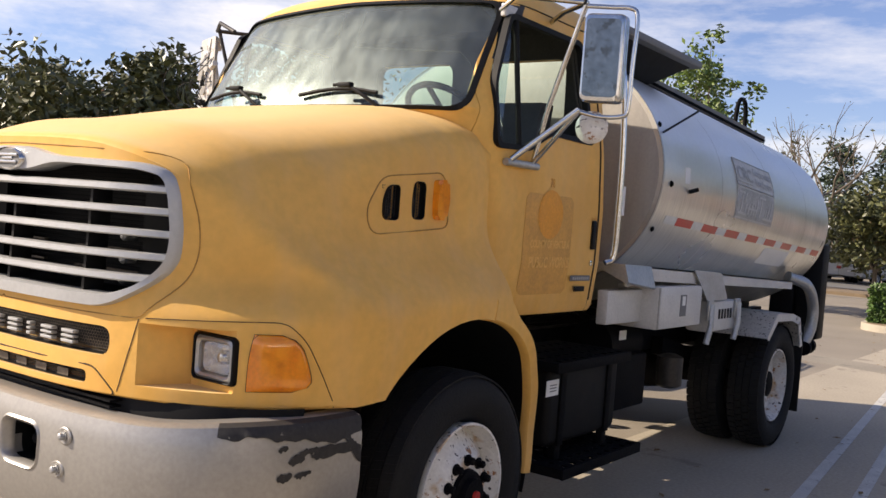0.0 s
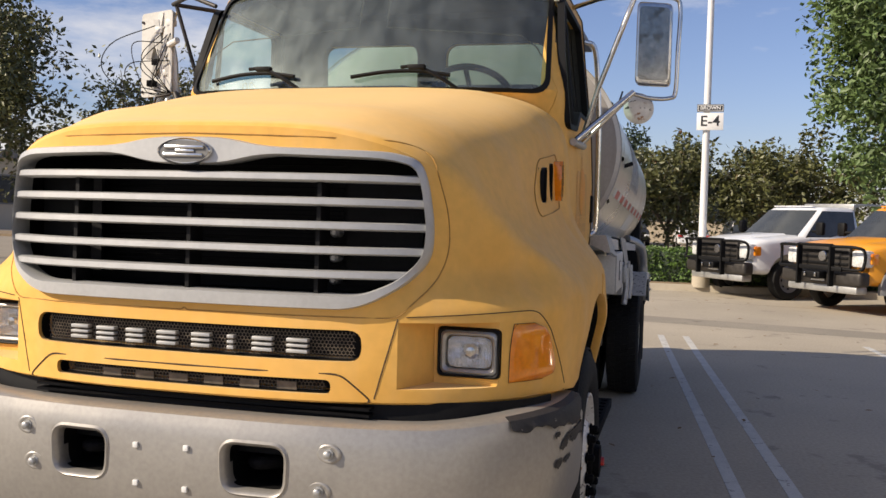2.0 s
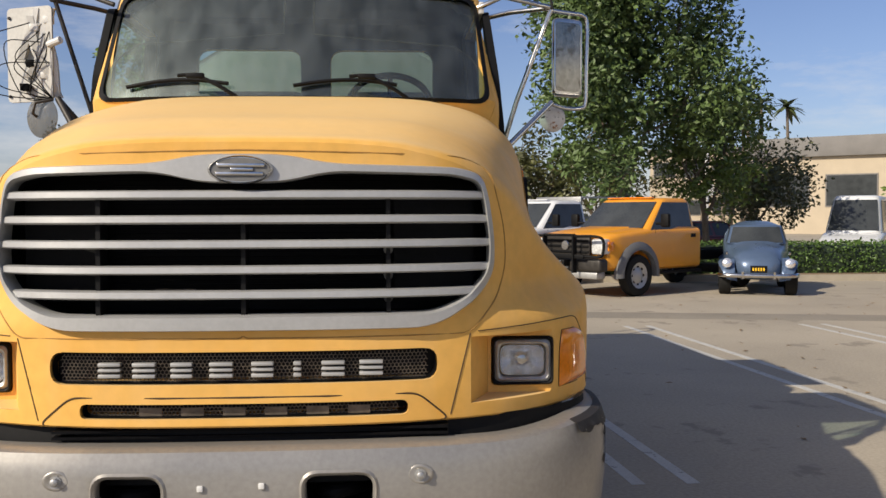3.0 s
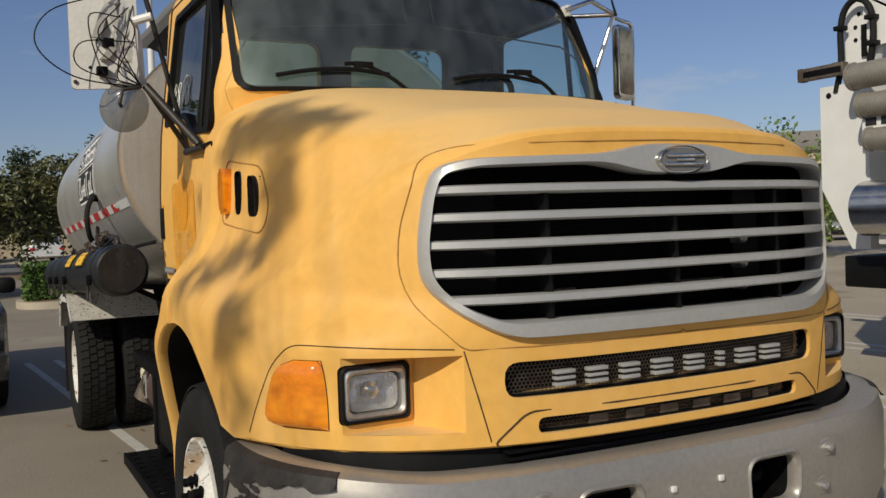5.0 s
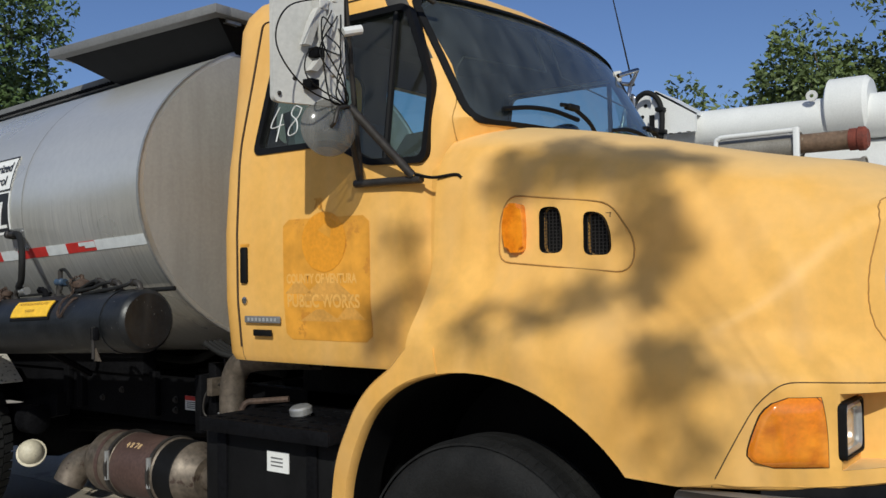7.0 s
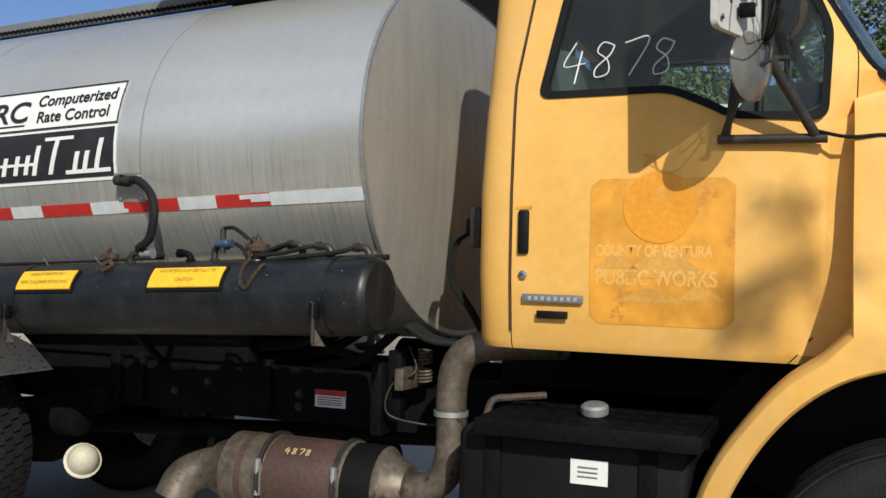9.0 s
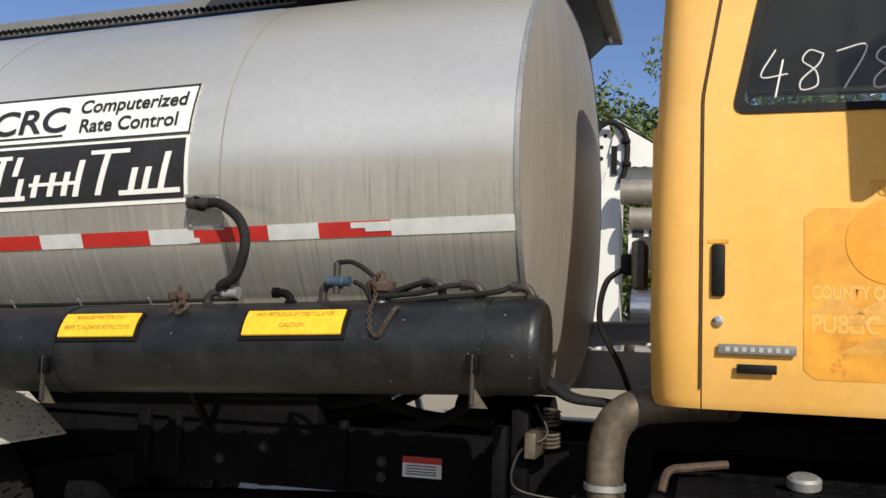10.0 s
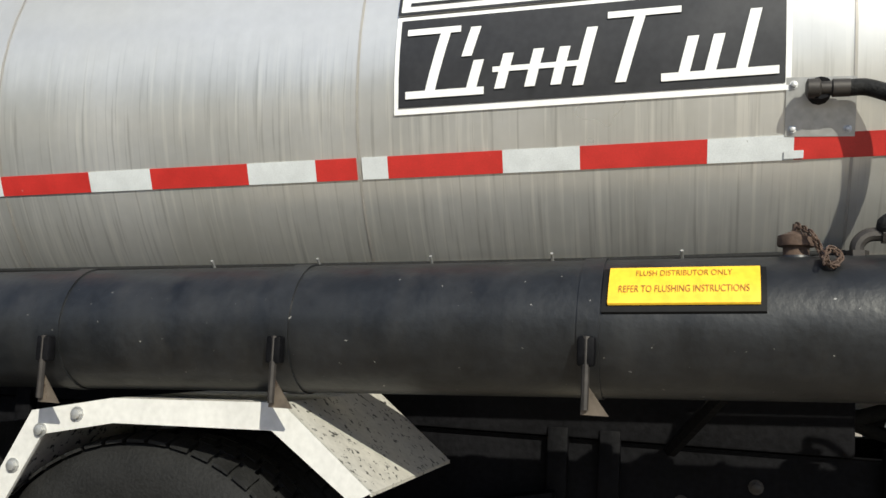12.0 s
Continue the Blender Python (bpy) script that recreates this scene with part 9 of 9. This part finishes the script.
jp = part("number_plate", box(-0.16, 0.16, -0.075, -0.06, 0.46, 0.60), "sign_white", jeep, "white number plate", smooth=0)
for k in range(6):
    part("plate_bar", box(-0.125 + 0.044 * k, -0.10 + 0.044 * k, -0.079, -0.075, 0.49, 0.55), "car_blue", jp, smooth=0)
jeep.matrix_world = pose(-2.48, 6.7, 0, 0, 0, 3) @ Matrix.Scale(0.97, 4)

# ---- white vacuum truck on the far side ----
vac = thing("vacuum_truck", (6.6, 0, 0), "white vacuum truck with a boom and racked tubes", "truck")
part("boom", tube([(5.95, 3.6, 3.14), (5.95, 1.0, 3.11), (5.95, -3.5, 3.06)], 0.22, 28), "white", vac, "white boom tube", smooth=60)
cap = part("boom_cap", lathe([(0, 0.26), (0.02, 0.30), (0.36, 0.30), (0.40, 0.26)], (5.95, 1.98, 3.22), (0, -1, 0), 32), "white", vac, "short white collar on the boom", smooth=40)
part("lifting_eye", lathe([(0, 0.02), (0, 0.055), (0.03, 0.055), (0.03, 0.02)], (5.70, 2.09, 3.34), (1, 0, 0), 20, closed=True), "white_alu", cap)
hd = part("boom_head", prism([(3.80, 2.72), (4.0, 2.80), (4.0, 3.47), (3.90, 3.56), (3.80, 3.57), (3.76, 3.40)], "x", 5.66, 5.72), "white", vac, "white plate boom head with a hose loop", smooth=0)
part("head_cheek", prism([(3.72, 3.51), (3.68, 3.58), (3.25, 3.30), (3.25, 3.095), (3.61, 3.10), (3.78, 3.25)], "x", 5.60, 5.66), "white", hd, smooth=0)
part("head_roof", loft([[(x, 3.70, 3.585), (x, 3.25, 3.305), (x, 3.25, 3.28), (x, 3.70, 3.56)] for x in (5.60, 6.25)]), "white", hd, smooth=0)
part("head_cheek", prism([(4.0, 2.80), (4.0, 3.47), (3.68, 3.575), (3.25, 3.295), (3.25, 3.05)], "x", 6.2, 6.25), "white", hd, smooth=0)
part("head_arm", prism(rounded([(3.60, 3.10), (3.78, 3.14), (3.96, 2.66), (3.78, 2.60), (3.66, 2.80)], [0.02, 0.08, 0.02, 0.02, 0.12], 5), "x", 5.62, 5.70), "white", hd, smooth=0)
part("head_slot", box(5.592, 5.60, 3.70, 3.76, 3.02, 3.32, 0.002), "black", hd, smooth=0)
for k in range(3):
    part("weld_slot", box(5.594, 5.60, 3.30 + 0.10 * k, 3.34 + 0.10 * k, 3.092, 3.102), "black", hd, smooth=0)
for y, z in ((3.87, 3.32), (3.87, 3.20), (3.83, 3.44)):
    part("head_hole", lathe([(0, 0.022), (0.006, 0.02)], (5.66, y, z), (-1, 0, 0), 14), "black", hd, smooth=0)
part("boom_hose", tube(curve_points([(5.56, 4.02, 2.72), (5.56, 3.96, 2.98), (5.55, 3.95, 3.30), (5.55, 3.90, 3.48), (5.55, 3.78, 3.56), (5.55, 3.66, 3.50), (5.55, 3.60, 3.36), (5.55, 3.60, 3.14), (5.57, 3.66, 2.92)], 6), 0.03, 10), "rubber", hd, "black boom hose", smooth=60)
for y, z in ((3.95, 3.32), (3.61, 3.36), (3.97, 2.98), (3.60, 3.12)):
    part("hose_clamp", box(5.50, 5.60, y - 0.045, y + 0.045, z - 0.022, z + 0.022, 0.006), "black", hd)
stop = part("boom_rest", prism([(4.20, 2.79), (4.20, 1.80), (3.86, 1.22), (3.66, 1.22), (3.66, 2.79)], "x", 5.55, 5.95), "white", vac, "white tapered boom rest column", smooth=0)
part("rest_hole", lathe([(0, 0.03), (0.006, 0.028)], (5.55, 4.10, 2.70), (-1, 0, 0), 16), "black", stop, smooth=0)
beam = part("warning_beam", box(5.46, 5.54, 3.86, 4.34, 2.87, 2.99, 0.004), "exhaust", vac, "bronze square tube with a brown end")
part("beam_channel", box(5.452, 5.46, 3.88, 4.32, 2.90, 2.955, 0.002), "chassis", beam, smooth=0)
part("beam_end", box(5.455, 5.545, 4.34, 4.39, 2.865, 2.995, 0.004), "rust", beam)
for z, r, y0, y1, mat in ((2.80, 0.118, 3.61, 2.10, "tube_grey"), (2.53, 0.108, 3.52, 1.53, "tube_grey"), (2.22, 0.10, 3.45, -2.5, "tube_grey"), (1.60, 0.25, 3.5, -2.5, "chrome")):
    tb = part("suction_tube", tube([(5.30, y0, z), (5.30, y1, z)], r, 28), mat, vac, "galvanised suction tube", smooth=60)
    if r < 0.2:
        for y in (y0, y1):
            part("tube_bead", lathe([(0, r), (0.0, r + 0.012), (0.03, r + 0.012), (0.03, r)], (5.30, y - 0.015, z), (0, 1, 0), 28, closed=True), mat, tb, smooth=40)
    for y in (3.0, 1.9):
        if r > 0.2:
            part("tube_strap", lathe([(0, r), (0.0, r + 0.008), (0.05, r + 0.008), (0.05, r)], (5.30, y, z), (0, 1, 0), 32, closed=True), "dark_steel", tb)
bt = part("suction_tube", tube([(5.30, 2.10, 2.815), (5.30, 1.60, 2.815)], 0.092, 24), "tube_brown", vac, "brown rusted suction tube", smooth=60)
part("tube_collar", lathe([(0, 0.092), (0, 0.103), (0.07, 0.103), (0.08, 0.112), (0.13, 0.112), (0.16, 0.08)], (5.30, 1.65, 2.815), (0, -1, 0), 24), "rust_red", bt, "red-brown cast coupling", smooth=40)
rack = part("tube_rack", tube(curve_points([(5.16, 2.87, 1.95), (5.16, 2.87, 2.5), (5.16, 2.87, 2.86), (5.16, 2.84, 2.915), (5.16, 2.78, 2.93), (5.16, 2.5, 2.932), (5.16, 2.12, 2.935)], 5), 0.026, 8), "white", vac, "white welded tube rack", smooth=60)
part("rack_post", box(5.135, 5.185, 2.065, 2.12, 1.95, 2.96, 0.008), "white", rack)
part("rack_rail", box(5.14, 5.18, 2.09, 2.87, 2.30, 2.335, 0.006), "white", rack)
part("rack_latch", box(5.10, 5.15, 2.79, 2.95, 1.93, 2.03, 0.01), "dark_steel", rack, "black rack latch")
part("debris_tank", lathe([(0, 0.5), (0.15, 0.85), (0.3, 0.95), (5.5, 0.95), (5.6, 0.8)], (6.5, 3.3, 2.1), (0, -1, 0), 40), "white", vac, "large white debris tank", smooth=40)
vp = part("side_panel", box(5.32, 5.36, -2.4, 3.55, 2.10, 2.45), "white", vac, "white panel with dark marks", smooth=0)
for k in range(9):
    part("letter_bar", box(5.312, 5.318, 3.40 - 0.16 * k, 3.51 - 0.16 * k, 2.345, 2.415), "sign_black", vp, smooth=0)
part("chassis_beam", box(5.6, 7.3, -4, 4.0, 0.85, 1.15, 0.02), "black", vac)
part("bumper_board", box(5.25, 5.30, 2.7, 3.35, 1.28, 1.5, 0.01), "white", vac, "white board with red marks")
part("board_mark", box(5.244, 5.25, 2.95, 3.1, 1.36, 1.43), "red", vac, smooth=0)
for y in (2.55, 1.25):
    for x, s in ((5.45, -1), (7.5, 1)):
        w = part("wheel", lathe([(-0.14, 0.3), (-0.15, 0.42), (-0.12, 0.5), (0.12, 0.5), (0.15, 0.42), (0.14, 0.3)], (x, y, 0.51), (1, 0, 0), 40, closed=True), "rubber", vac, "black truck tyre")
        part("rim", lathe([(-0.05, 0.31), (0.02, 0.3), (-0.06, 0.2), (-0.05, 0.02)], (x + s * 0.1, y, 0.51), (s, 0, 0), 32), "chrome", w)
    arch = [[(x, y - r * math.cos(a), 0.51 + r * math.sin(a)) for x, r in ((5.25, 0.62), (5.75, 0.62), (5.75, 0.65), (5.25, 0.65))] for a in (math.pi * k / 14 for k in range(15))]
    part("mudguard", loft(arch), "white", vac, smooth=30)
part("cab_block", box(5.5, 7.5, -6.2, -4.0, 0.9, 2.9, 0.1), "white", vac, "white truck cab")
for x in (5.55, 7.45):
    part("wheel", lathe([(-0.14, 0.3), (-0.15, 0.42), (-0.12, 0.5), (0.12, 0.5), (0.15, 0.42), (0.14, 0.3)], (x, -5.0, 0.51), (1, 0, 0), 40, closed=True), "rubber", vac)

# ---- far buildings, palms, mast ----
def block(name, x0, x1, y0, y1, h, label, rows, cols, rz=0.0, at=(0, 0), roof_h=0.5):
    t = thing(name, (0, 0, 0), label, "building")
    part("wall", box(x0, x1, y0, y1, 0, h), "beige", t, smooth=0)
    part("roof", box(x0 - 0.4, x1 + 0.4, y0 - 0.4, y1 + 0.4, h, h + roof_h, 0.05), "roof_grey", t)
    for r in range(rows):
        for c in range(cols):
            cx = x0 + (x1 - x0) * (c + 0.5) / cols
            w, z = (x1 - x0) / cols * 0.38, h * (r + 0.35) / rows
            f = part("window", box(cx - w, cx + w, y0 - 0.06, y0 + 0.02, z, z + h / rows * 0.42), "roof_grey", t, smooth=0)
            part("pane", box(cx - w + 0.1, cx + w - 0.1, y0 - 0.08, y0 - 0.05, z + 0.1, z + h / rows * 0.42 - 0.1), "dark_glass", f, smooth=0)
    t.matrix_world = pose(at[0], at[1], 0, 0, 0, rz)
    return t


block("office_building", -12, 14, 0, 14, 8.6, "beige two-storey office building with dark windows", 2, 8, -22, (42, 98))
block("hall_building", -26, 26, 0, 20, 6.3, "low beige building with a brown roof", 1, 10, -38, (52, 58), 1.6)
block("depot_building", -16, 16, 0, 10, 4.4, "low beige building behind the trees", 1, 8, 4, (-6, 68))
block("depot_building", -14, 14, 0, 10, 4.2, "low beige building behind the trees", 1, 8, 40, (-42, 40))
canopy = thing("carport", (-9, 46, 0), "white flat carport roof on thin posts", "carport")
part("canopy_roof", box(-15, -3, 44, 50, 2.6, 2.75, 0.03), "white", canopy)
for x in (-14, -9, -4):
    part("post", tube([(x, 45, 0), (x, 45, 2.6)], 0.08, 10), "white", canopy)


def palm(x, y, h, seed):
    rnd = random.Random(seed)
    t = thing("palm_tree", (x, y, 0), "tall thin palm tree", "tree", "far palms")
    part("trunk", tube([(x, y, 0), (x + 0.2, y, h * 0.5), (x, y, h)], 0.25, 8, taper=0.14), "bark", t)
    bm = bmesh.new()
    for k in range(34):
        a, e = math.tau * rnd.random(), rnd.random() * 1.9 - 0.75
        d = Vector((math.cos(a) * math.cos(e), math.sin(a) * math.cos(e), math.sin(e)))
        side = Vector((-math.sin(a), math.cos(a), 0)) * 0.16
        p0, pts = Vector((x, y, h)), []
        for i in range(5):
            u = i / 4
            pts.append(p0 + d * 1.9 * u + Vector((0, 0, -0.7 * u * u)))
        for i in range(4):
            w0, w1 = math.sin(math.pi * (0.12 + 0.85 * i / 4)), math.sin(math.pi * (0.12 + 0.85 * (i + 1) / 4))
            vs = [bm.verts.new(q) for q in (pts[i] - side * w0 * 1.6, pts[i] + side * w0 * 1.6, pts[i + 1] + side * w1 * 1.6, pts[i + 1] - side * w1 * 1.6)]
            bm.faces.new(vs)
    part("crown", bm, "palm", t, smooth=0)


for i, (x, y, h) in enumerate(((35.2, 91, 12.4), (37.4, 90.2, 12.9), (36.4, 92, 12.0), (39.6, 92, 13.2), (33.4, 92, 11.0), (41.5, 90, 12.6), (38.4, 94, 11.4))):
    palm(x, y, h, 60 + i)
mast = thing("radio_mast", (84, 121, 0), "thin grey radio mast on the horizon", "mast")
part("mast_post", tube([(84, 121, 0), (84, 121, 20.5)], 0.35, 6, taper=0.1), "grey_plastic", mast)

# dry leaves blown over the pavement
rnd = random.Random(88)
pts = [Vector((-6 + 17 * rnd.random(), -3 + 23 * rnd.random(), 0.008 + 0.006 * rnd.random())) for _ in range(420)]
lv, lf = [], []
for p in pts:
    a, w = math.tau * rnd.random(), 0.02 + 0.03 * rnd.random()
    u, v = Vector((math.cos(a), math.sin(a), 0)), Vector((-math.sin(a), math.cos(a), 0))
    i = len(lv)
    lv += [tuple(p - u * w), tuple(p + v * w * 0.45 + Vector((0, 0, 0.008))), tuple(p + u * w + Vector((0, 0, 0.006))), tuple(p - v * w * 0.45 + Vector((0, 0, 0.003)))]
    lf.append((i, i + 1, i + 2, i + 3))
me = bpy.data.meshes.new("leaf_litter")
me.from_pydata(lv, [], lf)
me.materials.append(M["litter"])
tagged(new("leaf_litter", me), "dry brown leaves scattered on the pavement", "leaf litter", kind="stuff")
